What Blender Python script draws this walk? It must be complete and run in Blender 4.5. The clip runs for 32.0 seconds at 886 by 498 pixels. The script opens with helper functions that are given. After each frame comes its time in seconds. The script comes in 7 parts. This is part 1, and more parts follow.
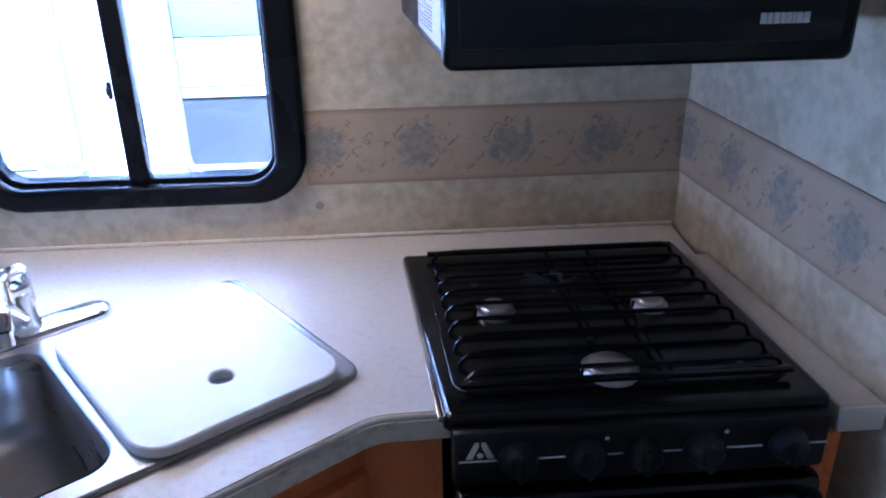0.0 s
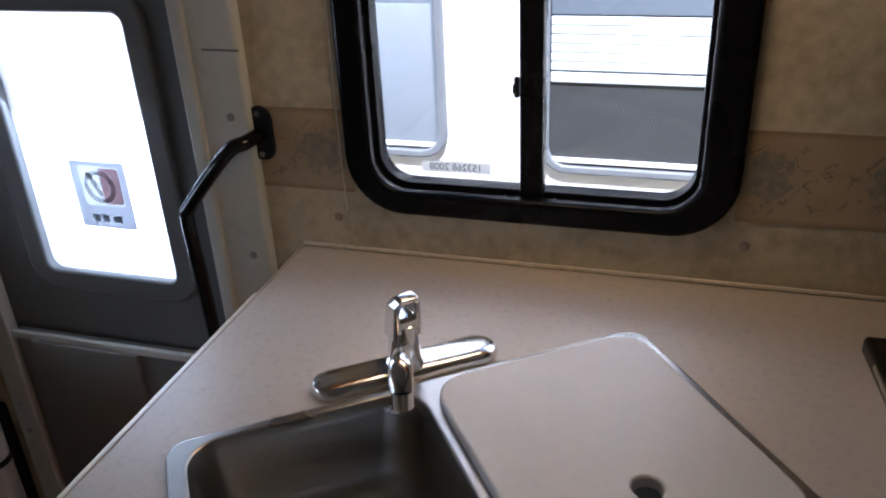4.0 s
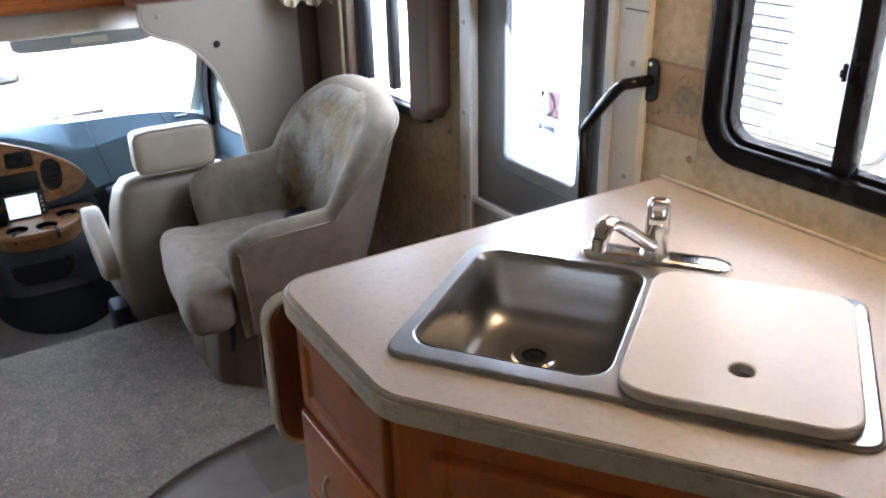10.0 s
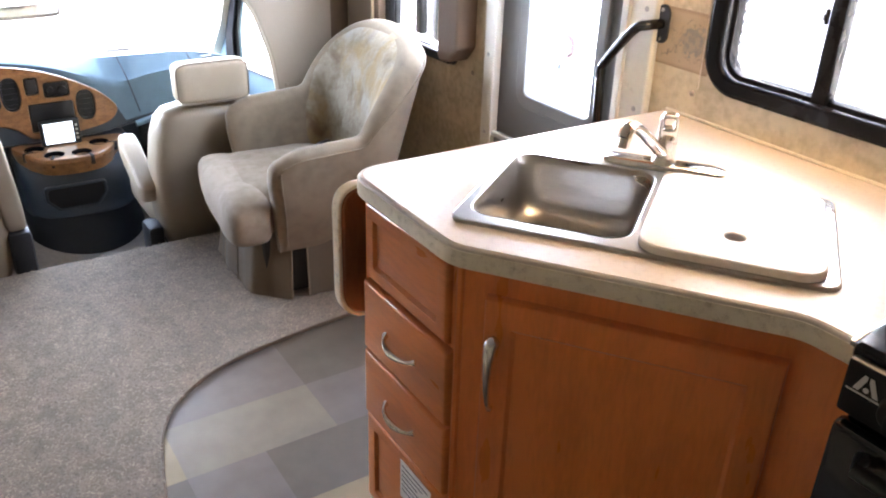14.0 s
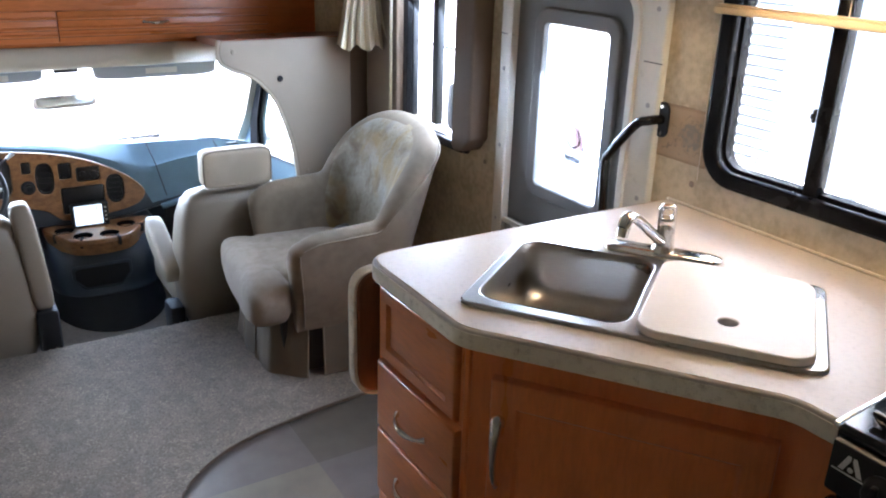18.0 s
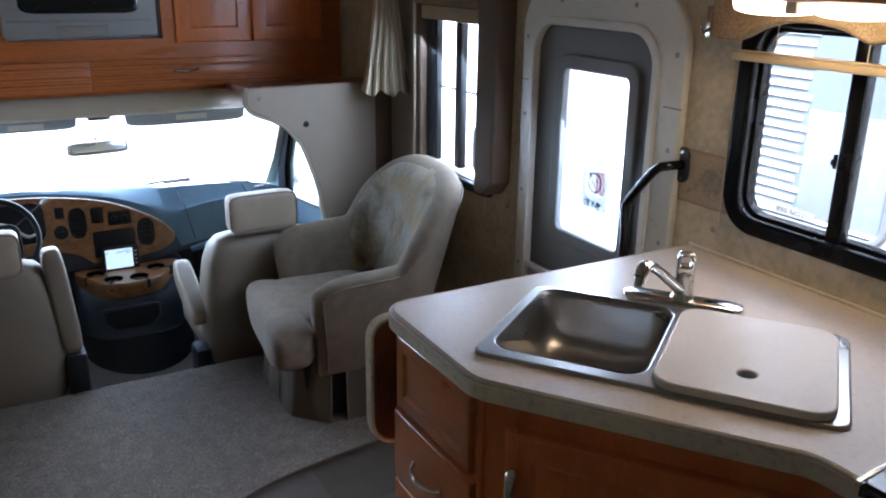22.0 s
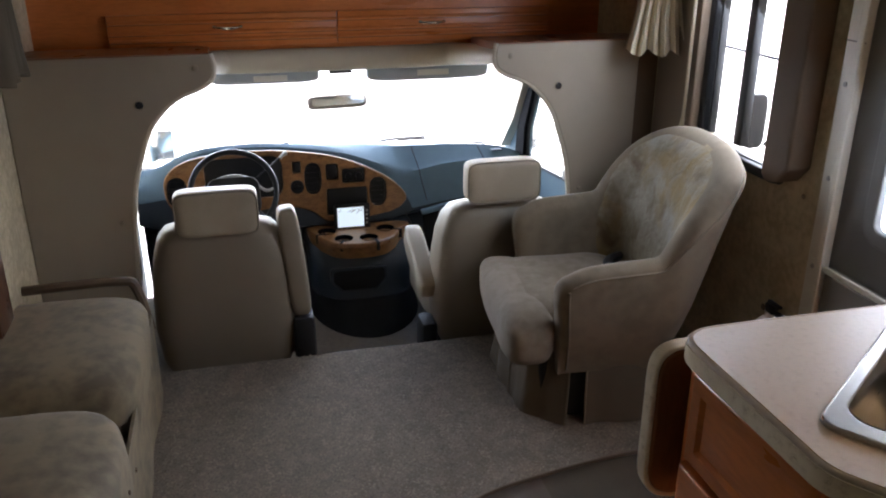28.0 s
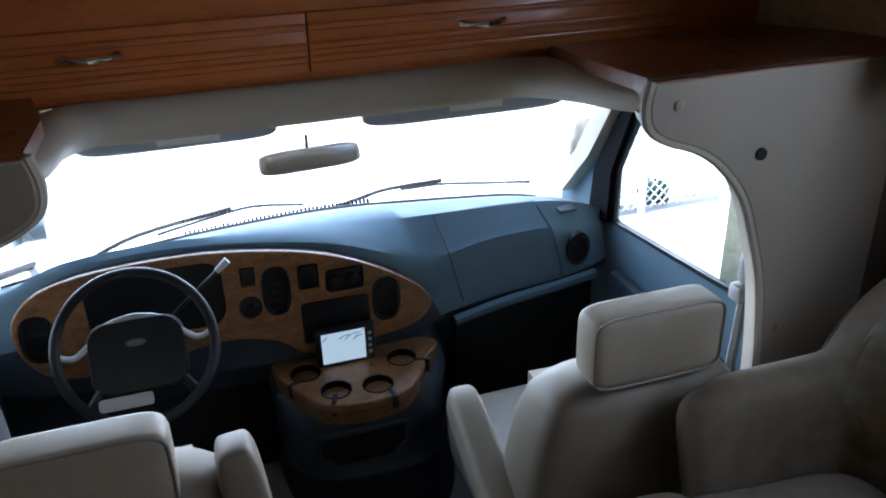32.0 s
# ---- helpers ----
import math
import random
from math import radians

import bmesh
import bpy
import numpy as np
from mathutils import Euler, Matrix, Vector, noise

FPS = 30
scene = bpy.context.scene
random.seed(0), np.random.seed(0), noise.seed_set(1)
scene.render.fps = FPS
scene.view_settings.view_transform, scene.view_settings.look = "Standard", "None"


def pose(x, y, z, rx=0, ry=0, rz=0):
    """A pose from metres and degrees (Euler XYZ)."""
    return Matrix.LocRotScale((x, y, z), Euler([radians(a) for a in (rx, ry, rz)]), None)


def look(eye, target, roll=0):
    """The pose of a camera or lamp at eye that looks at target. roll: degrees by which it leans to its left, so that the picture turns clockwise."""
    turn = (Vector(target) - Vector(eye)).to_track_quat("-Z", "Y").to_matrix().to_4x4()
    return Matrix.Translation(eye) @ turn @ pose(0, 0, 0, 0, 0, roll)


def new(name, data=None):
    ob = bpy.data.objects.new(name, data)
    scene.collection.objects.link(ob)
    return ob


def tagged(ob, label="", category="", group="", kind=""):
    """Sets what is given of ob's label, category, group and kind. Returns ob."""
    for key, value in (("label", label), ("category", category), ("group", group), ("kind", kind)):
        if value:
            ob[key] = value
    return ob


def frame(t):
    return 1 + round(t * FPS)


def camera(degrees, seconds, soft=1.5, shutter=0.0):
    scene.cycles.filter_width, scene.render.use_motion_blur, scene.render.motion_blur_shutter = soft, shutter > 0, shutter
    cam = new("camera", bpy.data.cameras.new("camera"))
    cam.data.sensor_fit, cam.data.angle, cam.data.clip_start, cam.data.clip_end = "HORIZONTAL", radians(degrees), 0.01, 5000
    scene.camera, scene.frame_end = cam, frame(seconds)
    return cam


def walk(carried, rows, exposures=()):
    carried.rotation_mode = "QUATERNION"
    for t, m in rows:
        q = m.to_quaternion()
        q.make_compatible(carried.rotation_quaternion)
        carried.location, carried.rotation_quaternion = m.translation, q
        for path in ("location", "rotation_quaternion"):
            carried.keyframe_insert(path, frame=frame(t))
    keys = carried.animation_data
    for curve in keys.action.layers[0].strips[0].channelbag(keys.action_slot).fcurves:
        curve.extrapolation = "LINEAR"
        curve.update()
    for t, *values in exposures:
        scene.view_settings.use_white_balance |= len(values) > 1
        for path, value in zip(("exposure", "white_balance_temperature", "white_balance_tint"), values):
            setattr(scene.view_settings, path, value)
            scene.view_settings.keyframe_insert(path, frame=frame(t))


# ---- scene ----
cam = camera(56.5, 32.0, soft=2.0)
PATH = [
    (0, (0.452, -0.039, 1.553), (0.562, 1.767, 0.703), -1.0),
    (0.5, (0.545, 0.038, 1.525), (0.531, 1.842, 0.663), -1.7),
    (1, (0.584, 0.128, 1.522), (0.453, 1.901, 0.606), -3.0),
    (1.5, (0.57, 0.183, 1.51), (0.351, 1.939, 0.577), -3.9),
    (2, (0.456, 0.217, 1.55), (0.258, 1.954, 0.579), -3.2),
    (2.5, (0.345, 0.249, 1.554), (0.127, 2.004, 0.62), -2.0),
    (3, (0.257, 0.259, 1.581), (-0.035, 1.996, 0.634), -1.5),
    (3.5, (0.231, 0.241, 1.542), (-0.204, 1.976, 0.647), -1.8),
    (4, (0.212, 0.237, 1.547), (-0.326, 1.936, 0.639), -2.8),
    (4.5, (0.211, 0.235, 1.539), (-0.377, 1.927, 0.649), -3.3),
    (6.5, (0.285, 0.226, 1.563), (-0.261, 1.892, 0.599), 1.3),
    (7, (0.283, 0.257, 1.574), (-0.506, 1.764, 0.522), -1.0),
    (7.5, (0.324, 0.292, 1.566), (-0.803, 1.546, 0.491), -4.8),
    (8, (0.318, 0.221, 1.547), (-0.988, 1.268, 0.454), -5.1),
    (8.5, (0.385, 0.119, 1.575), (-1.003, 1.035, 0.466), -5.8),
    (9, (0.514, 0.017, 1.572), (-0.92, 0.999, 0.582), -2.8),
    (9.5, (0.643, 0.054, 1.556), (-0.843, 1.058, 0.671), -2.1),
    (10, (0.771, 0.112, 1.53), (-0.772, 1.064, 0.687), -1.2),
    (10.5, (0.822, 0.06, 1.539), (-0.719, 1.009, 0.687), -0.9),
    (11, (0.865, -0.004, 1.543), (-0.681, 0.931, 0.686), -0.6),
    (11.5, (0.907, -0.075, 1.531), (-0.629, 0.87, 0.667), 0.3),
    (12, (0.941, -0.109, 1.528), (-0.577, 0.843, 0.639), 0.9),
    (12.5, (0.966, -0.132, 1.526), (-0.535, 0.824, 0.612), 1.4),
    (13, (0.972, -0.148, 1.518), (-0.517, 0.816, 0.593), 1.7),
    (13.5, (0.971, -0.164, 1.517), (-0.513, 0.81, 0.596), 1.8),
    (14, (0.972, -0.171, 1.512), (-0.519, 0.813, 0.612), 1.9),
    (14.5, (0.975, -0.168, 1.52), (-0.522, 0.816, 0.632), 1.7),
    (16.5, (0.975, -0.164, 1.529), (-0.546, 0.837, 0.702), 1.8),
    (17, (0.998, -0.177, 1.533), (-0.536, 0.831, 0.737), 2.1),
    (17.5, (1.028, -0.194, 1.538), (-0.532, 0.807, 0.785), 2.2),
    (18, (1.046, -0.205, 1.556), (-0.535, 0.783, 0.833), 1.8),
    (18.5, (1.047, -0.198, 1.56), (-0.553, 0.786, 0.873), 1.6),
    (19, (1.048, -0.199, 1.581), (-0.56, 0.787, 0.916), 1.2),
    (19.5, (1.05, -0.204, 1.587), (-0.584, 0.752, 0.941), 0.9),
    (20, (1.061, -0.212, 1.595), (-0.618, 0.664, 0.951), 0.1),
    (20.5, (1.057, -0.196, 1.586), (-0.621, 0.683, 0.946), 0.2),
    (21, (1.055, -0.177, 1.579), (-0.617, 0.717, 0.942), 0.3),
    (21.5, (1.055, -0.173, 1.575), (-0.607, 0.74, 0.939), 0.6),
    (22, (1.056, -0.173, 1.579), (-0.592, 0.762, 0.939), 0.8),
    (22.5, (1.055, -0.174, 1.581), (-0.58, 0.782, 0.939), 1.1),
    (23, (1.053, -0.179, 1.586), (-0.564, 0.803, 0.938), 1.4),
    (23.5, (1.05, -0.179, 1.595), (-0.548, 0.826, 0.936), 2.0),
    (24, (1.036, -0.195, 1.605), (-0.568, 0.802, 0.946), 3.0),
    (24.5, (1.0, -0.213, 1.599), (-0.646, 0.719, 0.95), 3.7),
    (25, (0.965, -0.231, 1.609), (-0.757, 0.552, 0.96), 2.9),
    (25.5, (0.908, -0.195, 1.619), (-0.885, 0.397, 0.961), 1.8),
    (26, (0.881, -0.113, 1.618), (-0.974, 0.233, 0.956), -0.5),
    (26.5, (0.862, -0.063, 1.608), (-1.006, 0.168, 0.931), -1.6),
    (28.5, (0.485, -0.175, 1.526), (-1.282, 0.349, 0.748), 0.8),
    (29, (0.232, -0.151, 1.555), (-1.511, 0.376, 0.729), 0.6),
    (29.5, (-0.02, -0.124, 1.567), (-1.752, 0.403, 0.718), -0.1),
    (30, (-0.289, -0.094, 1.557), (-2.012, 0.441, 0.693), -0.5),
    (30.5, (-0.518, -0.072, 1.535), (-2.234, 0.476, 0.668), -0.5),
    (31, (-0.718, -0.002, 1.498), (-2.448, 0.516, 0.641), -1.2),
    (31.5, (-0.843, 0.027, 1.504), (-2.571, 0.531, 0.634), -2.2),
    (32, (-0.977, -0.006, 1.498), (-2.691, 0.538, 0.623), -1.7),
]
walk(cam, [(t, look(eye, target, roll)) for t, eye, target, roll in PATH],
     [(0, 3.7, 3950, 19), (1.5, 3.5, 4450, 16), (2, 3.4, 4850, 13), (3, 2.6, 5300, 14), (4, 1.85, 5500, 15), (6.5, 1.6, 5400, 14), (7, 1.5, 5400, 14), (8, 2.4, 5800, 14), (9, 3.7, 6200, 16), (10, 3.3, 5850, 14), (11, 3.15, 5850, 15), (13, 4.05, 6100, 17), (14, 4.4, 6250, 18), (17, 3.8, 5800, 14), (18, 3.6, 5650, 14),
      (19, 2.95, 5550, 13), (20, 2.7, 5400, 12), (24, 2.6, 5500, 13), (26, 2.5, 6500, 18), (29, 2.7, 6500, 16), (30, 2.85, 6250, 15), (31, 2.6, 6000, 14), (32, 1.8, 5500, 12)])

# ---- light ----
world = bpy.data.worlds.new("world")
scene.world = world
world.use_nodes = True
wn = world.node_tree.nodes
sky = wn.new("ShaderNodeTexSky")
sky.sky_type = "NISHITA"
sky.sun_disc = False
SUN_EL, SUN_AZ = 60, 160
sky.sun_elevation, sky.sun_rotation = radians(SUN_EL), radians(SUN_AZ)
wn["Background"].inputs["Strength"].default_value = 0.15
world.node_tree.links.new(sky.outputs[0], wn["Background"].inputs[0])
sun = new("sun", bpy.data.lights.new("sun", "SUN"))
sun.data.energy, sun.data.angle, sun.data.color = 5.0, radians(0.6), (1.0, 0.97, 0.93)
az, el = radians(SUN_AZ), radians(SUN_EL)
sun.matrix_world = look((math.sin(az) * math.cos(el) * 9, math.cos(az) * math.cos(el) * 9, math.sin(el) * 9), (0, 0, 0))


def skylight(name, m, sx, sy, watts, rgb=(0.82, 0.95, 1.10)):
    """Stands in for the daylight that comes in through one opening."""
    lamp = bpy.data.lights.new(name, "AREA")
    lamp.shape, lamp.size, lamp.size_y, lamp.energy, lamp.color = "RECTANGLE", sx, sy, watts, rgb
    ob = new(name, lamp)
    ob.matrix_world = m
    return ob


skylight("windscreen_daylight", look((-3.62, 0.28, 0.86), (-2.6, 0.28, 0.36)), 1.75, 0.75, 7.5)
skylight("side_window_daylight", look((-1.61, 1.50, 1.16), (-1.61, 0.9, 0.70)), 0.46, 0.60, 1.7)
skylight("door_daylight", look((-0.83, 1.46, 1.055), (-0.83, 0.9, 0.70)), 0.30, 0.50, 0.9)


# ---- materials ----
def mat(name, rgb, rough=0.6, metal=0.0, vary=0.12, scale=6.0, fine=90.0, bump=0.1, bump_scale=None, stretch=(1, 1, 1), second=None,
        second_at=0.55, coat=0.0, sheen=0.0, rough_vary=0.08, spec=0.5):
    """A surface with variation at two scales: blotches and grain, in object space."""
    m = bpy.data.materials.new(name)
    m.use_nodes = True
    n, l = m.node_tree.nodes, m.node_tree.links
    b = n["Principled BSDF"]
    tc = n.new("ShaderNodeTexCoord")
    mp = n.new("ShaderNodeMapping")
    mp.inputs["Scale"].default_value = stretch
    l.new(tc.outputs["Object"], mp.inputs["Vector"])
    big, small = n.new("ShaderNodeTexNoise"), n.new("ShaderNodeTexNoise")
    big.inputs["Scale"].default_value, big.inputs["Detail"].default_value = scale, 4
    small.inputs["Scale"].default_value, small.inputs["Detail"].default_value = fine, 3
    for t in (big, small):
        l.new(mp.outputs[0], t.inputs["Vector"])
    mix = n.new("ShaderNodeMath")
    mix.operation = "MULTIPLY_ADD"
    mix.inputs[1].default_value = 0.45
    l.new(small.outputs["Fac"], mix.inputs[0])
    half = n.new("ShaderNodeMath")
    half.operation = "MULTIPLY"
    half.inputs[1].default_value = 0.55
    l.new(big.outputs["Fac"], half.inputs[0])
    l.new(half.outputs[0], mix.inputs[2])
    ramp = n.new("ShaderNodeValToRGB")
    e = ramp.color_ramp.elements
    other = second or rgb
    e[0].position, e[1].position = 0.36, 0.64
    e[0].color = (*[c * (1 - vary) for c in other], 1)
    e[1].color = (*[min(1, c * (1 + vary)) for c in rgb], 1)
    if second:
        e[0].position, e[1].position = second_at - 0.09, second_at + 0.09
    l.new(mix.outputs[0], ramp.inputs["Fac"])
    l.new(ramp.outputs["Color"], b.inputs["Base Color"])
    b.inputs["Roughness"].default_value, b.inputs["Metallic"].default_value = rough, metal
    b.inputs["Specular IOR Level"].default_value = spec
    if rough_vary:
        rr_ = n.new("ShaderNodeMapRange")
        rr_.inputs["To Min"].default_value, rr_.inputs["To Max"].default_value = max(0.02, rough - rough_vary), min(1, rough + rough_vary)
        rr_.inputs["From Min"].default_value, rr_.inputs["From Max"].default_value = 0.3, 0.7
        l.new(big.outputs["Fac"], rr_.inputs["Value"])
        l.new(rr_.outputs[0], b.inputs["Roughness"])
    if coat:
        b.inputs["Coat Weight"].default_value, b.inputs["Coat Roughness"].default_value = coat, 0.15
    if sheen:
        b.inputs["Sheen Weight"].default_value, b.inputs["Sheen Roughness"].default_value = sheen, 0.4
    if bump:
        bp = n.new("ShaderNodeBump")
        bp.inputs["Strength"].default_value, bp.inputs["Distance"].default_value = bump, 0.004
        src = small
        if bump_scale:
            src = n.new("ShaderNodeTexNoise")
            src.inputs["Scale"].default_value, src.inputs["Detail"].default_value = bump_scale, 2
            l.new(tc.outputs["Object"], src.inputs["Vector"])
        l.new(src.outputs["Fac"], bp.inputs["Height"])
        l.new(bp.outputs[0], b.inputs["Normal"])
    return m


def glow(name, rgb, strength):
    m = bpy.data.materials.new(name)
    m.use_nodes = True
    b = m.node_tree.nodes["Principled BSDF"]
    b.inputs["Base Color"].default_value = (*rgb, 1)
    b.inputs["Emission Color"].default_value, b.inputs["Emission Strength"].default_value = (*rgb, 1), strength
    return m


def glass(name, rgb=(1, 1, 1), rough=0.0):
    m = bpy.data.materials.new(name)
    m.use_nodes = True
    n, l = m.node_tree.nodes, m.node_tree.links
    b = n["Principled BSDF"]
    n.remove(b)
    tr, gl, mx, fr = n.new("ShaderNodeBsdfTransparent"), n.new("ShaderNodeBsdfGlossy"), n.new("ShaderNodeMixShader"), n.new("ShaderNodeMath")
    lw = n.new("ShaderNodeLayerWeight")
    fr.operation = "MULTIPLY_ADD"
    pw = n.new("ShaderNodeMath")
    pw.operation = "POWER"
    l.new(lw.outputs["Facing"], pw.inputs[0])
    pw.inputs[1].default_value = 4.0
    l.new(pw.outputs[0], fr.inputs[0])
    fr.inputs[1].default_value, fr.inputs[2].default_value = 0.5, 0.03
    tr.inputs["Color"].default_value = (*rgb, 1)
    gl.inputs["Roughness"].default_value = 0.02 + rough
    l.new(fr.outputs[0], mx.inputs[0])
    l.new(tr.outputs[0], mx.inputs[1])
    l.new(gl.outputs[0], mx.inputs[2])
    l.new(mx.outputs[0], n["Material Output"].inputs["Surface"])
    return m


def wood(name, dark, light, across=(9, 9, 1.6)):
    """Stained maple: long soft grain and pores under a satin coat. across: how fine the grain is along x, y and z."""
    m = mat(name, light, rough=0.34, vary=0.04, scale=1.6, fine=14, bump=0.025, stretch=across, second=dark, second_at=0.48, coat=0.25)
    return m


def vinyl_floor():
    m = bpy.data.materials.new("vinyl_tile_sheet")
    m.use_nodes = True
    n, l = m.node_tree.nodes, m.node_tree.links
    b = n["Principled BSDF"]
    tc, mp, sn, wh = n.new("ShaderNodeTexCoord"), n.new("ShaderNodeMapping"), n.new("ShaderNodeVectorMath"), n.new("ShaderNodeTexWhiteNoise")
    mp.inputs["Scale"].default_value = (1 / 0.225, 1 / 0.215, 1)
    mp.inputs["Location"].default_value = (0.289, 0.116, 0)
    sn.operation = "FLOOR"
    l.new(tc.outputs["Object"], mp.inputs["Vector"])
    l.new(mp.outputs[0], sn.inputs[0])
    l.new(sn.outputs[0], wh.inputs["Vector"])
    ramp = n.new("ShaderNodeValToRGB")
    ramp.color_ramp.interpolation = "CONSTANT"
    e = ramp.color_ramp.elements
    e[0].color, e[1].color, e[1].position = (0.20, 0.148, 0.080, 1), (0.118, 0.094, 0.078, 1), 0.3
    for p, c in ((0.5, (0.088, 0.071, 0.052, 1)), (0.75, (0.150, 0.121, 0.086, 1))):
        x = e.new(p)
        x.color = c
    l.new(wh.outputs["Value"], ramp.inputs["Fac"])
    ns = n.new("ShaderNodeTexNoise")
    ns.inputs["Scale"].default_value, ns.inputs["Detail"].default_value = 14, 6
    l.new(tc.outputs["Object"], ns.inputs["Vector"])
    mr = n.new("ShaderNodeMapRange")
    mr.inputs["To Min"].default_value, mr.inputs["To Max"].default_value = 0.75, 1.25
    l.new(ns.outputs["Fac"], mr.inputs["Value"])
    vm = n.new("ShaderNodeVectorMath")
    vm.operation = "SCALE"
    l.new(ramp.outputs["Color"], vm.inputs[0])
    l.new(mr.outputs[0], vm.inputs["Scale"])
    l.new(vm.outputs[0], b.inputs["Base Color"])
    b.inputs["Roughness"].default_value, b.inputs["Specular IOR Level"].default_value = 0.45, 0.22
    bp = n.new("ShaderNodeBump")
    bp.inputs["Strength"].default_value, bp.inputs["Distance"].default_value = 0.1, 0.003
    l.new(ns.outputs["Fac"], bp.inputs["Height"])
    l.new(bp.outputs[0], b.inputs["Normal"])
    return m


def border_paper():
    """Wallpaper border: tan ground, a row of blue-grey blooms among scrolls, darker bands along both edges."""
    m = bpy.data.materials.new("border_paper")
    m.use_nodes = True
    n, l = m.node_tree.nodes, m.node_tree.links
    b = n["Principled BSDF"]
    tc, sp = n.new("ShaderNodeTexCoord"), n.new("ShaderNodeSeparateXYZ")
    l.new(tc.outputs["Object"], sp.inputs[0])

    def f(op, a, c=None, clamp=False):
        k = n.new("ShaderNodeMath")
        k.operation, k.use_clamp = op, clamp
        for i, v in enumerate((a, c)):
            if v is None:
                continue
            if isinstance(v, (int, float)):
                k.inputs[i].default_value = v
            else:
                l.new(v, k.inputs[i])
        return k.outputs[0]
    ns = n.new("ShaderNodeTexNoise")
    ns.inputs["Scale"].default_value, ns.inputs["Detail"].default_value = 55, 4
    l.new(tc.outputs["Object"], ns.inputs["Vector"])
    wob = f("MULTIPLY", f("SUBTRACT", ns.outputs["Fac"], 0.5), 0.075)
    u = f("SUBTRACT", sp.outputs["X"], sp.outputs["Y"])
    du = f("MULTIPLY", f("SUBTRACT", f("FRACT", f("MULTIPLY", f("ADD", u, 0.814), 1 / 0.171)), 0.5), 0.171)
    dv = f("SUBTRACT", sp.outputs["Z"], 1.0875)
    d = f("SQRT", f("ADD", f("POWER", f("ADD", du, wob), 2), f("POWER", f("ADD", dv, wob), 2)))
    bloom = f("SUBTRACT", 1.0, f("MULTIPLY", f("SUBTRACT", d, 0.034), 150), True)
    du2 = f("MULTIPLY", f("SUBTRACT", f("FRACT", f("MULTIPLY", f("ADD", u, 0.8995), 1 / 0.171)), 0.5), 0.171)
    d2 = f("SQRT", f("ADD", f("POWER", f("ADD", du2, wob), 2), f("POWER", f("SUBTRACT", f("ADD", dv, wob), -0.014), 2)))
    ring = f("SUBTRACT", 1.0, f("MULTIPLY", f("ABSOLUTE", f("SUBTRACT", d2, 0.030)), 260), True)
    ring1 = f("SUBTRACT", 1.0, f("MULTIPLY", f("ABSOLUTE", f("SUBTRACT", d, 0.046)), 240), True)
    band = f("MULTIPLY", f("SUBTRACT", f("ABSOLUTE", dv), 0.060), 140, True)

    def mixc(fac, a, c):
        k = n.new("ShaderNodeMix")
        k.data_type = "RGBA"
        l.new(fac, k.inputs[0])
        for i, v in ((6, a), (7, c)):
            if isinstance(v, tuple):
                k.inputs[i].default_value = (*v, 1)
            else:
                l.new(v, k.inputs[i])
        return k.outputs[2]
    n2 = n.new("ShaderNodeTexNoise")
    n2.inputs["Scale"].default_value, n2.inputs["Detail"].default_value = 18, 5
    l.new(tc.outputs["Object"], n2.inputs["Vector"])
    n3 = n.new("ShaderNodeTexNoise")
    n3.inputs["Scale"].default_value, n3.inputs["Detail"].default_value = 70, 3
    l.new(tc.outputs["Object"], n3.inputs["Vector"])
    ground = mixc(n2.outputs["Fac"], (0.34, 0.243, 0.142), (0.45, 0.345, 0.222))
    patchy = f("MULTIPLY", f("SUBTRACT", n3.outputs["Fac"], 0.42), 6.0, True)
    c = mixc(f("MULTIPLY", f("MULTIPLY", ring, 0.8), patchy), ground, (0.11, 0.105, 0.075))
    c = mixc(f("MULTIPLY", f("MULTIPLY", ring1, 0.7), patchy), c, (0.10, 0.095, 0.075))
    c = mixc(f("MULTIPLY", f("MULTIPLY", bloom, 0.85), f("ADD", f("MULTIPLY", patchy, 0.45), 0.5)), c, (0.165, 0.165, 0.145))
    c = mixc(f("MULTIPLY", band, 0.7), c, (0.25, 0.17, 0.095))
    l.new(c, b.inputs["Base Color"])
    b.inputs["Roughness"].default_value = 0.6
    return m


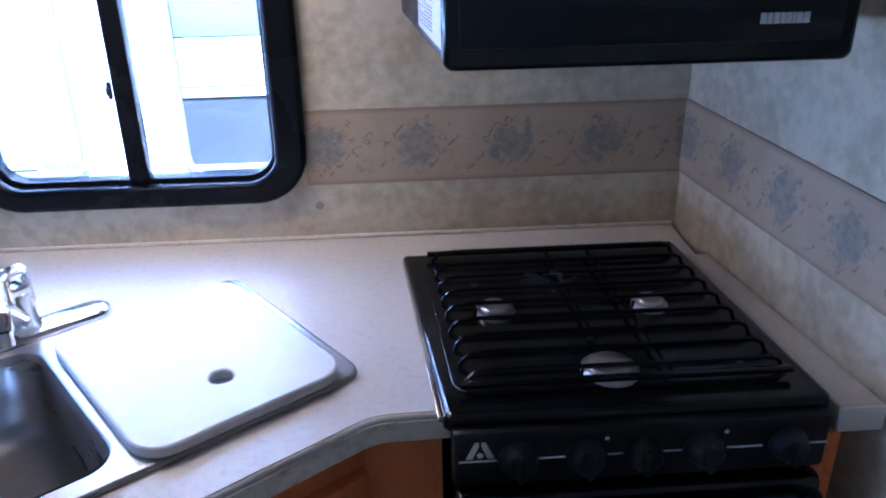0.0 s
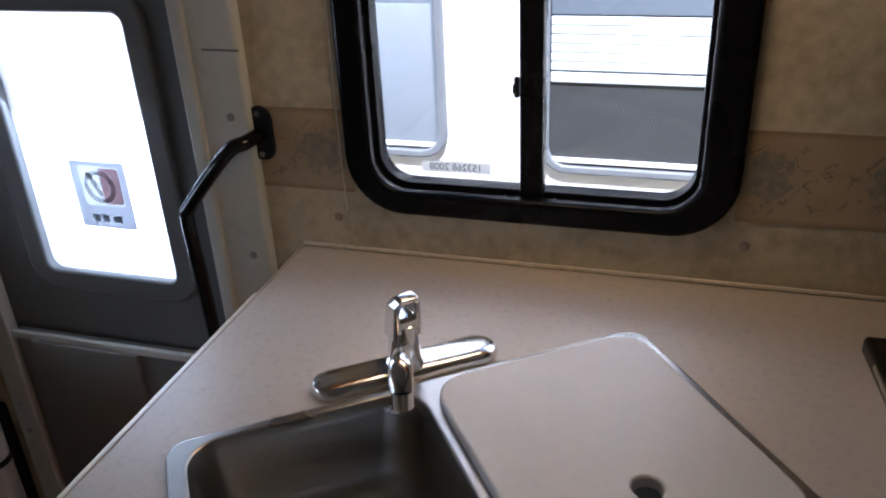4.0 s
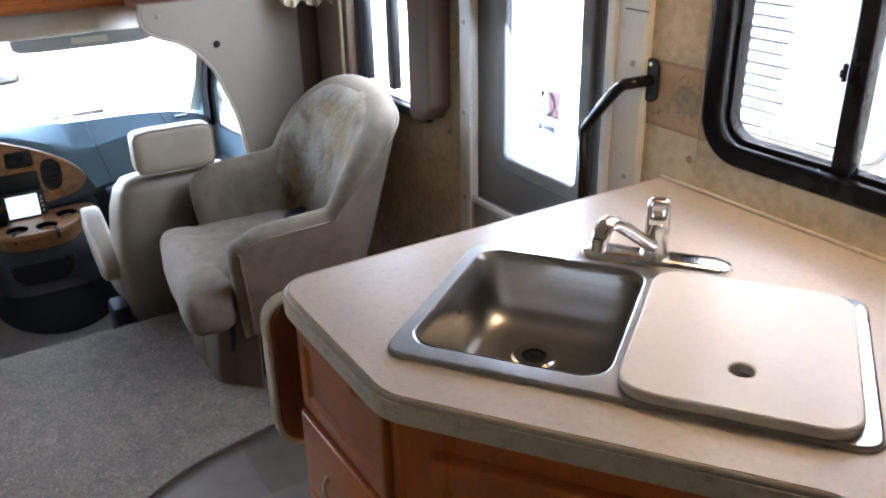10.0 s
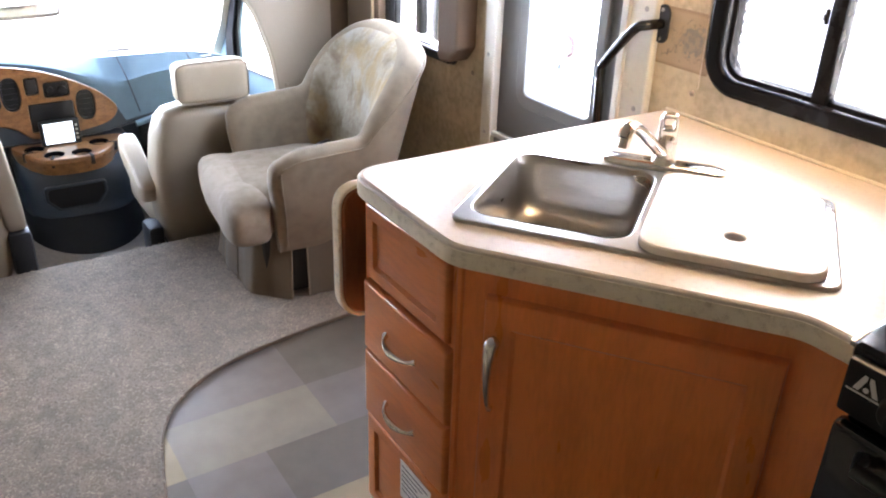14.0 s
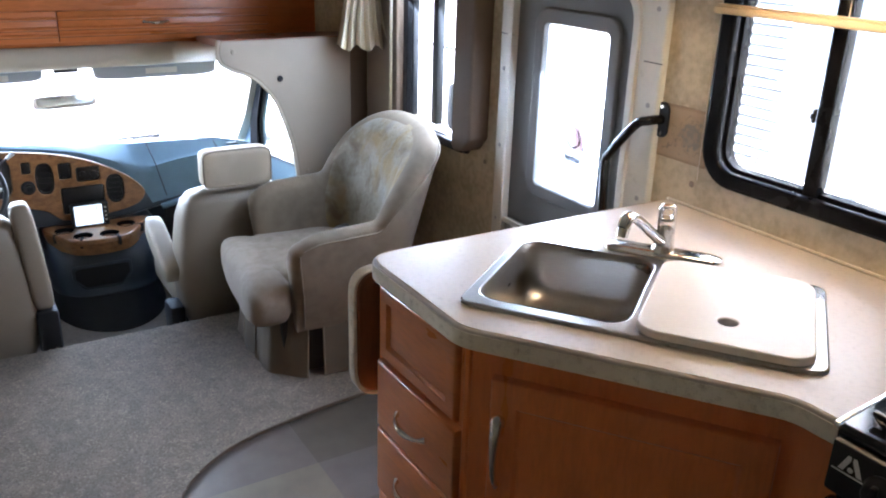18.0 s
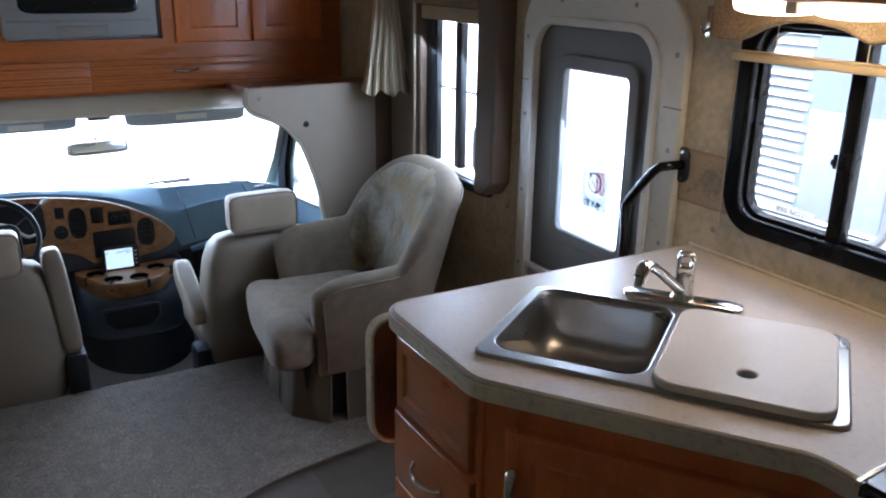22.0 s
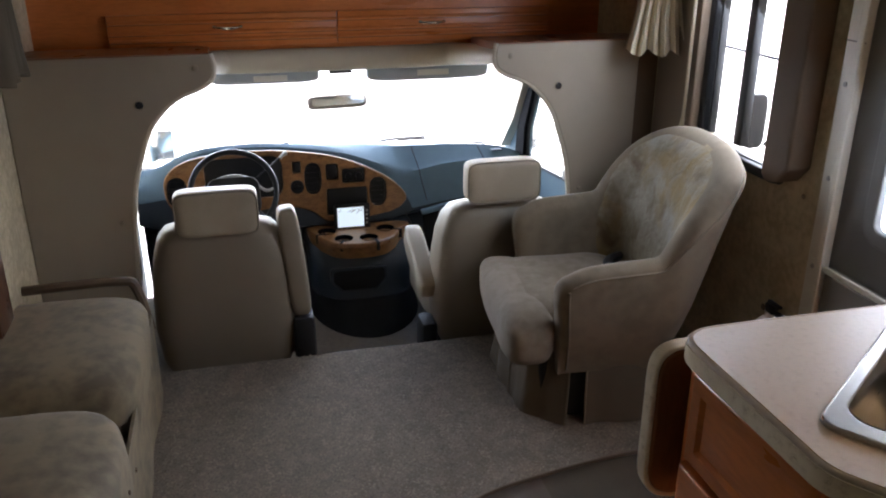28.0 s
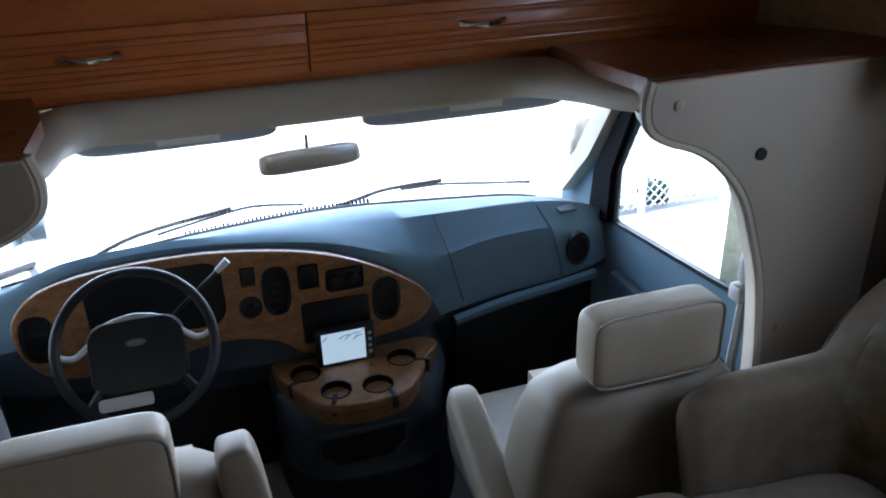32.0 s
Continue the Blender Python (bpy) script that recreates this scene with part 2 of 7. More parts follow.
def worn_velour():
    """Crushed velour worn in patches: grey-beige pile, golden and brown stains, fine creases."""
    m = mat("worn_mottled_velour", (0.245, 0.222, 0.172), rough=0.85, vary=0.05, scale=6, fine=40, bump=0, second=(0.195, 0.165, 0.11), second_at=0.48, sheen=0.1)
    n, l = m.node_tree.nodes, m.node_tree.links
    b = n["Principled BSDF"]
    tc = n["Texture Coordinate"]
    base = b.inputs["Base Color"].links[0].from_socket
    for scale, at, rgb, most, seed in ((4.2, 0.50, (0.255, 0.175, 0.066), 0.9, (3.0, 1.0, 0.0)), (6.5, 0.58, (0.12, 0.075, 0.038), 0.8, (7.0, 2.0, 5.0)), (3.4, 0.57, (0.30, 0.30, 0.28), 0.6, (1.0, 8.0, 4.0))):
        mp, ns, mr, mx = n.new("ShaderNodeMapping"), n.new("ShaderNodeTexNoise"), n.new("ShaderNodeMapRange"), n.new("ShaderNodeMix")
        mp.inputs["Location"].default_value = seed
        ns.inputs["Scale"].default_value, ns.inputs["Detail"].default_value, ns.inputs["Distortion"].default_value = scale, 5, 0.6
        l.new(tc.outputs["Object"], mp.inputs["Vector"])
        l.new(mp.outputs[0], ns.inputs["Vector"])
        mr.inputs["From Min"].default_value, mr.inputs["From Max"].default_value, mr.inputs["To Max"].default_value = at - 0.03, at + 0.10, most
        l.new(ns.outputs["Fac"], mr.inputs["Value"])
        mx.data_type = "RGBA"
        l.new(mr.outputs[0], mx.inputs[0])
        l.new(base, mx.inputs[6])
        mx.inputs[7].default_value = (*rgb, 1)
        base = mx.outputs[2]
    l.new(base, b.inputs["Base Color"])
    vo, ns, ad, bp = n.new("ShaderNodeTexVoronoi"), n.new("ShaderNodeTexNoise"), n.new("ShaderNodeMath"), n.new("ShaderNodeBump")
    vo.feature = "DISTANCE_TO_EDGE"
    vo.inputs["Scale"].default_value = 17
    ns.inputs["Scale"].default_value, ns.inputs["Detail"].default_value = 26, 4
    wp = n.new("ShaderNodeVectorMath")
    wp.operation = "MULTIPLY_ADD"
    wp.inputs[1].default_value = (0.05, 0.05, 0.05)
    l.new(ns.outputs["Color"], wp.inputs[0])
    l.new(tc.outputs["Object"], wp.inputs[2])
    l.new(wp.outputs[0], vo.inputs["Vector"])
    l.new(tc.outputs["Object"], ns.inputs["Vector"])
    ad.operation, ad.use_clamp = "MULTIPLY", True
    ad.inputs[1].default_value = 7.0
    l.new(vo.outputs["Distance"], ad.inputs[0])
    ml = n.new("ShaderNodeMath")
    ml.operation = "MULTIPLY_ADD"
    ml.inputs[1].default_value = 0.45
    l.new(ad.outputs[0], ml.inputs[0])
    l.new(ns.outputs["Fac"], ml.inputs[2])
    bp.inputs["Strength"].default_value, bp.inputs["Distance"].default_value = 0.28, 0.006
    l.new(ml.outputs[0], bp.inputs["Height"])
    l.new(bp.outputs[0], b.inputs["Normal"])
    return m


M_WALL = mat("wallpaper", (0.55, 0.468, 0.318), rough=0.65, vary=0.06, scale=11, fine=45, bump=0.12, second=(0.44, 0.366, 0.235), second_at=0.49)
M_BORDER = border_paper()
# Same maple as M_OAKH, coloured lighter to make up for light on doors.
M_OAKLIT = wood("stained_maple", (0.72, 0.208, 0.045), (0.77, 0.228, 0.051))
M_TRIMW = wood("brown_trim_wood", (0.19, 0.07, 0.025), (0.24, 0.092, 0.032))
# The slide-out's stained wood, its colour darkened to stand in for shade.
M_TRIMSHADE = wood("trim_wood_in_shade", (0.085, 0.030, 0.014), (0.11, 0.040, 0.018))
# Curtain cloth with the unlit corner's shade put into its colour.
M_DRAPESHADE = mat("cream_drape_in_shade", (0.13, 0.105, 0.072), rough=0.85, vary=0.08, scale=10, fine=300, bump=0.15, sheen=0.1)
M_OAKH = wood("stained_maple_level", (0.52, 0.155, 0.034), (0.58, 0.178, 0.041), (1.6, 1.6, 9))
M_COUNTER = mat("speckled_laminate", (0.60, 0.53, 0.455), rough=0.4, vary=0.03, scale=90, fine=700, bump=0.015, second=(0.51, 0.44, 0.365), second_at=0.4, rough_vary=0.03)
M_EDGE = mat("speckled_edge_band", (0.80, 0.72, 0.58), rough=0.35, vary=0.05, scale=60, fine=520, bump=0.02, second=(0.58, 0.49, 0.36), second_at=0.40)
M_LID = mat("white_cutting_board", (0.71, 0.675, 0.645), rough=0.4, vary=0.03, scale=20, bump=0.02)
M_STEEL = mat("brushed_steel", (0.40, 0.385, 0.365), rough=0.31, metal=1.0, vary=0.06, scale=5, fine=60, bump=0.006, stretch=(1, 1, 6), rough_vary=0.06)
M_BURNER = mat("burner_steel", (0.52, 0.47, 0.43), rough=0.36, metal=1.0, vary=0.1, scale=30, bump=0.1, rough_vary=0.08)
M_SLAT = mat("pale_blind_slat", (0.52, 0.56, 0.61), rough=0.6, vary=0.05, bump=0)
M_CHROME = mat("chrome", (0.76, 0.74, 0.71), rough=0.16, metal=1.0, vary=0.02, bump=0, rough_vary=0.04)
M_ENAMEL = mat("black_enamel", (0.006, 0.006, 0.007), rough=0.12, vary=0.2, scale=12, bump=0.01, rough_vary=0.04, spec=0.5)
M_GRATE = mat("black_grate_enamel", (0.004, 0.004, 0.005), rough=0.2, vary=0.2, scale=12, bump=0.02, spec=0.3)
M_BLACK = mat("black_plastic", (0.010, 0.010, 0.011), rough=0.4, vary=0.2, bump=0.05, fine=300, spec=0.3)
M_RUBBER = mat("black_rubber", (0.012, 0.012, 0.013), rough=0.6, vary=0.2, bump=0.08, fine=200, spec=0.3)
M_VELOUR = mat("beige_velour", (0.175, 0.135, 0.090), rough=0.85, vary=0.04, scale=4.5, fine=24, bump=0.12, bump_scale=500, second=(0.142, 0.111, 0.072), second_at=0.47, sheen=0.08)
M_BACK = worn_velour()
M_WORN = mat("creased_seat_velour", (0.185, 0.146, 0.106), rough=0.85, vary=0.04, scale=5.5, fine=30, bump=0.35, bump_scale=16, second=(0.142, 0.107, 0.066), second_at=0.46, sheen=0.08)
M_VELOUR2 = mat("sofa_velour", (0.20, 0.152, 0.088), rough=0.85, vary=0.05, scale=4, fine=24, bump_scale=30, bump=0.25, second=(0.125, 0.094, 0.056), second_at=0.48, sheen=0.1)
# Darker copy of the velour: low skirts and bases have their shade painted in.
M_SKIRTSHADE = mat("velour_in_shade", (0.105, 0.080, 0.053), rough=0.9, vary=0.08, scale=10, fine=400, bump=0.2, sheen=0.05)
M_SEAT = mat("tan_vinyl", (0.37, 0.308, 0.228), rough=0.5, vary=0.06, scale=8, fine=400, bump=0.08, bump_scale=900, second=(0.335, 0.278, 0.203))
# Shaded copy of the tan vinyl, for seat sides turned from the windscreen.
M_SEATSHADE = mat("tan_vinyl_in_shade", (0.20, 0.163, 0.117), rough=0.55, vary=0.05, scale=8, fine=400, bump=0.08, bump_scale=900)
M_CARPET = mat("beige_carpet", (0.235, 0.193, 0.150), rough=0.95, vary=0.08, scale=14, fine=190, bump=0.12, bump_scale=220, second=(0.185, 0.150, 0.114), second_at=0.5, sheen=0.2)
M_CABCARPET = mat("cab_carpet", (0.26, 0.225, 0.18), rough=0.95, vary=0.15, scale=50, fine=400, bump=0.6)
M_VINYL = vinyl_floor()
M_VISOR = mat("grey_visor_cloth", (0.36, 0.39, 0.43), rough=0.8, vary=0.05, scale=10, fine=300, bump=0.1)
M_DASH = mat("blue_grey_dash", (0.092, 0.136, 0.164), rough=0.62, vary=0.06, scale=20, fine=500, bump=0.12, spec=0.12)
M_DASHLOW = mat("dark_slate_and_dash_shade", (0.02, 0.027, 0.036), rough=0.5, vary=0.1, scale=20, fine=400, bump=0.1)
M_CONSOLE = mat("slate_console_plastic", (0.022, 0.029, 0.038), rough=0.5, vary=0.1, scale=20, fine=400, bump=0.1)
M_BEZEL = mat("burl_wood_trim", (0.215, 0.10, 0.034), rough=0.35, vary=0.1, scale=26, fine=90, bump=0.01, second=(0.165, 0.072, 0.023), second_at=0.5, stretch=(1, 1, 2), coat=0.06)
M_PANEL = mat("beige_cab_panel", (0.32, 0.266, 0.203), rough=0.5, vary=0.05, scale=8, fine=300, bump=0.05)
M_HEAD = mat("cream_headliner", (0.50, 0.44, 0.345), rough=0.6, vary=0.05, scale=8, fine=300, bump=0.08)
M_PLAT = wood("platform_wood", (0.15, 0.04, 0.015), (0.25, 0.08, 0.03), (3, 14, 3))
M_FRAME = mat("light_grey_door_frame", (0.66, 0.645, 0.58), rough=0.35, vary=0.04, scale=8, bump=0.03)
M_LEAF = mat("grey_textured_door", (0.155, 0.155, 0.15), rough=0.55, vary=0.06, scale=10, fine=350, bump=0.2)
M_WHITE = mat("white_plastic", (0.34, 0.32, 0.285), rough=0.45, vary=0.05, bump=0.03)
# White door panel; the step well's shade is mixed into this grey.
M_LOWERSHADE = mat("white_door_panel_in_shade", (0.20, 0.19, 0.168), rough=0.6, vary=0.06, scale=9, fine=250, bump=0.06)
M_LABEL = mat("white_label", (0.75, 0.74, 0.72), rough=0.5, vary=0.03, bump=0)
M_PRINT = mat("pale_grey_print", (0.38, 0.38, 0.39), rough=0.6, vary=0.1, bump=0)
M_INK = mat("grey_ink", (0.12, 0.12, 0.13), rough=0.6, vary=0.1, bump=0)
M_REDINK = mat("dark_red_ink", (0.2, 0.05, 0.06), rough=0.6, vary=0.1, bump=0)
M_VALANCE = mat("tan_valance", (0.33, 0.25, 0.15), rough=0.8, vary=0.14, scale=9, fine=220, bump=0.2, second=(0.24, 0.165, 0.085))
M_SURR = mat("brown_window_surround", (0.125, 0.085, 0.055), rough=0.75, vary=0.1, scale=8, fine=250, bump=0.15)
M_TAUPE = mat("taupe_wall_panel", (0.28, 0.222, 0.175), rough=0.7, vary=0.08, scale=8, fine=200, bump=0.1)
M_CURTAIN = mat("cream_curtain", (0.70, 0.62, 0.47), rough=0.85, vary=0.08, scale=10, fine=300, bump=0.15, sheen=0.2)
M_SHADE = mat("pleated_shade", (0.42, 0.325, 0.20), rough=0.8, vary=0.06, bump=0.1)
M_TV = mat("silver_plastic", (0.36, 0.36, 0.35), rough=0.4, vary=0.04, bump=0.02)
M_SCREEN = mat("dark_screen", (0.012, 0.014, 0.014), rough=0.12, vary=0.1, bump=0)
M_LIT = glow("lit_display", (0.72, 0.88, 0.95), 0.14)
M_LAMP = glow("lamp_glass", (1.0, 0.72, 0.40), 2.4)
M_GLASS = glass("window_glass")
M_FROST = bpy.data.materials.new("frosted_glass")
M_FROST.use_nodes = True
fn, fk = M_FROST.node_tree.nodes, M_FROST.node_tree.links
fn.remove(fn["Principled BSDF"])
ft, fl_, fm = fn.new("ShaderNodeBsdfTransparent"), fn.new("ShaderNodeBsdfTranslucent"), fn.new("ShaderNodeMixShader")
fl_.inputs["Color"].default_value = (0.93, 0.96, 1.0, 1)
fm.inputs[0].default_value = 0.6
fk.new(ft.outputs[0], fm.inputs[1])
fk.new(fl_.outputs[0], fm.inputs[2])
fk.new(fm.outputs[0], fn["Material Output"].inputs["Surface"])


def film(name, rgb):
    """A printed film that lets light through softly."""
    m = bpy.data.materials.new(name)
    m.use_nodes = True
    n = m.node_tree.nodes
    n.remove(n["Principled BSDF"])
    k = n.new("ShaderNodeBsdfTranslucent")
    k.inputs["Color"].default_value = (*rgb, 1)
    m.node_tree.links.new(k.outputs[0], n["Material Output"].inputs["Surface"])
    return m


M_LABELFILM = film("clear_label_film", (0.72, 0.71, 0.69))
M_FILM, M_REDFILM, M_PALEFILM = film("grey_sticker_film", (0.32, 0.322, 0.33)), film("red_sticker_film", (0.25, 0.195, 0.195)), film("pale_sticker_film", (0.42, 0.42, 0.425))
M_FARGLOW = glow("glowing_backdrop", (0.93, 0.97, 1.0), 1.1)
M_TINT = glass("windscreen_glass", (0.95, 0.98, 0.97))
M_NBWALL = mat("white_siding", (0.66, 0.66, 0.65), rough=0.4, vary=0.03, bump=0.02)
M_NBGLASS = mat("neighbour_window_glass", (0.034, 0.037, 0.04), rough=0.12, vary=0.2, scale=2, bump=0)
M_NBFRAME = mat("grey_window_frame", (0.13, 0.14, 0.155), rough=0.4, vary=0.04, bump=0)
M_NBBLIND = mat("blue_grey_blind", (0.13, 0.16, 0.20), rough=0.7, vary=0.06, scale=5, bump=0)
M_SHADEDSLAT = mat("grey_blue_blind_panel", (0.175, 0.20, 0.235), rough=0.6, vary=0.05, bump=0)
M_PALEBLIND = mat("pale_blue_blind", (0.12, 0.145, 0.175), rough=0.7, vary=0.06, scale=5, bump=0)
M_ASPHALT = mat("pale_concrete", (0.42, 0.41, 0.39), rough=0.9, vary=0.15, scale=1.5, fine=60, bump=0.3)
M_GALV = mat("galvanised_wire", (0.75, 0.76, 0.76), rough=0.5, metal=0.0, vary=0.1, bump=0)
M_LEAFY = mat("dark_foliage", (0.05, 0.09, 0.05), rough=0.8, vary=0.4, scale=5, fine=30, bump=0.3)
M_BELT = mat("belt_webbing", (0.25, 0.24, 0.22), rough=0.8, vary=0.1, bump=0.2)
M_SEAL = mat("black_window_frame", (0.005, 0.005, 0.006), rough=0.24, vary=0.1, bump=0.03, spec=0.12)
M_PILLAR = mat("black_pillar_plastic", (0.006, 0.006, 0.007), rough=0.9, vary=0.15, scale=12, fine=300, bump=0.1, spec=0.03)
M_BROWN = mat("brown_trim", (0.10, 0.065, 0.04), rough=0.6, vary=0.1, bump=0.05)


# ---- builders ----
def thing(name, label, category, group="", kind="", at=(0, 0, 0)):
    ob = new(name)
    ob.location = at
    ob.empty_display_size = 0.05
    return tagged(ob, label, category, group, kind)


def part(name, bm, material, parent=None, label="", smooth=40):
    """Links a bmesh as one mesh object, in world places, under its thing or part."""
    me = bpy.data.meshes.new(name)
    bm.normal_update()
    flat = bm.faces.layers.int.get("flat")
    for f in bm.faces:
        f.smooth = smooth > 0 and not (flat and f[flat])
    if flat:
        bm.faces.layers.int.remove(flat)
    for e in bm.edges:
        if len(e.link_faces) == 2 and e.calc_face_angle(0) > radians(smooth):
            e.smooth = False
    bm.to_mesh(me)
    bm.free()
    if material:
        me.materials.append(material)
    ob = new(name, me)
    if parent:
        base = Vector((0, 0, 0))
        p = parent
        while p:
            base += Vector(p.location)
            p = p.parent
        ob.parent = parent
        ob.location = -base
    if label:
        ob["label"] = label
    return ob


def solid(name, bm, material, label, category, group="", kind="", smooth=40):
    return tagged(part(name, bm, material, smooth=smooth), label, category, group, kind)


def rbox(x0, x1, y0, y1, z0, z1, r=0.004, seg=2, M=None):
    bm = bmesh.new()
    bmesh.ops.create_cube(bm, size=1, matrix=Matrix.Translation(((x0 + x1) / 2, (y0 + y1) / 2, (z0 + z1) / 2)) @ Matrix.Diagonal((x1 - x0, y1 - y0, z1 - z0, 1)))
    if r:
        bmesh.ops.bevel(bm, geom=bm.edges[:], offset=min(r, (x1 - x0) * 0.49, (y1 - y0) * 0.49, (z1 - z0) * 0.49), segments=seg, profile=0.5, affect="EDGES")
    if M:
        bm.transform(M)
    return bm


def join(*bms):
    out = bms[0]
    for b in bms[1:]:
        me = bpy.data.meshes.new("tmp")
        b.to_mesh(me)
        out.from_mesh(me)
        b.free()
        bpy.data.meshes.remove(me)
    return out


def rr(x0, x1, y0, y1, r, n=6):
    """A rounded rectangle, anticlockwise."""
    pts = []
    for cx, cy, a in ((x1 - r, y0 + r, -90), (x1 - r, y1 - r, 0), (x0 + r, y1 - r, 90), (x0 + r, y0 + r, 180)):
        for i in range(n + 1):
            t = radians(a + 90 * i / n)
            pts.append((cx + r * math.cos(t), cy + r * math.sin(t)))
    return pts


def fillet(pts, radii, n=6):
    """A polygon with rounded corners."""
    out = []
    k = len(pts)
    for i, p in enumerate(pts):
        r = radii[i] if isinstance(radii, (list, tuple)) else radii
        p, a, c = Vector(p), Vector(pts[i - 1]), Vector(pts[(i + 1) % k])
        if r <= 0:
            out.append(tuple(p))
            continue
        da, dc = (a - p).normalized(), (c - p).normalized()
        ang = da.angle(dc)
        d = min(r / math.tan(ang / 2), (a - p).length * 0.49, (c - p).length * 0.49)
        s, e = p + da * d, p + dc * d
        for j in range(n + 1):
            t = j / n
            out.append(tuple(s * (1 - t) ** 2 + p * 2 * t * (1 - t) + e * t * t))
    return out


def spline(pts, n=6, closed=False):
    """A smooth curve through points (Catmull-Rom)."""
    P = [Vector(p) for p in pts]
    k = len(P)
    out = []
    for i in range(k if closed else k - 1):
        a, b, c, d = (P[(i + j) % k] if closed else P[min(max(i + j, 0), k - 1)] for j in (-1, 0, 1, 2))
        for j in range(n):
            t = j / n
            out.append(0.5 * (2 * b + (c - a) * t + (2 * a - 5 * b + 4 * c - d) * t * t + (3 * b - a - 3 * c + d) * t ** 3))
    if not closed:
        out.append(P[-1])
    return [tuple(v) for v in out]


def plate(outer, holes, t, M=None, bevel=0.0):
    """A flat plate with openings: outline and holes in local x and y, thickness t along local z."""
    bm = bmesh.new()
    edges, loops = [], []
    for loop in [outer, *holes]:
        vs = [bm.verts.new((x, y, 0)) for x, y in loop]
        loops.append(vs)
        edges += [bm.edges.new((vs[i - 1], vs[i])) for i in range(len(vs))]
    bmesh.ops.triangle_fill(bm, use_beauty=True, use_dissolve=False, edges=edges, normal=(0, 0, 1))
    low = bm.faces[:]
    up = {v: bm.verts.new((v.co.x, v.co.y, t)) for v in bm.verts[:]}
    for f in low:
        bm.faces.new([up[v] for v in f.verts])
    for vs in loops:
        for i in range(len(vs)):
            bm.faces.new((vs[i - 1], vs[i], up[vs[i]], up[vs[i - 1]]))
    bmesh.ops.recalc_face_normals(bm, faces=bm.faces[:])
    if bevel:
        rim = [e for e in bm.edges if len(e.link_faces) == 2 and abs(e.verts[0].co.z - t) < 1e-6 and abs(e.verts[1].co.z - t) < 1e-6 and e.calc_face_angle(0) > 1.0]
        bmesh.ops.bevel(bm, geom=rim, offset=bevel, segments=3, profile=0.5, affect="EDGES")
    bm.normal_update()
    flat = bm.faces.layers.int.new("flat")
    for f in bm.faces:
        f[flat] = abs(f.normal.z) > 0.9995
    if M:
        bm.transform(M)
    return bm


def on_y(y):
    """Local x, y, z to world x, z and towards -y, from a plane at y."""
    return Matrix(((1, 0, 0, 0), (0, 0, -1, y), (0, 1, 0, 0), (0, 0, 0, 1)))


def on_x(x):
    """Local x, y, z to world y, z and towards +x, from a plane at x."""
    return Matrix(((0, 0, 1, x), (1, 0, 0, 0), (0, 1, 0, 0), (0, 0, 0, 1)))


def facing(origin, angle):
    """Local x along a wall that faces local z; local y is up. angle: the wall's direction in plan, degrees."""
    a = radians(angle)
    return Matrix(((math.cos(a), 0, math.sin(a), origin[0]), (math.sin(a), 0, -math.cos(a), origin[1]), (0, 1, 0, origin[2]), (0, 0, 0, 1)))


def tube(pts, r, n=10, cap=True, closed=False):
    """A round bar along points; r a number or one for each point."""
    bm = bmesh.new()
    P = [Vector(p) for p in pts]
    rings = []
    up = Vector((0.13, 0.21, 0.97))
    for i, p in enumerate(P):
        if closed:
            d = (P[(i + 1) % len(P)] - P[i - 1]).normalized()
        else:
            d = (P[min(i + 1, len(P) - 1)] - P[max(i - 1, 0)]).normalized()
        a = d.cross(up)
        if a.length < 0.05:
            a = d.cross(Vector((1, 0, 0)))
        a.normalize()
        b = d.cross(a)
        up = a.cross(d) * 1.0
        q = r[i] if isinstance(r, (list, tuple)) else r
        rings.append([bm.verts.new(p + a * q * math.cos(2 * math.pi * k / n) + b * q * math.sin(2 * math.pi * k / n)) for k in range(n)])
    m = len(rings)
    for i in range(m if closed else m - 1):
        u, v = rings[i], rings[(i + 1) % m]
        for k in range(n):
            bm.faces.new((u[k - 1], u[k], v[k], v[k - 1]))
    if cap and not closed:
        bm.faces.new(rings[0])
        bm.faces.new(rings[-1])
    bmesh.ops.recalc_face_normals(bm, faces=bm.faces[:])
    return bm


def loft(rings, cap=True, closed=True):
    """A skin over rings of points, each ring closed unless told otherwise."""
    bm = bmesh.new()
    R = [[bm.verts.new(p) for p in ring] for ring in rings]
    n = len(R[0])
    for u, v in zip(R, R[1:]):
        for k in range(0 if closed else 1, n):
            bm.faces.new((u[k - 1], u[k], v[k], v[k - 1]))
    if cap:
        bm.faces.new(R[0])
        bm.faces.new(R[-1])
    bmesh.ops.recalc_face_normals(bm, faces=bm.faces[:])
    return bm


def lathe(profile, at=(0, 0, 0), n=20, M=None):
    """A turned shape: profile of (radius, height)."""
    rings = [[(r * math.cos(2 * math.pi * k / n), r * math.sin(2 * math.pi * k / n), z) for k in range(n)] for r, z in profile]
    bm = loft(rings)
    bm.transform(Matrix.Translation(at) @ (M or Matrix()))
    return bm


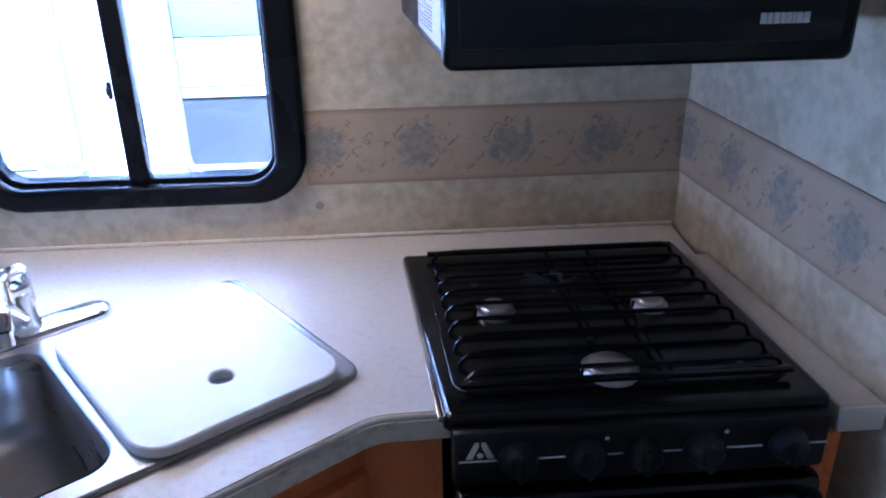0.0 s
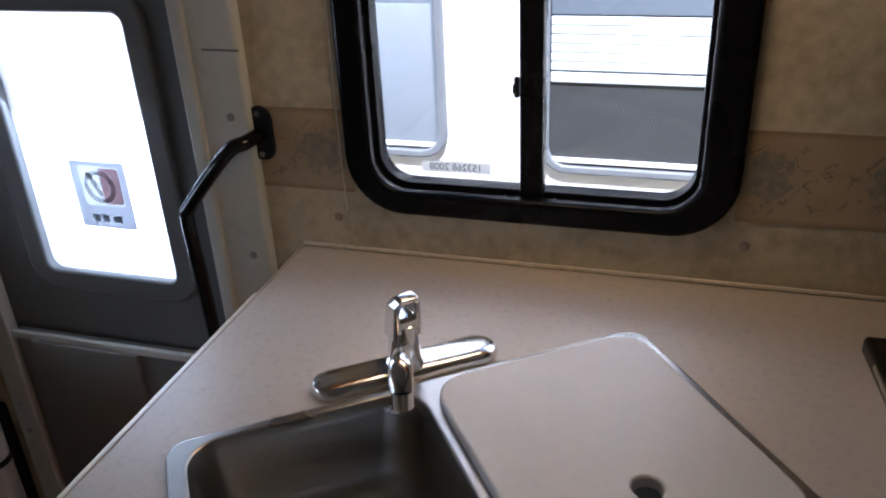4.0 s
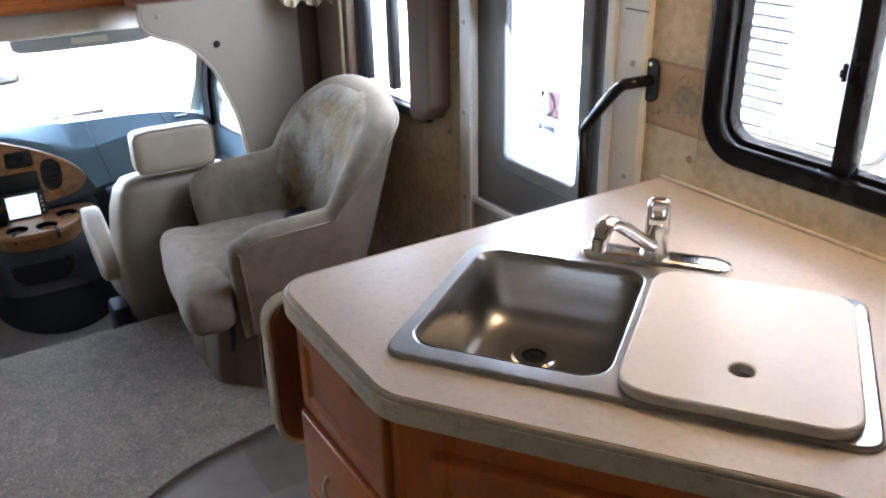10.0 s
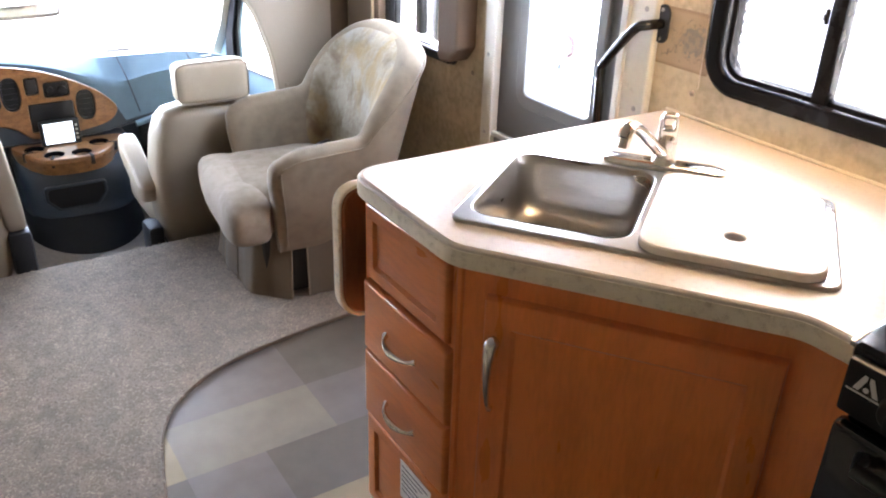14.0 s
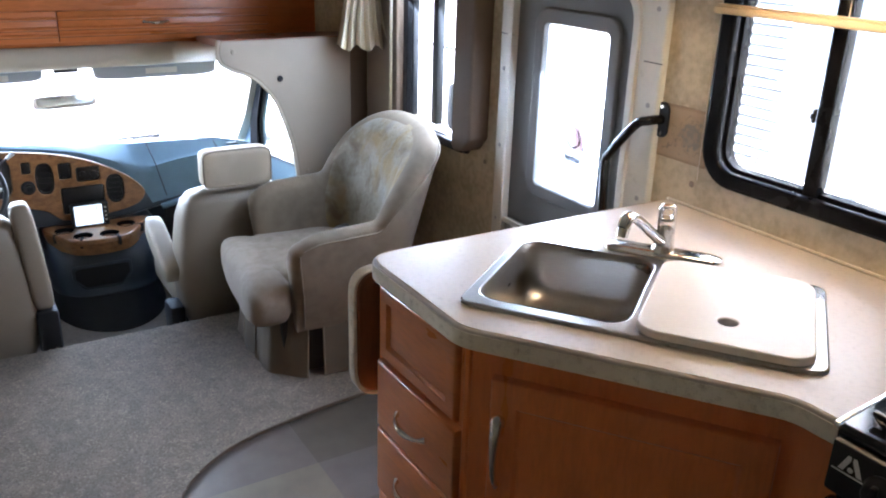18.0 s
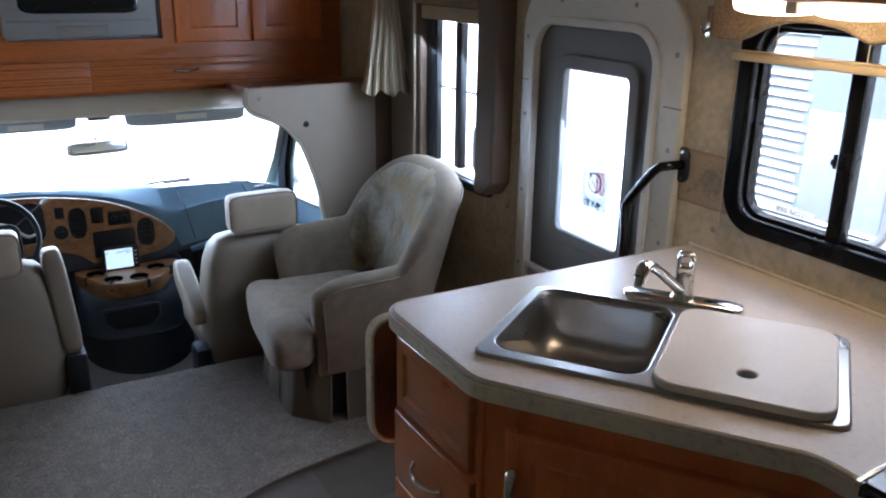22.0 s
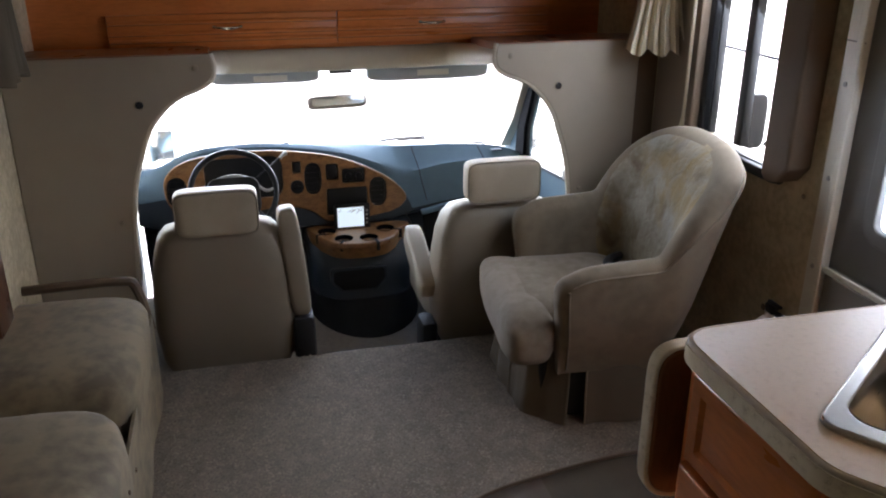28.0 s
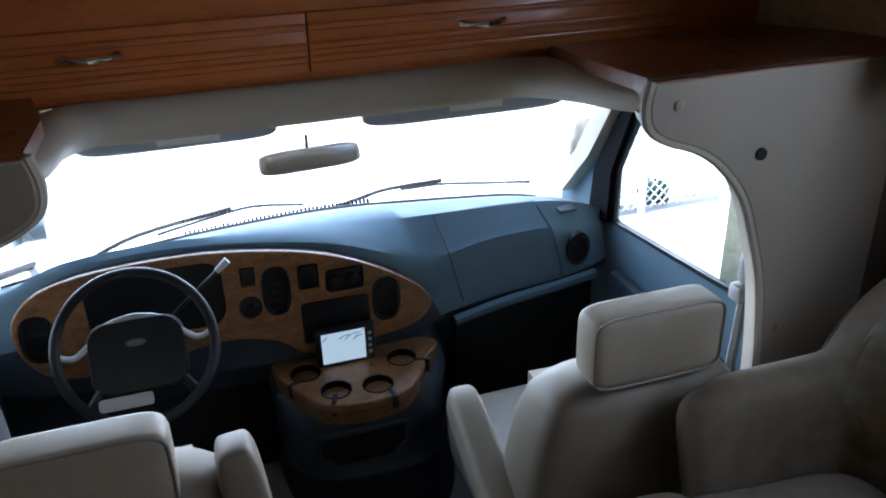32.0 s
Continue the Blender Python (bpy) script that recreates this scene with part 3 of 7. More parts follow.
def cushion(x0, x1, y0, y1, z0, z1, p=4.0, puff=0.0, n=28, m=14, M=None, wob=0.0, seed=1.0):
    """A soft block: a superellipsoid with a slightly uneven skin."""
    bm = bmesh.new()
    c = Vector(((x0 + x1) / 2, (y0 + y1) / 2, (z0 + z1) / 2))
    h = Vector(((x1 - x0) / 2, (y1 - y0) / 2, (z1 - z0) / 2))

    def s(v, e):
        return math.copysign(abs(v) ** e, v)
    rings = []
    e = 2 / p
    for i in range(1, m):
        t = -math.pi / 2 + math.pi * i / m
        t = math.asin(max(-1, min(1, math.sin(t))))
        ring = []
        for k in range(n):
            a = 2 * math.pi * k / n
            q = Vector((h.x * s(math.cos(t), e) * s(math.cos(a), e), h.y * s(math.cos(t), e) * s(math.sin(a), e), h.z * s(math.sin(t), e)))
            q.z += puff * (1 - (q.x / h.x) ** 2) * (1 - (q.y / h.y) ** 2) * (1 if q.z > 0 else 0)
            if wob:
                q += q.normalized() * wob * noise.noise((q + c) * 6 + Vector((seed, seed, 0)))
            ring.append(c + q)
        rings.append(ring)
    bm = loft(rings)
    if M:
        bm.transform(M)
    return bm


def panel_door(w, h, t=0.02, rail=0.055, M=None, slab=False):
    """A cabinet front: frame, sunk field and a raised middle; local x across, y up, z out."""
    bm = rbox(0, w, 0, h, 0, t, 0.0)
    front = [f for f in bm.faces if f.normal.z > 0.5]
    outer = [e for e in front[0].edges]
    if not slab:
        bmesh.ops.inset_region(bm, faces=front, thickness=rail, use_even_offset=True)
        bmesh.ops.inset_region(bm, faces=front, thickness=0.007, depth=-0.007, use_even_offset=True)
        bmesh.ops.inset_region(bm, faces=front, thickness=0.022, depth=0.004, use_even_offset=True)
    bmesh.ops.bevel(bm, geom=[e for e in outer if e.is_valid], offset=0.008, segments=3, profile=0.5, affect="EDGES")
    if M:
        bm.transform(M)
    return bm


def bow_handle(a, b, out, r=0.0045):
    """A bow pull between two points, standing off along out, with flared feet."""
    a, b, out = Vector(a), Vector(b), Vector(out).normalized()
    pts, rad = [], []
    for i in range(15):
        t = i / 14
        k = math.sin(math.pi * t)
        pts.append(a.lerp(b, t) + out * (0.024 * k ** 0.55))
        rad.append(r * (0.8 + 0.75 * k ** 2) if 0 < i < 14 else r * 1.7)
    return tube(pts, rad, 8)


def letters(words, size, M, material, parent, name="lettering", depth=0.0004, align="CENTER"):
    cu = bpy.data.curves.new(name, "FONT")
    cu.body, cu.size, cu.extrude, cu.align_x, cu.align_y = words, size, depth, align, "CENTER"
    tmp = bpy.data.objects.new("tmp", cu)
    me = bpy.data.meshes.new_from_object(tmp)
    bpy.data.objects.remove(tmp)
    bm = bmesh.new()
    bm.from_mesh(me)
    bm.transform(M)
    return part(name, bm, material, parent, smooth=0)

# ---- structure ----
W = 1.40          # inner face of the curb-side wall
XC = -2.18        # coach face of the cab bulkhead
YM = 0.27         # the vehicle's middle line
ROOF = 2.02

WIN = rr(-0.270, 0.250, 1.026, 1.47, 0.055)
SWIN = rr(-1.83, -1.385, 0.83, 1.46, 0.03)
DOOR = rr(-1.130, -0.560, -0.30, 1.452, 0.10)
solid("wall_curb_side", plate([(-2.75, -0.40), (2.2, -0.40), (2.2, ROOF), (-2.75, ROOF)], [WIN, SWIN, DOOR], 0.05, on_y(W + 0.05)), M_WALL,
      "cream wallpapered coach wall with window and door openings", "wall", kind="structure", smooth=20)
GW = Matrix.Translation((0.990, W, 0)) @ Matrix.Rotation(radians(8.3), 4, "Z")      # the galley partition, a little out of square
solid("wall_galley", rbox(0.0, 0.035, -0.684, -0.001, -0.05, ROOF, 0, 2, GW), M_WALL,
      "cream wallpapered partition beside the cooker", "wall", kind="structure")
solid("trim_galley", rbox(-0.006, 0.042, -0.712, -0.684, -0.05, ROOF, 0.004, 2, GW), M_OAKLIT, "stained wooden end post of the galley partition", "trim", kind="structure")
solid("wall_rear", rbox(2.2, 2.25, -1.55, W + 0.05, -0.1, ROOF, 0), M_WALL, "plain cream rear wall of the coach", "wall", kind="structure")
solid("wall_street_side", plate([(-2.75, -0.40), (2.2, -0.40), (2.2, ROOF), (-2.75, ROOF)], [[(-1.66, 0.0), (1.3, 0.0), (1.3, 1.90), (-1.66, 1.90)]], 0.05, on_y(-0.87)),
      M_WALL, "cream wallpapered coach wall with slide-out opening", "wall", kind="structure")
sl = [rbox(-1.70, 1.34, -1.50, -1.46, -0.05, 1.95, 0), rbox(-1.70, -1.66, -1.46, -0.92, -0.05, 1.95, 0), rbox(1.30, 1.34, -1.46, -0.92, -0.05, 1.95, 0),
      rbox(-1.70, 1.34, -1.46, -0.92, 1.91, 1.95, 0), rbox(-1.70, 1.34, -1.46, -0.92, -0.05, -0.004, 0)]
solid("wall_slide_out", join(*sl), M_WALL, "cream wallpapered slide-out bay behind the sofa", "wall", kind="structure")
solid("trim_slide_out", join(rbox(-1.80, -1.65, -0.885, -0.855, 0.0, 1.96, 0.008), rbox(-1.62, 1.4, -0.885, -0.855, 1.86, 1.96, 0.008)), M_TRIMSHADE,
      "stained wooden fascia round the slide-out opening", "trim", kind="structure")
solid("ceiling", rbox(-2.85, 2.25, -1.55, W + 0.05, ROOF, ROOF + 0.05, 0), M_HEAD, "cream padded coach ceiling", "ceiling", kind="structure")

# floor: vinyl sheet at the galley, carpet ahead of a curved bound edge
solid("floor", rbox(-1.5, 2.2, -0.87, W, -0.06, 0.0, 0), M_VINYL, "sheet vinyl floor printed with muted stone squares", "floor", kind="structure")
EDGE = spline([(0.10, 0.055), (-0.30, 0.06), (-0.726, 0.128), (-0.97, 0.196), (-1.093, 0.296), (-1.178, 0.445), (-1.225, 0.65), (-1.252, 0.84), (-1.26, 1.02), (-1.262, 1.395)], 5)
carpet = [(-2.10, -0.868), (2.19, -0.868), (2.19, 0.055)] + EDGE + [(-2.10, 1.395)]
solid("carpet", plate(carpet, [], 0.012, Matrix.Translation((0, 0, 0.0005))), M_CARPET, "beige cut-pile carpet with a curved edge", "carpet", kind="structure")
solid("carpet_binding", tube([(x, y, 0.006) for x, y in EDGE], 0.006, 6), M_BROWN, "brown bound edge of the carpet", "trim", kind="structure")
solid("floor_front", rbox(-2.10, -1.5, -0.87, W, -0.06, 0.0, 0), M_BROWN, "coach floor deck under the carpet", "floor", kind="structure")
solid("step_riser", rbox(-2.115, -2.10, -0.87, W, -0.24, 0.008, 0.005), M_CARPET, "carpeted riser of the step down to the cab", "step", kind="structure")

# carpet pile, nearest stretch of the walk
random.seed(4)
vs, fs = [], []
for i in range(110000):
    x, y = random.uniform(-2.1, -0.1), random.uniform(-0.52, 1.38)
    if x > -1.262 and y > 0.06:
        ok = x < -0.60 and y < 0.72
        if ok:
            ey = None
            for (ax, ay), (bx, by) in zip(EDGE, EDGE[1:]):
                if ay <= y <= by and by > ay:
                    ey = ax + (bx - ax) * (y - ay) / (by - ay)
                    break
            ok = ey is not None and x < ey
        if not ok:
            continue
    a, h, w = random.uniform(0, 6.28), random.uniform(-0.0006, 0.0012), random.uniform(0.0016, 0.0034)
    dx, dy = math.cos(a) * w, math.sin(a) * w
    ln = random.uniform(1.6, 3.2)
    k = len(vs)
    z = random.uniform(0.0132, 0.0162)
    vs += [(x - dx, y - dy, z), (x + dx, y + dy, z), (x - dy * ln + dx * 0.6, y + dx * ln + dy * 0.6, z + h), (x - dy * ln - dx * 0.6, y + dx * ln - dy * 0.6, z + h)]
    fs.append((k, k + 1, k + 2, k + 3))
me = bpy.data.meshes.new("carpet_pile")
me.from_pydata(vs, [], fs)
M_PILE = mat("carpet_pile", (0.26, 0.216, 0.168), rough=0.95, vary=0.05, scale=22, fine=90, bump=0, second=(0.185, 0.155, 0.125), second_at=0.5)
pn, pk_ = M_PILE.node_tree.nodes, M_PILE.node_tree.links
geo, rng, scl = pn.new("ShaderNodeNewGeometry"), pn.new("ShaderNodeMapRange"), pn.new("ShaderNodeVectorMath")
rng.inputs["To Min"].default_value, rng.inputs["To Max"].default_value = 0.72, 1.38
scl.operation = "SCALE"
pk_.new(geo.outputs["Random Per Island"], rng.inputs["Value"])
pk_.new(rng.outputs[0], scl.inputs["Scale"])
pb = pn["Principled BSDF"].inputs["Base Color"]
pk_.new(pb.links[0].from_socket, scl.inputs[0])
pk_.new(scl.outputs[0], pb)
me.materials.append(M_PILE)
tagged(new("carpet_pile", me), "beige twisted tufts of the cut-pile carpet", "carpet", kind="stuff")

# wallpaper border
for bx0, bx1 in ((-0.468, -0.304), (0.292, 0.986)):
    solid("trim_border_curb", rbox(bx0, bx1, W - 0.003, W + 0.001, 1.018, 1.157, 0), M_BORDER, "tan wallpaper border with grey-blue flowers", "wallpaper border", kind="structure")
solid("trim_border_galley", rbox(-0.003, 0.001, -0.684, -0.003, 1.018, 1.157, 0, 2, GW), M_BORDER, "tan wallpaper border with grey-blue flowers", "wallpaper border", kind="structure")
for x, z in ((0.311, 0.977), (-0.338, 0.969), (-1.262, 0.80)):
    solid("wall_button", lathe([(0.0, 0), (0.008, 0), (0.007, 0.002), (0.004, 0.004), (0.0, 0.0045)], (x, W - 0.001, z), 10, pose(0, 0, 0, 90)), M_TAUPE,
          "small cream screw cap on the wallpaper", "screw cap", "wall screw caps")


# ---- windows ----
def ring_frame(outer, inner, y0, depth, bevel):
    return plate(outer, [inner], depth, on_y(y0), bevel)


w1 = thing("window_1", "black-framed sliding galley window with rounded corners", "window", kind="structure", at=(0, W, 1.0))
part("window_frame", ring_frame(rr(-0.309, 0.296, 0.990, 1.52, 0.095, 8), rr(-0.264, 0.240, 1.031, 1.47, 0.055, 8), W + 0.006, 0.026, 0.009), M_SEAL, w1)
part("sash_rail", rbox(-0.027, 0.010, W - 0.004, W + 0.03, 1.026, 1.475, 0.006), M_SEAL, w1)
part("inner_frame", ring_frame(rr(-0.268, 0.246, 1.028, 1.472, 0.055, 8), rr(-0.256, 0.233, 1.039, 1.46, 0.048, 8), W + 0.036, 0.03, 0.002), M_SEAL, w1)
part("latch", join(rbox(-0.034, -0.026, W - 0.009, W, 1.19, 1.222, 0.003), rbox(-0.035, -0.027, W - 0.013, W - 0.008, 1.198, 1.212, 0.002)), M_BLACK, w1)
g = part("pane", rbox(-0.264, -0.008, W + 0.024, W + 0.028, 1.036, 1.47, 0), M_GLASS, w1)
g2 = part("pane", rbox(-0.008, 0.240, W + 0.032, W + 0.036, 1.036, 1.47, 0), M_GLASS, w1)
lb = thing("window_label", "small white serial label stuck on the window glass", "label", at=(-0.12, W + 0.02, 1.065))
part("paper", rbox(-0.192, -0.078, W + 0.0215, W + 0.0225, 1.054, 1.073, 0), M_LABELFILM, lb)
letters("153268 2008", 0.0165, Matrix.Translation((-0.135, W + 0.0208, 1.0635)) @ Matrix.Diagonal((-1, 1, 1, 1)) @ on_y(0).to_3x3().to_4x4(), M_INK, lb)

w2 = thing("window_2", "dark-framed side window beside the armchair", "window", kind="structure", at=(-1.6, W, 0.9))
part("window_frame", ring_frame(rr(-1.86, -1.355, 0.80, 1.50, 0.03), rr(-1.815, -1.40, 0.842, 1.45, 0.02), W + 0.02, 0.03, 0.006), M_BLACK, w2)
part("sash_rail", rbox(-1.640, -1.600, W - 0.002, W + 0.03, 0.86, 1.46, 0.005), M_BLACK, w2)
part("sash_rail", rbox(-1.80, -1.79, W + 0.002, W + 0.03, 0.86, 1.46, 0.003), M_BLACK, w2)
part("glazing_bar", rbox(-1.82, -1.395, W + 0.034, W + 0.04, 1.145, 1.153, 0.001), M_NBFRAME, w2)
g3 = part("pane", rbox(-1.82, -1.62, W + 0.026, W + 0.030, 0.835, 1.455, 0), M_GLASS, w2)
g4 = part("pane", rbox(-1.62, -1.395, W + 0.042, W + 0.046, 0.835, 1.455, 0), M_GLASS, w2)

solid("wall_panel", rbox(-2.17, -1.895, W - 0.005, W - 0.0005, 0.02, ROOF - 0.005, 0), M_TAUPE, "taupe panel between the bulkhead and the side window", "wall", kind="structure")

# surround boards and valance of the side window
sv = thing("window_surround", "brown padded surround of the side window", "window surround", at=(-1.6, W, 1.2))
part("side_board", plate(fillet([(-1.375, 0.845), (-1.355, 0.825), (-1.30, 0.835), (-1.255, 0.885), (-1.25, 1.62), (-1.375, 1.62)], [0, 0.01, 0.02, 0.02, 0, 0]), [], 0.075, on_y(W), 0.01), M_SURR, sv)
part("side_board", plate([(-1.885, 0.845), (-1.845, 0.845), (-1.845, 1.62), (-1.885, 1.62)], [], 0.042, on_y(W), 0.008), M_SURR, sv)
part("edge_strip", rbox(-1.893, -1.878, W - 0.05, W - 0.032, 0.845, 1.62, 0.005), M_CURTAIN, sv, "cream edge strip")
part("top_board", rbox(-1.845, -1.375, W - 0.075, W, 1.46, 1.62, 0.012), M_VALANCE, sv)
part("shade_roll", rbox(-1.842, -1.378, W - 0.04, W - 0.008, 1.405, 1.455, 0.006), M_SHADE, sv, "tan pleated shade drawn up")
part("bottom_trim", rbox(-1.845, -1.375, W - 0.03, W, 0.805, 0.838, 0.006), M_BLACK, sv)


def curtain_tail(name, cx, cy, z0, z1, w0, w1, depth, label, seed, turn=0, cloth=M_CURTAIN):
    """A gathered curtain hanging in soft folds, tied above."""
    def place(p):
        x, y = p[0] - cx, p[1] - cy
        return (cx + x * math.cos(turn) - y * math.sin(turn), cy + x * math.sin(turn) + y * math.cos(turn), p[2])

    rings = []
    for i in range(13):
        t = i / 12
        z = z1 + (z0 - z1) * t
        w = w0 + (w1 - w0) * t ** 1.4
        ring = []
        for k in range(61):
            u = k / 60
            f = math.sin(u * 2 * math.pi * 5.5 + seed) * depth * (0.45 + 0.75 * t)
            ring.append(place((cx + (u - 0.5) * w + 0.006 * noise.noise(Vector((u * 4, t * 3, seed))), cy + f + 0.012 * noise.noise(Vector((u * 3, t * 2, seed + 7))), z + 0.012 * math.sin(u * 17 + seed) * t)))
        back = [(x - 0.006 * math.sin(turn), y + 0.006 * math.cos(turn), z) for x, y, z in reversed(ring)]
        rings.append(ring + back)
    c = thing(name, label, "curtain", at=(cx, cy, z1))
    part("cloth", loft(rings), cloth, c, smooth=80)
    return c


cr = curtain_tail("cab_curtain", -2.055, 1.315, 1.092, 1.66, 0.06, 0.215, 0.019, "cream striped curtain tied back beside the cab", 1.0, radians(63))
part("tie_cord", tube([(-1.90, 1.385, 1.13), (-1.925, 1.385, 1.0), (-1.955, 1.385, 0.84), (-1.965, 1.385, 0.72)], 0.003, 5), M_CURTAIN, cr)
part("tie_cord", tube([(-1.885, 1.385, 1.6), (-1.883, 1.385, 1.2), (-1.88, 1.385, 0.8)], 0.003, 5), M_CURTAIN, cr)
curtain_tail("cab_curtain", -2.00, -0.80, 1.10, 1.70, 0.12, 0.26, 0.03, "cream curtain beside the slide-out, coloured dark for shade", 3.0, cloth=M_DRAPESHADE)

# valance and shade of the galley window
gv = thing("window_valance", "tan padded valance with a scalloped lower edge over the galley window", "valance", at=(0, W, 1.45))
sc = [(-0.345, 1.62), (-0.345, 1.44)] + spline([(-0.345, 1.44), (-0.27, 1.44), (-0.19, 1.475), (-0.10, 1.487), (-0.01, 1.478), (0.06, 1.455), (0.13, 1.478), (0.22, 1.487), (0.29, 1.47), (0.345, 1.44), (0.375, 1.44)], 4)[1:] + [(0.375, 1.62)]
part("board", plate(sc, [], 0.03, on_y(W - 0.055), 0.008), M_VALANCE, gv)
part("return_board", rbox(-0.345, -0.325, W - 0.06, W, 1.44, 1.62, 0.004), M_VALANCE, gv)
part("return_board", rbox(0.355, 0.375, W - 0.06, W, 1.44, 1.62, 0.004), M_VALANCE, gv)
for i in range(2):
    part("shade_pleat", rbox(-0.30, 0.34, W - 0.040, W - 0.014, 1.4065 + i * 0.005, 1.411 + i * 0.005, 0.0015), M_SHADE, gv)
for x in (-0.20, 0.02, 0.24):
    part("cord", tube([(x, W - 0.028, 1.414), (x, W - 0.028, 1.50)], 0.0012, 5), M_CURTAIN, gv)
part("bottom_rail", rbox(-0.305, 0.345, W - 0.05, W - 0.008, 1.395, 1.41, 0.004), M_SHADE, gv)
part("cord", tube([(-0.318, W - 0.004, 1.42), (-0.322, W - 0.004, 1.2), (-0.32, W - 0.004, 0.985)], 0.0012, 5), M_CURTAIN, gv)
wh = thing("wall_hook", "small chrome robe hook on the wallpaper", "hook", at=(-0.42, W, 1.46))
part("plate", rbox(-0.432, -0.407, W - 0.006, W, 1.433, 1.508, 0.004), M_CHROME, wh)
part("prong", tube([(-0.419, W - 0.004, 1.453), (-0.419, W - 0.03, 1.444), (-0.419, W - 0.034, 1.463)], 0.005, 8), M_CHROME, wh)

# ---- entry door ----
d1 = thing("door_1", "grey entry door with a bright window, closed", "door", kind="structure", at=(-0.83, W, 0))
fr_out = rr(-1.184, -0.470, -0.30, 1.552, 0.15, 8)
fr_in = rr(-1.118, -0.574, -0.26, 1.437, 0.10, 8)
part("door_frame", plate(fr_out, [fr_in], 0.022, on_y(W + 0.004), 0.008), M_FRAME, d1)
part("door_stop", plate(rr(-1.136, -0.556, -0.28, 1.455, 0.11, 8), [rr(-1.112, -0.582, -0.25, 1.429, 0.09, 8)], 0.012, on_y(W - 0.015), 0.004), M_FRAME, d1)
leaf = part("leaf", plate(rr(-1.124, -0.566, -0.27, 1.445, 0.10, 8), [rr(-0.986, -0.680, 0.794, 1.309, 0.025)], 0.035, on_y(W + 0.042), 0.004), M_LEAF, d1)
part("window_surround", plate(rr(-1.022, -0.644, 0.757, 1.348, 0.06, 8), [rr(-0.979, -0.687, 0.801, 1.303, 0.02)], 0.014, on_y(W + 0.008), 0.006), M_LEAF, leaf)
g5 = part("glass", rbox(-0.988, -0.677, W + 0.02, W + 0.024, 0.792, 1.312, 0), M_FROST, leaf)
part("lower_panel", rbox(-1.108, -0.586, W - 0.016, W + 0.006, -0.25, 0.645, 0.006), M_LOWERSHADE, leaf, "white lower panel, greyed for shade")
part("ledge", rbox(-1.108, -0.586, W - 0.026, W - 0.014, 0.632, 0.65, 0.004), M_FRAME, leaf)
part("pocket", rbox(-1.06, -0.80, W - 0.032, W - 0.016, 0.30, 0.635, 0.006), M_LOWERSHADE, leaf)
part("latch", rbox(-0.70, -0.60, W - 0.03, W - 0.01, 0.55, 0.60, 0.006), M_BLACK, leaf)
for z in (0.37, 0.63, 0.887, 1.141, 1.385):
    for x in (-0.504, -1.156):
        part("screw", lathe([(0, 0), (0.0075, 0), (0.0065, 0.003), (0, 0.0035)], (x, W - 0.017, z), 10, pose(0, 0, 0, 90)), M_TV, d1)
for x in (-0.989, -0.666):
    part("screw", lathe([(0, 0), (0.0075, 0), (0.0065, 0.003), (0, 0.0035)], (x, W - 0.017, 1.50), 10, pose(0, 0, 0, 90)), M_CHROME, d1)
for x0, x1 in ((-0.535, -0.47), (-1.18, -1.11)):
    part("seam", rbox(x0, x1, W - 0.0195, W - 0.0175, 1.25, 1.253, 0), M_LEAF, d1)
st = thing("door_sticker", "pale sticker with a red emblem on the door glass", "sticker", at=(-0.80, W, 0.98))
part("paper", plate(rr(-0.862, -0.742, 0.915, 1.05, 0.004), [rr(-0.8445, -0.7555, 0.9605, 1.0415, 0.008)], 0.0006, on_y(W + 0.0185)), M_FILM, st)
part("emblem_ground", plate(rr(-0.845, -0.755, 0.96, 1.042, 0.008), [rr(-0.8005, -0.7575, 0.9645, 1.0385, 0.006)], 0.0006, on_y(W + 0.0185)), M_PALEFILM, st)
part("emblem", plate(rr(-0.80, -0.758, 0.965, 1.038, 0.006), [], 0.0006, on_y(W + 0.0185)), M_REDFILM, st)
part("emblem", plate([(-0.803 + 0.034 * math.cos(a / 20 * 6.283), 1.0 + 0.034 * math.sin(a / 20 * 6.283)) for a in range(20)], [[(-0.803 + 0.024 * math.cos(a / 20 * 6.283), 1.0 + 0.024 * math.sin(a / 20 * 6.283)) for a in range(20)]], 0.0006, on_y(W + 0.0172)), M_LABELFILM, st)
part("emblem", plate([(-0.83, 1.028), (-0.82, 1.03), (-0.796, 0.985), (-0.806, 0.982)], [], 0.0006, on_y(W + 0.0166)), M_LABELFILM, st)
for i, (a, b) in enumerate(((-0.835, -0.82), (-0.812, -0.80), (-0.79, -0.77))):
    part("lettering_bar", rbox(a, b, W + 0.0172, W + 0.0178, 0.928, 0.942, 0), M_PALEFILM, st)

for o in st.children:
    o.location += Vector((-0.024, 0, -0.021))

gh = thing("grab_handle", "black bent metal grab handle beside the entry door", "grab handle", at=(-0.46, W, 1.1))
part("flange", plate(rr(-0.483, -0.437, 1.065, 1.158, 0.022), [], 0.008, on_y(W), 0.003), M_BLACK, gh)
for z in (1.077, 1.146):
    part("bolt", lathe([(0, 0), (0.006, 0), (0.005, 0.003), (0, 0.003)], (-0.46, W - 0.008, z), 8, pose(0, 0, 0, 90)), M_CHROME, gh)
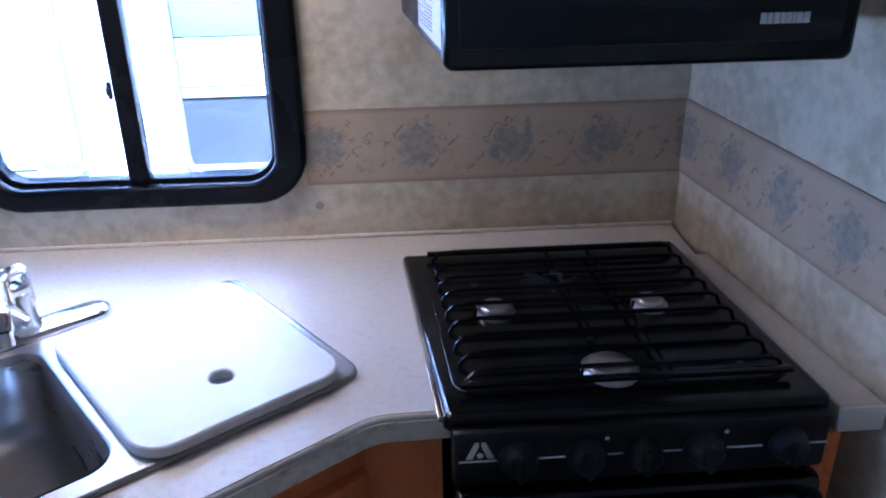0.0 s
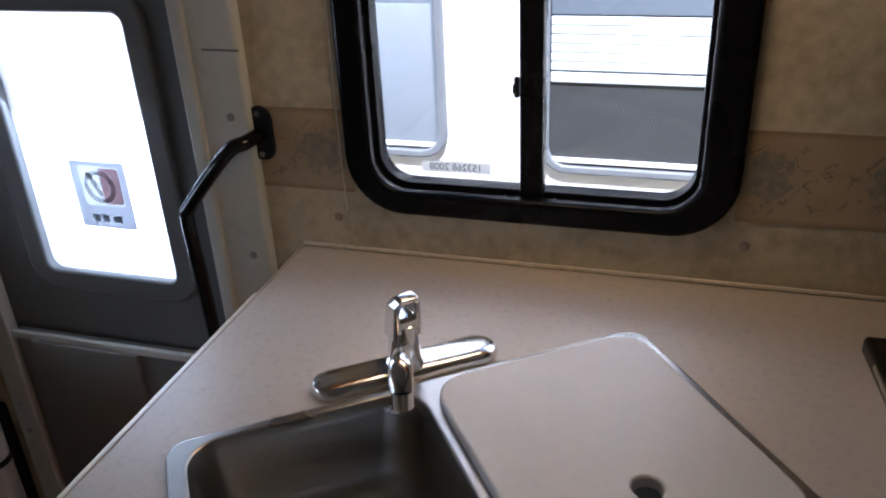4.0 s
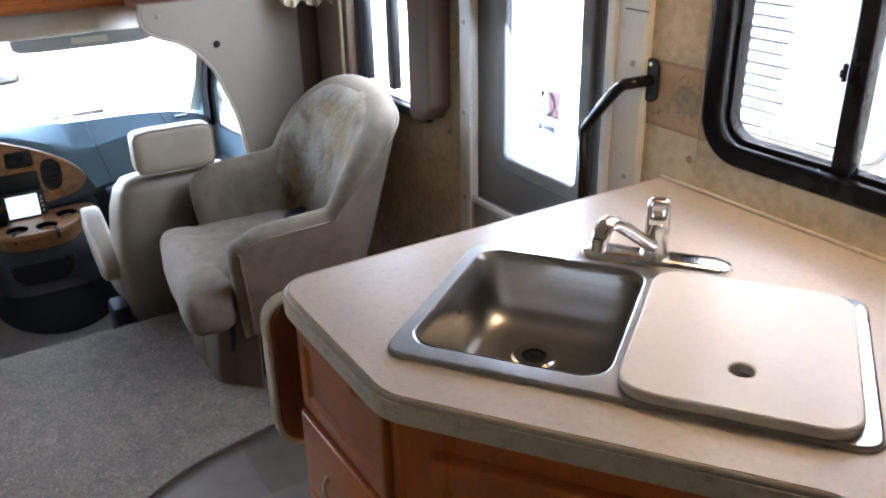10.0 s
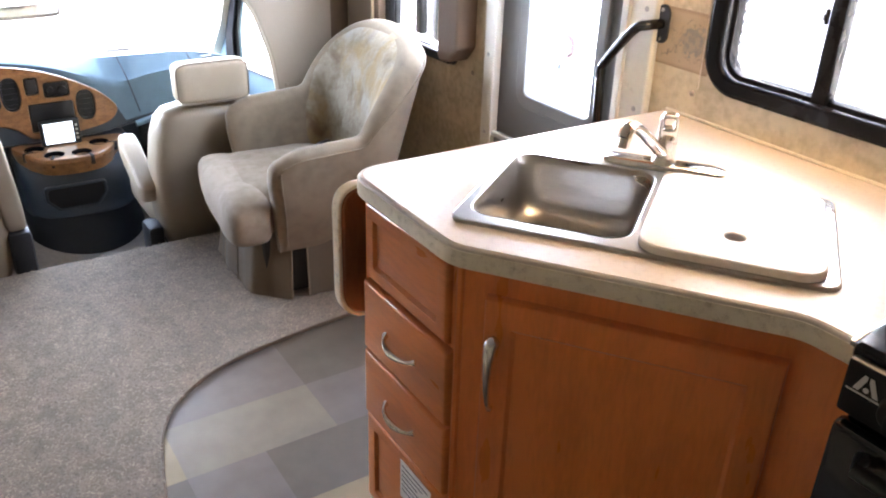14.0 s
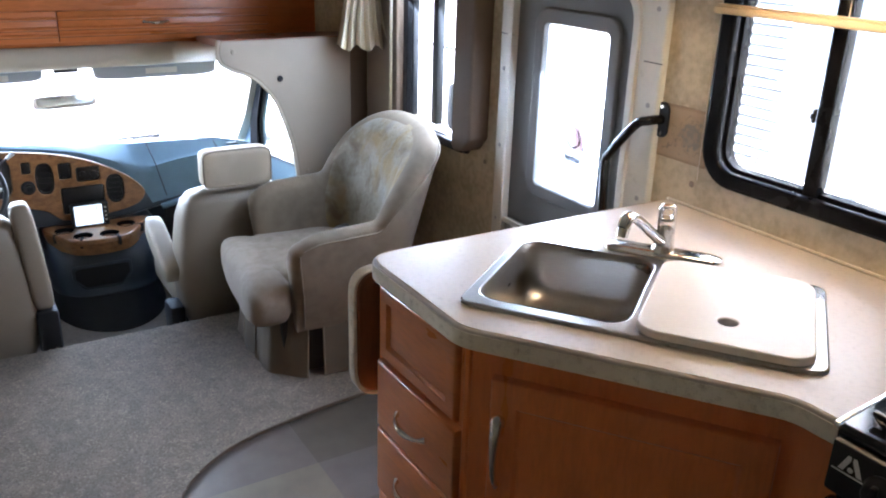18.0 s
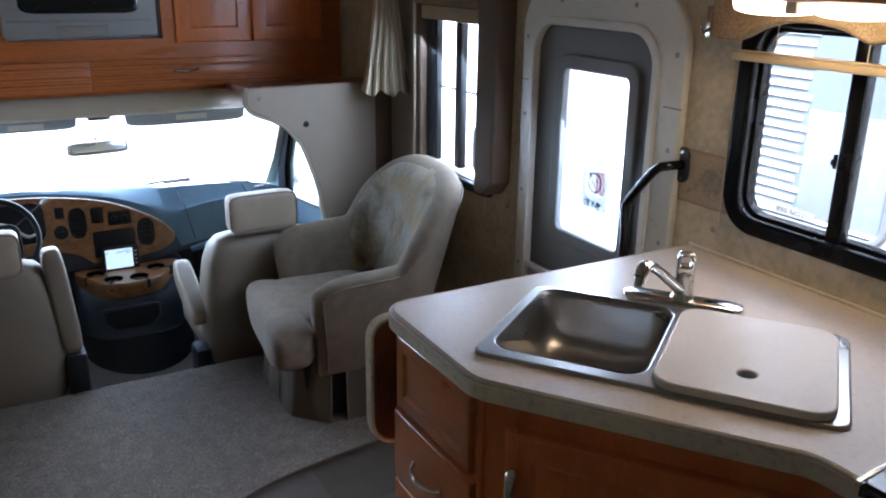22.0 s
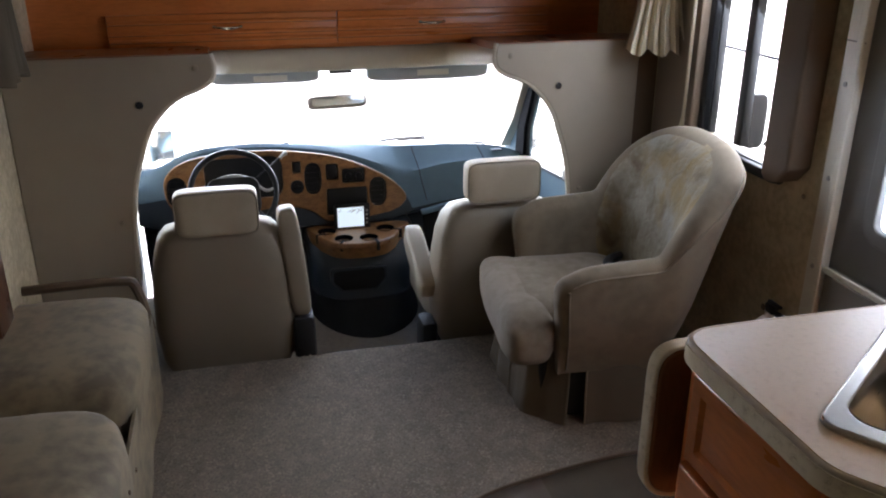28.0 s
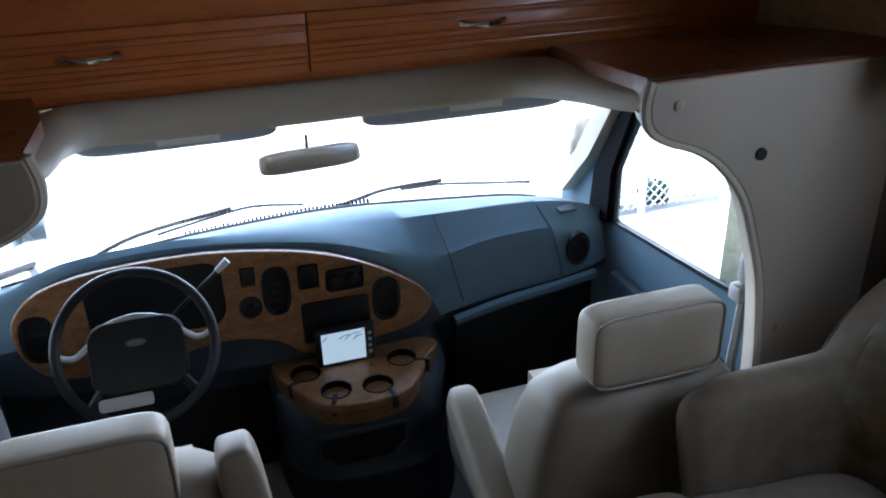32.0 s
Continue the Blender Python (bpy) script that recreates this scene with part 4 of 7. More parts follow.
part("bar", tube(spline([(-0.46, W - 0.006, 1.112), (-0.465, W - 0.05, 1.111), (-0.495, W - 0.064, 1.095), (-0.578, W - 0.066, 1.0), (-0.590, W - 0.066, 0.965), (-0.586, W - 0.064, 0.85), (-0.58, W - 0.062, 0.60), (-0.585, W - 0.05, 0.50), (-0.585, W - 0.006, 0.48)], 5), 0.0125, 10), M_ENAMEL, gh)
part("flange", plate(rr(-0.608, -0.562, 0.435, 0.528, 0.022), [], 0.022, on_y(W - 0.0), 0.003), M_BLACK, gh)

ex = thing("fire_extinguisher", "white fire extinguisher with a black strap beside the door", "fire extinguisher", at=(-1.225, 1.345, 0.16))
part("cylinder", lathe([(0, 0.165), (0.037, 0.165), (0.041, 0.172), (0.041, 0.43), (0.036, 0.452), (0.022, 0.468), (0.014, 0.472), (0.014, 0.488), (0, 0.488)], (-1.228, 1.345, 0), 20), M_LABEL, ex)
part("strap", lathe([(0.0415, 0.335), (0.0435, 0.335), (0.0435, 0.35), (0.0415, 0.35)], (-1.228, 1.345, 0), 20), M_BLACK, ex)
part("valve", join(rbox(-1.245, -1.205, 1.335, 1.36, 0.485, 0.515, 0.005), rbox(-1.24, -1.18, 1.338, 1.352, 0.515, 0.525, 0.004), rbox(-1.235, -1.18, 1.338, 1.352, 0.495, 0.504, 0.004)), M_BLACK, ex)
part("bracket", rbox(-1.265, -1.19, 1.385, W, 0.18, 0.47, 0.004), M_BLACK, ex)
part("gauge", lathe([(0, 0), (0.011, 0), (0.011, 0.008), (0, 0.009)], (-1.24, 1.336, 0.50), 10, pose(0, 0, 0, 90)), M_CHROME, ex)
part("label_patch", plate([(-0.02 + i * 0.01, 0) for i in range(5)] + [(0.02 - i * 0.01, 0.09) for i in range(5)], [], 0.001, Matrix.Translation((-1.232, 1.3035, 0.195)) @ on_y(0)), M_INK, ex)
ex.location += Vector((-0.028, 0, -0.045))
for g_ in (g, g2, g3, g4, g5):
    g_.visible_shadow = False

# ---- galley ----
SA = 36.0                                   # the sink's turn in plan
sa, ca = math.sin(radians(SA)), math.cos(radians(SA))
S0 = Vector((-0.140, 0.572))                # near left corner of the sink rim


def sk(u, v):
    """Place on the counter from the sink's own axes: u along its long side, v towards the wall."""
    return (S0.x + u * ca - v * sa, S0.y + u * sa + v * ca)


CT = fillet([(-0.415, W - 0.002), (-0.415, 0.509), (-0.029, 0.506), (0.413, 0.826), (0.510, 0.829), (0.475, 1.262), (0.986, 1.262), (0.986, W - 0.002)],
            [0, 0.075, 0.09, 0.075, 0.0, 0, 0, 0], 8)
BOWL1 = [sk(*p) for p in rr(0.027, 0.321, 0.000, 0.345, 0.045)]
BOWL2 = [sk(*p) for p in rr(0.333, 0.619, 0.000, 0.345, 0.045)]
ct = thing("countertop", "cream speckled laminate countertop with a rounded corner", "countertop", at=(0, 1.0, 0.88))
part("slab", plate(CT, [BOWL1, BOWL2], 0.038, Matrix.Translation((0, 0, 0.872)), 0.006), M_COUNTER, ct)
part("backsplash_bead", rbox(-0.41, 0.984, W - 0.005, W - 0.0005, 0.910, 0.917, 0.002), M_EDGE, ct)
part("strip", plate([(1.012, 0.80), (1.074, 0.80), (1.006, 1.262), (0.955, 1.262)], [], 0.038, Matrix.Translation((0, 0, 0.872)), 0.004), M_COUNTER, ct)
part("strip_end", rbox(1.012, 1.074, 0.795, 0.80, 0.872, 0.9095, 0.002), M_LABEL, ct)

CF = CT[:max(i for i, p in enumerate(CT) if p[1] < 0.84) + 1]
band = []
for i, p in enumerate(CF):
    a, b = Vector(CF[max(0, i - 1)]), Vector(CF[min(len(CF) - 1, i + 1)])
    d = (b - a).normalized()
    o = Vector((-d.y, d.x)) * -1 if (Vector((-d.y, d.x)) * 1).dot(Vector((0.2, 1.1)) - Vector(p)) > 0 else Vector((-d.y, d.x))
    q, r_ = Vector(p) + o * 0.0022, Vector(p) - o * 0.004
    band.append([(q.x, q.y, 0.8735), (q.x, q.y, 0.9035), (r_.x, r_.y, 0.9035), (r_.x, r_.y, 0.8735)])
part("edge_band", loft(band), M_EDGE, ct, "speckled front edge band")
part("edge_seam", tube([(q[0][0] + (q[2][0] - q[0][0]) * 1.6, q[0][1] + (q[2][1] - q[0][1]) * 1.6, 0.9098) for q in band], 0.0011, 5), M_SHADE, ct, "thin brown laminate seam")

fl = thing("drop_leaf", "cream laminate drop leaf hanging at the counter end", "drop leaf", at=(-0.45, 0.9, 0.6))
part("leaf", plate(fillet([(0.503, 0.858), (0.503, 0.555), (1.30, 0.555), (1.30, 0.858)], [0.05, 0.07, 0.07, 0.02], 8), [], 0.030, on_x(-0.462), 0.006), M_TRIMW, fl)
part("edge_band", plate(fillet([(0.495, 0.864), (0.495, 0.547), (1.308, 0.547), (1.308, 0.864)], [0.055, 0.075, 0.075, 0.02], 8), [fillet([(0.5035, 0.857), (0.5035, 0.5555), (1.2995, 0.5555), (1.2995, 0.857)], [0.05, 0.07, 0.07, 0.02], 8)], 0.028, on_x(-0.461), 0.004), M_EDGE, fl, "cream edge band")
part("hinge", tube([(-0.421, 0.56, 0.866), (-0.421, 1.28, 0.866)], 0.006, 8), M_CHROME, fl)

# base cabinet
bc = thing("base_cabinet", "stained maple corner base cabinet under the sink", "cabinet", at=(0, 0.9, 0))
BODY = [(-0.385, W - 0.004), (-0.385, 0.534), (-0.040, 0.534), (0.396, 0.848), (0.50, 0.848), (0.50, W - 0.004)]
part("body", plate(BODY, [[sk(*p) for p in rr(0.02, 0.630, -0.006, 0.352, 0.05)]], 0.79, Matrix.Translation((0, 0, 0.08))), M_OAKLIT, bc, smooth=20)
part("toe_kick", plate([(-0.36, W - 0.004), (-0.36, 0.58), (-0.06, 0.58), (0.38, 0.895), (0.49, 0.895), (0.49, W - 0.004)], [], 0.08, None), M_BROWN, bc)
part("corner_stile", tube([(-0.040, 0.536, 0.082), (-0.040, 0.536, 0.869)], 0.008, 8), M_OAKLIT, bc)
F1 = Matrix.Translation((0, 0.534, 0)) @ on_y(0)
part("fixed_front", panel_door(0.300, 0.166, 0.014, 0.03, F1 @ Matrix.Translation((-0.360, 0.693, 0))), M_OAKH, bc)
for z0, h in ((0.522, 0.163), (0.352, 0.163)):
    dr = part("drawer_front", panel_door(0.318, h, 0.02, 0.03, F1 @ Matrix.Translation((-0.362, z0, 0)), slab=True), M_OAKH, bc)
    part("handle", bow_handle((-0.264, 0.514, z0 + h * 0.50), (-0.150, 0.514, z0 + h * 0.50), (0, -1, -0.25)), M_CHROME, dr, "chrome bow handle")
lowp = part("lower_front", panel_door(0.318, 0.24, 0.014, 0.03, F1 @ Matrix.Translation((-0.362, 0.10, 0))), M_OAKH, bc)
part("label", rbox(-0.205, -0.085, 0.5155, 0.517, 0.225, 0.325, 0), M_LABEL, lowp, "white printed label")
for i in range(6):
    part("print_line", rbox(-0.198, -0.095 - 0.02 * (i % 3), 0.5147, 0.5155, 0.311 - i * 0.0125, 0.314 - i * 0.0125, 0), M_INK, lowp)
DA = math.degrees(math.atan2(0.314, 0.436))
FD = facing((-0.040, 0.534, 0), DA)
dd = part("door", panel_door(0.480, 0.695, 0.022, 0.050, FD @ Matrix.Translation((0.052, 0.125, 0))), M_OAKLIT, bc)
hx = FD @ Vector((0.072, 0.735, 0.022)), FD @ Vector((0.072, 0.60, 0.022))
out = FD.to_3x3() @ Vector((0, 0, 1))
part("handle", tube(spline([hx[0], hx[0] + out * 0.012 + Vector((0, 0, 0.004)), hx[0].lerp(hx[1], 0.25) + out * 0.024, hx[0].lerp(hx[1], 0.55) + out * 0.024, hx[0].lerp(hx[1], 0.85) + out * 0.014, hx[1]], 4),
                    [0.011, 0.0125, 0.0135, 0.0135, 0.0125, 0.0115, 0.0105, 0.0095, 0.0085, 0.0078, 0.0072, 0.0067, 0.0062, 0.0058, 0.0055, 0.0052, 0.005, 0.005, 0.0055, 0.006, 0.007], 10), M_CHROME, dd, "tapered chrome handle")
for z in (0.22, 0.73):
    part("hinge", rbox(0.50, 0.516, z, z + 0.05, 0.0, 0.012, 0.003, 2, FD), M_BROWN, dd)

# sink
sn = thing("sink", "stainless steel double sink turned across the counter corner", "sink", at=(0.0, 0.9, 0.9))
RIM = [sk(*p) for p in rr(0.008, 0.646, -0.030, 0.357, 0.030)]
part("rim", plate(RIM, [[sk(*p) for p in rr(0.032, 0.316, 0.006, 0.340, 0.042)], [sk(*p) for p in rr(0.338, 0.614, 0.006, 0.340, 0.042)]], 0.007, Matrix.Translation((0, 0, 0.9105)), 0.0045), M_STEEL, sn)


def bowl(u0, u1, v0, v1, deep):
    rings = []
    for z, ins, r in ((0.0175, 0.0, 0.042), (0.010, 0.003, 0.042), (0.0, 0.006, 0.044), (-0.05, 0.010, 0.046), (-deep + 0.03, 0.016, 0.05), (-deep + 0.012, 0.024, 0.052), (-deep + 0.003, 0.04, 0.055), (-deep, 0.06, 0.05), (-deep - 0.004, 0.11, 0.02)):
        rings.append([(*sk(*p), 0.9 + z) for p in rr(u0 + ins, u1 - ins, v0 + ins, v1 - ins, r, 7)])
    bm = loft(rings, cap=False)
    bm.faces.new([v for v in bm.verts][-len(rings[0]):])
    return bm


part("bowl", bowl(0.032, 0.316, 0.006, 0.340, 0.108), M_STEEL, sn)
part("bowl", bowl(0.338, 0.614, 0.006, 0.340, 0.108), M_STEEL, sn)
dc = (-0.135, 0.843)
dn = part("drain", lathe([(0.0, 0.004), (0.017, 0.004), (0.019, 0.003), (0.021, 0.010), (0.034, 0.012), (0.038, 0.009), (0.040, 0.0)], (*dc, 0.7865), 28), M_CHROME, sn)
part("strainer", lathe([(0, 0.0), (0.018, 0.0), (0.018, 0.004), (0.008, 0.004), (0.007, 0.010), (0, 0.011)], (*dc, 0.791), 18), M_RUBBER, dn)

ld = thing("sink_cover", "white cutting board covering one sink bowl", "cutting board", at=(*sk(0.47, 0.18), 0.92))
hole = [(0.480 + 0.0165 * math.cos(a / 16 * 6.283), 0.068 + 0.0165 * math.sin(a / 16 * 6.283)) for a in range(16)]
part("board", plate(rr(0.332, 0.624, -0.028, 0.333, 0.045, 8), [hole], 0.014, Matrix.Translation((0, 0, 0.9182)) @ Matrix(((ca, -sa, 0, S0.x), (sa, ca, 0, S0.y), (0, 0, 1, 0), (0, 0, 0, 1))), 0.004), M_LID, ld)

# tap
fa = radians(36.5)
fdir = Vector((math.cos(fa), math.sin(fa), 0))
fn = Vector((-fdir.y, fdir.x, 0))
fc = Vector((-0.113, 1.078, 0.9105))
fm = Matrix(((fdir.x, fn.x, 0, fc.x), (fdir.y, fn.y, 0, fc.y), (0, 0, 1, fc.z), (0, 0, 0, 1)))
tap = thing("tap", "chrome single-lever kitchen tap on a long base plate", "tap", at=tuple(fc))
part("base_plate", loft([[tuple(fm @ Vector((x, y, z))) for x, y in rr(-hx_, hx_, -hy_, hy_, hy_ * 0.98, 8)] for hx_, hy_, z in ((0.127, 0.029, 0.0), (0.128, 0.03, 0.005), (0.124, 0.026, 0.013), (0.112, 0.018, 0.017), (0.02, 0.014, 0.018))]), M_CHROME, tap)
part("body", lathe([(0, 0.014), (0.027, 0.014), (0.025, 0.020), (0.0225, 0.028), (0.021, 0.05), (0.020, 0.068), (0.0185, 0.076), (0.011, 0.081), (0, 0.082)], (fc.x, fc.y, fc.z), 22), M_CHROME, tap)
sd = Vector((0.33, -0.944, 0))
P0 = fc + Vector((0, 0, 0.030))
part("spout", tube(spline([P0, P0 + sd * 0.05 + Vector((0, 0, 0.030)), P0 + sd * 0.12 + Vector((0, 0, 0.076)), P0 + sd * 0.163 + Vector((0, 0, 0.099)), P0 + sd * 0.188 + Vector((0, 0, 0.102)), P0 + sd * 0.202 + Vector((0, 0, 0.086))], 5), [0.0125] * 5 + [0.0108] * 10 + [0.0112, 0.0118, 0.0122, 0.0126, 0.013, 0.0132, 0.0134, 0.0136, 0.0136, 0.0134, 0.0132], 14), M_CHROME, tap)
part("aerator", tube([tuple(P0 + sd * 0.202 + Vector((0, 0, 0.088))), tuple(P0 + sd * 0.206 + Vector((0, 0, 0.070)))], 0.0118, 14), M_CHROME, tap)
hd = Vector((0.72, -0.69, 0))               # the way the lever's hole and tip face
hu = Vector((-hd.y, hd.x, 0))
hm = Matrix(((hu.x, 0, hd.x, fc.x), (hu.y, 0, hd.y, fc.y), (0, 1, 0, fc.z), (0, 0, 0, 1)))
lev = plate(fillet([(-0.0205, 0.058), (0.0205, 0.058), (0.0195, 0.108), (0.013, 0.122), (-0.013, 0.122), (-0.0195, 0.108)], [0.002, 0.002, 0.012, 0.006, 0.006, 0.012], 5),
            [fillet([(-0.0105, 0.089), (0.0105, 0.089), (0.0095, 0.111), (-0.0095, 0.111)], 0.004, 4)], 0.032, hm @ Matrix.Translation((0, 0, -0.016)), 0.005)
for v in lev.verts:
    q = hm.inverted() @ v.co
    k = max(0.0, (q.y - 0.085) / 0.037)
    q.z = q.z * (1 - 0.55 * k ** 1.5) + (0.020 * k ** 2 if q.z > 0 else 0.014 * k)
    v.co = hm @ q
lev.normal_update()
part("lever", lev, M_CHROME, tap, smooth=50)

# cooker
ck = thing("cooker", "black three-burner gas cooker let into the counter", "cooker", at=(0.73, 1.0, 0))
part("oven_body", rbox(0.490, 0.944, 0.80, 1.262, 0.02, 0.905, 0.006), M_BLACK, ck)
top = [(0.463, 1.260), (0.460, 1.254), (0.474, 0.80), (0.48, 0.79), (0.947, 0.79), (0.953, 0.80), (0.945, 1.262), (0.940, 1.268)]
part("cooktop", plate(fillet(list(reversed(top)), 0.004, 3), [], 0.022, Matrix.Translation((0, 0, 0.9115)), 0.008), M_ENAMEL, ck)
part("side_trim", rbox(-0.005, 0.006, 0.0, 0.40, 0, 0.010, 0.002, 2, Matrix.Translation((0.472, 0.80, 0.918)) @ Matrix.Rotation(radians(1.0), 4, "Z")), M_CHROME, ck)
part("pan", plate(rr(0.492, 0.928, 0.835, 1.235, 0.03), [], 0.004, Matrix.Translation((0, 0, 0.932)), 0.002), M_GRATE, ck)
for bx, by, br in ((0.580, 1.036, 0.029), (0.811, 1.036, 0.026), (0.698, 0.868, 0.037)):
    bu = part("burner", lathe([(0, 0.002), (br * 1.02, 0.0), (br * 1.0, 0.007), (br * 0.93, 0.010), (br * 0.80, 0.0105), (0, 0.010)], (bx, by, 0.935), 24), M_BURNER, ck)
    part("burner_cap", lathe([(0, 0), (br * 0.74, 0), (br * 0.76, 0.004), (br * 0.68, 0.0065), (0, 0.0072)], (bx, by, 0.9452), 24), M_BURNER, bu)
    part("igniter", tube([(bx - br * 0.98, by - 0.004, 0.937), (bx - br * 0.98, by - 0.004, 0.948)], 0.003, 8), M_CHROME, bu)
gr = part("grate", rbox(0.500, 0.922, 0.832, 0.842, 0.952, 0.960, 0.002), M_GRATE, ck)
for i in range(9):
    y = 0.855 + i * 0.0455
    x0 = 0.505
    part("grate_bar", tube([(x0, y - 0.008, 0.937), (x0 + 0.004, y - 0.004, 0.952), (x0 + 0.016, y, 0.9615), (x0 + 0.04, y + 0.001, 0.963), (0.902, y + 0.001, 0.963), (0.914, y, 0.958), (0.919, y - 0.006, 0.937)], 0.0036, 6), M_GRATE, gr)
part("grate_bar", rbox(0.500, 0.922, 1.226, 1.234, 0.952, 0.960, 0.002), M_GRATE, gr)
for x in (0.70, 0.77):
    part("grate_bar", tube([(x, 0.835, 0.957), (x, 1.23, 0.957)], 0.003, 6), M_GRATE, gr)
cp = part("control_panel", rbox(0.482, 0.946, 0.775, 0.80, 0.835, 0.918, 0.006), M_BLACK, ck)
for i, x in enumerate((0.560, 0.642, 0.713, 0.788, 0.893)):
    kn = part("knob", lathe([(0, 0), (0.0235, 0), (0.0245, 0.004), (0.021, 0.009), (0.019, 0.02), (0.016, 0.0225), (0, 0.023)], (x, 0.775, 0.878), 20, pose(0, 0, 0, 90)), M_BLACK, ck)
    part("grip", rbox(x - 0.005, x + 0.005, 0.744, 0.756, 0.858, 0.898, 0.004), M_BLACK, kn)
for a, b in ((0.489, 0.535), (0.585, 0.62), (0.67, 0.69), (0.738, 0.762), (0.818, 0.862), (0.92, 0.944)):
    part("line_mark", rbox(a, b, 0.7742, 0.7752, 0.874, 0.8765, 0), M_LABEL, cp)
for x in (0.668, 0.815):
    part("dot_mark", lathe([(0, 0), (0.003, 0), (0.003, 0.0008), (0, 0.0008)], (x, 0.775, 0.9), 8, pose(0, 0, 0, 90)), M_LABEL, cp)
part("emblem", join(plate([(0.497, 0.879), (0.505, 0.879), (0.513, 0.8975), (0.513, 0.904), (0.508, 0.904)], [], 0.001, on_y(0.7755)), plate([(0.524, 0.879), (0.532, 0.879), (0.521, 0.904), (0.516, 0.904), (0.516, 0.8975)], [], 0.001, on_y(0.7755)), lathe([(0, 0), (0.004, 0), (0.004, 0.0008), (0, 0.0008)], (0.5145, 0.775, 0.884), 10, pose(0, 0, 0, 90))), M_LABEL, cp)
od = part("oven_door", rbox(0.486, 0.946, 0.765, 0.80, 0.36, 0.825, 0.012), M_ENAMEL, ck)
part("oven_handle", tube([(0.54, 0.765, 0.795), (0.545, 0.735, 0.795), (0.93, 0.735, 0.795), (0.935, 0.765, 0.795)], 0.011, 10), M_BLACK, od)
part("lower_door", rbox(0.486, 0.946, 0.775, 0.80, 0.04, 0.345, 0.01), M_BLACK, ck)
part("side_filler", rbox(0.948, 0.978, 0.80, 1.26, 0.0, 0.868, 0.0), M_OAKLIT, ck)
for o in ck.children_recursive:      # the cooker sits a few degrees askew in the counter
    for v in o.data.vertices:
        v.co.x += (1.262 - v.co.y) * (0.055 + 0.075 * (v.co.x - 0.46))

for o in [gr, *gr.children_recursive]:      # the grate lies low over the pan
    for v in o.data.vertices:
        v.co.z -= 0.009 if v.co.z > 0.945 else 0.004

# range hood
HY = 0.80
rh = thing("range_hood", "black range hood under the wall cabinet", "range hood", at=(0.75, 1.1, 1.36))
part("shell", loft([[(0.477, W - 0.003, 1.325), (0.508, HY + 0.02, 1.366), (0.936, HY + 0.02, 1.362), (0.990, W - 0.003, 1.325)], [(0.477, W - 0.003, 1.472), (0.508, HY + 0.03, 1.472), (0.936, HY + 0.03, 1.472), (0.990, W - 0.003, 1.472)]]), M_BLACK, rh, "black hood sides", smooth=20)
fp = part("front_panel", plate(rr(0.506, 0.938, 1.357, 1.475, 0.012), [], 0.022, on_y(HY + 0.022), 0.006), M_ENAMEL, rh)
part("inset", rbox(0.523, 0.921, HY - 0.003, HY + 0.002, 1.380, 1.465, 0.003), M_BLACK, fp)
LX, LZ = 0.831, 1.398
for a, b in ((0, 6), (7, 12), (13, 19), (20, 25), (26, 31), (32, 35), (36, 42), (43, 49)):
    part("lettering_bar", rbox(LX + a * 0.00105, LX + b * 0.00105, HY - 0.0042, HY - 0.0031, LZ, LZ + 0.011, 0), M_LABEL, fp)
for k in range(4):
    part("louvre", rbox(0.690 + 0.012 * (k % 2), 0.715 + 0.012 * (k % 2), HY - 0.0045, HY - 0.003, 1.395 + k * 0.011, 1.399 + k * 0.011, 0), M_RUBBER, fp)


def hood_side(y, out=0.0):
    """The hood's end face in plan: x at a given y."""
    return 0.477 + (W - 0.003 - y) / (W - 0.003 - HY - 0.02) * 0.031 - out


lab = part("side_label", loft([[(hood_side(y, 0.0012), y, z) for y, z in ((1.08, 1.3572), (HY + 0.024, 1.3745))] + [(hood_side(y, -0.002), y, z) for y, z in ((HY + 0.024, 1.3745), (1.08, 1.3572))], [(hood_side(y, 0.0012), y, 1.47) for y in (1.08, HY + 0.032)] + [(hood_side(y, -0.002), y, 1.47) for y in (HY + 0.032, 1.08)]]), M_LABEL, rh, "white printed safety label", smooth=0)


def side_print(ya, yb, z, high, ink):
    """One printed bar along the hood's end face, level with its sloping foot."""
    za, zb = (z + (1.10 - y) * 0.084 for y in (ya, yb))
    part("print_line", loft([[(hood_side(ya, 0.0018), ya, za + k), (hood_side(yb, 0.0018), yb, zb + k), (hood_side(yb, 0.0005), yb, zb + k), (hood_side(ya, 0.0005), ya, za + k)] for k in (0, high)]), ink, lab, smooth=0)


random.seed(21)
for i in range(14):
    z, y = 1.362 + i * 0.0043, 1.070
    while y > 0.915:
        yb = max(0.905, y - random.uniform(0.03, 0.075))
        if random.random() < 0.85:
            side_print(y, yb + 0.006, z, 0.0018, M_PRINT)
        y = yb
side_print(1.076, 1.064, 1.4245, 0.009, M_INK)
side_print(1.063, 1.021, 1.4255, 0.007, M_PRINT)
side_print(1.02, 1.01, 1.4245, 0.009, M_INK)

# wall cabinet with the lamp under it
wc = thing("wall_cabinet", "stained maple wall cabinet over the galley", "cabinet", at=(0.3, 1.3, 1.6))
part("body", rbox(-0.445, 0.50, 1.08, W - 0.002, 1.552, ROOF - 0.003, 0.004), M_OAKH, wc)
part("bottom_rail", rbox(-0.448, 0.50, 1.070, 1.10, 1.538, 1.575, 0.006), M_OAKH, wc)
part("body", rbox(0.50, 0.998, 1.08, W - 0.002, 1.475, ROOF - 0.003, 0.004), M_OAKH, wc)
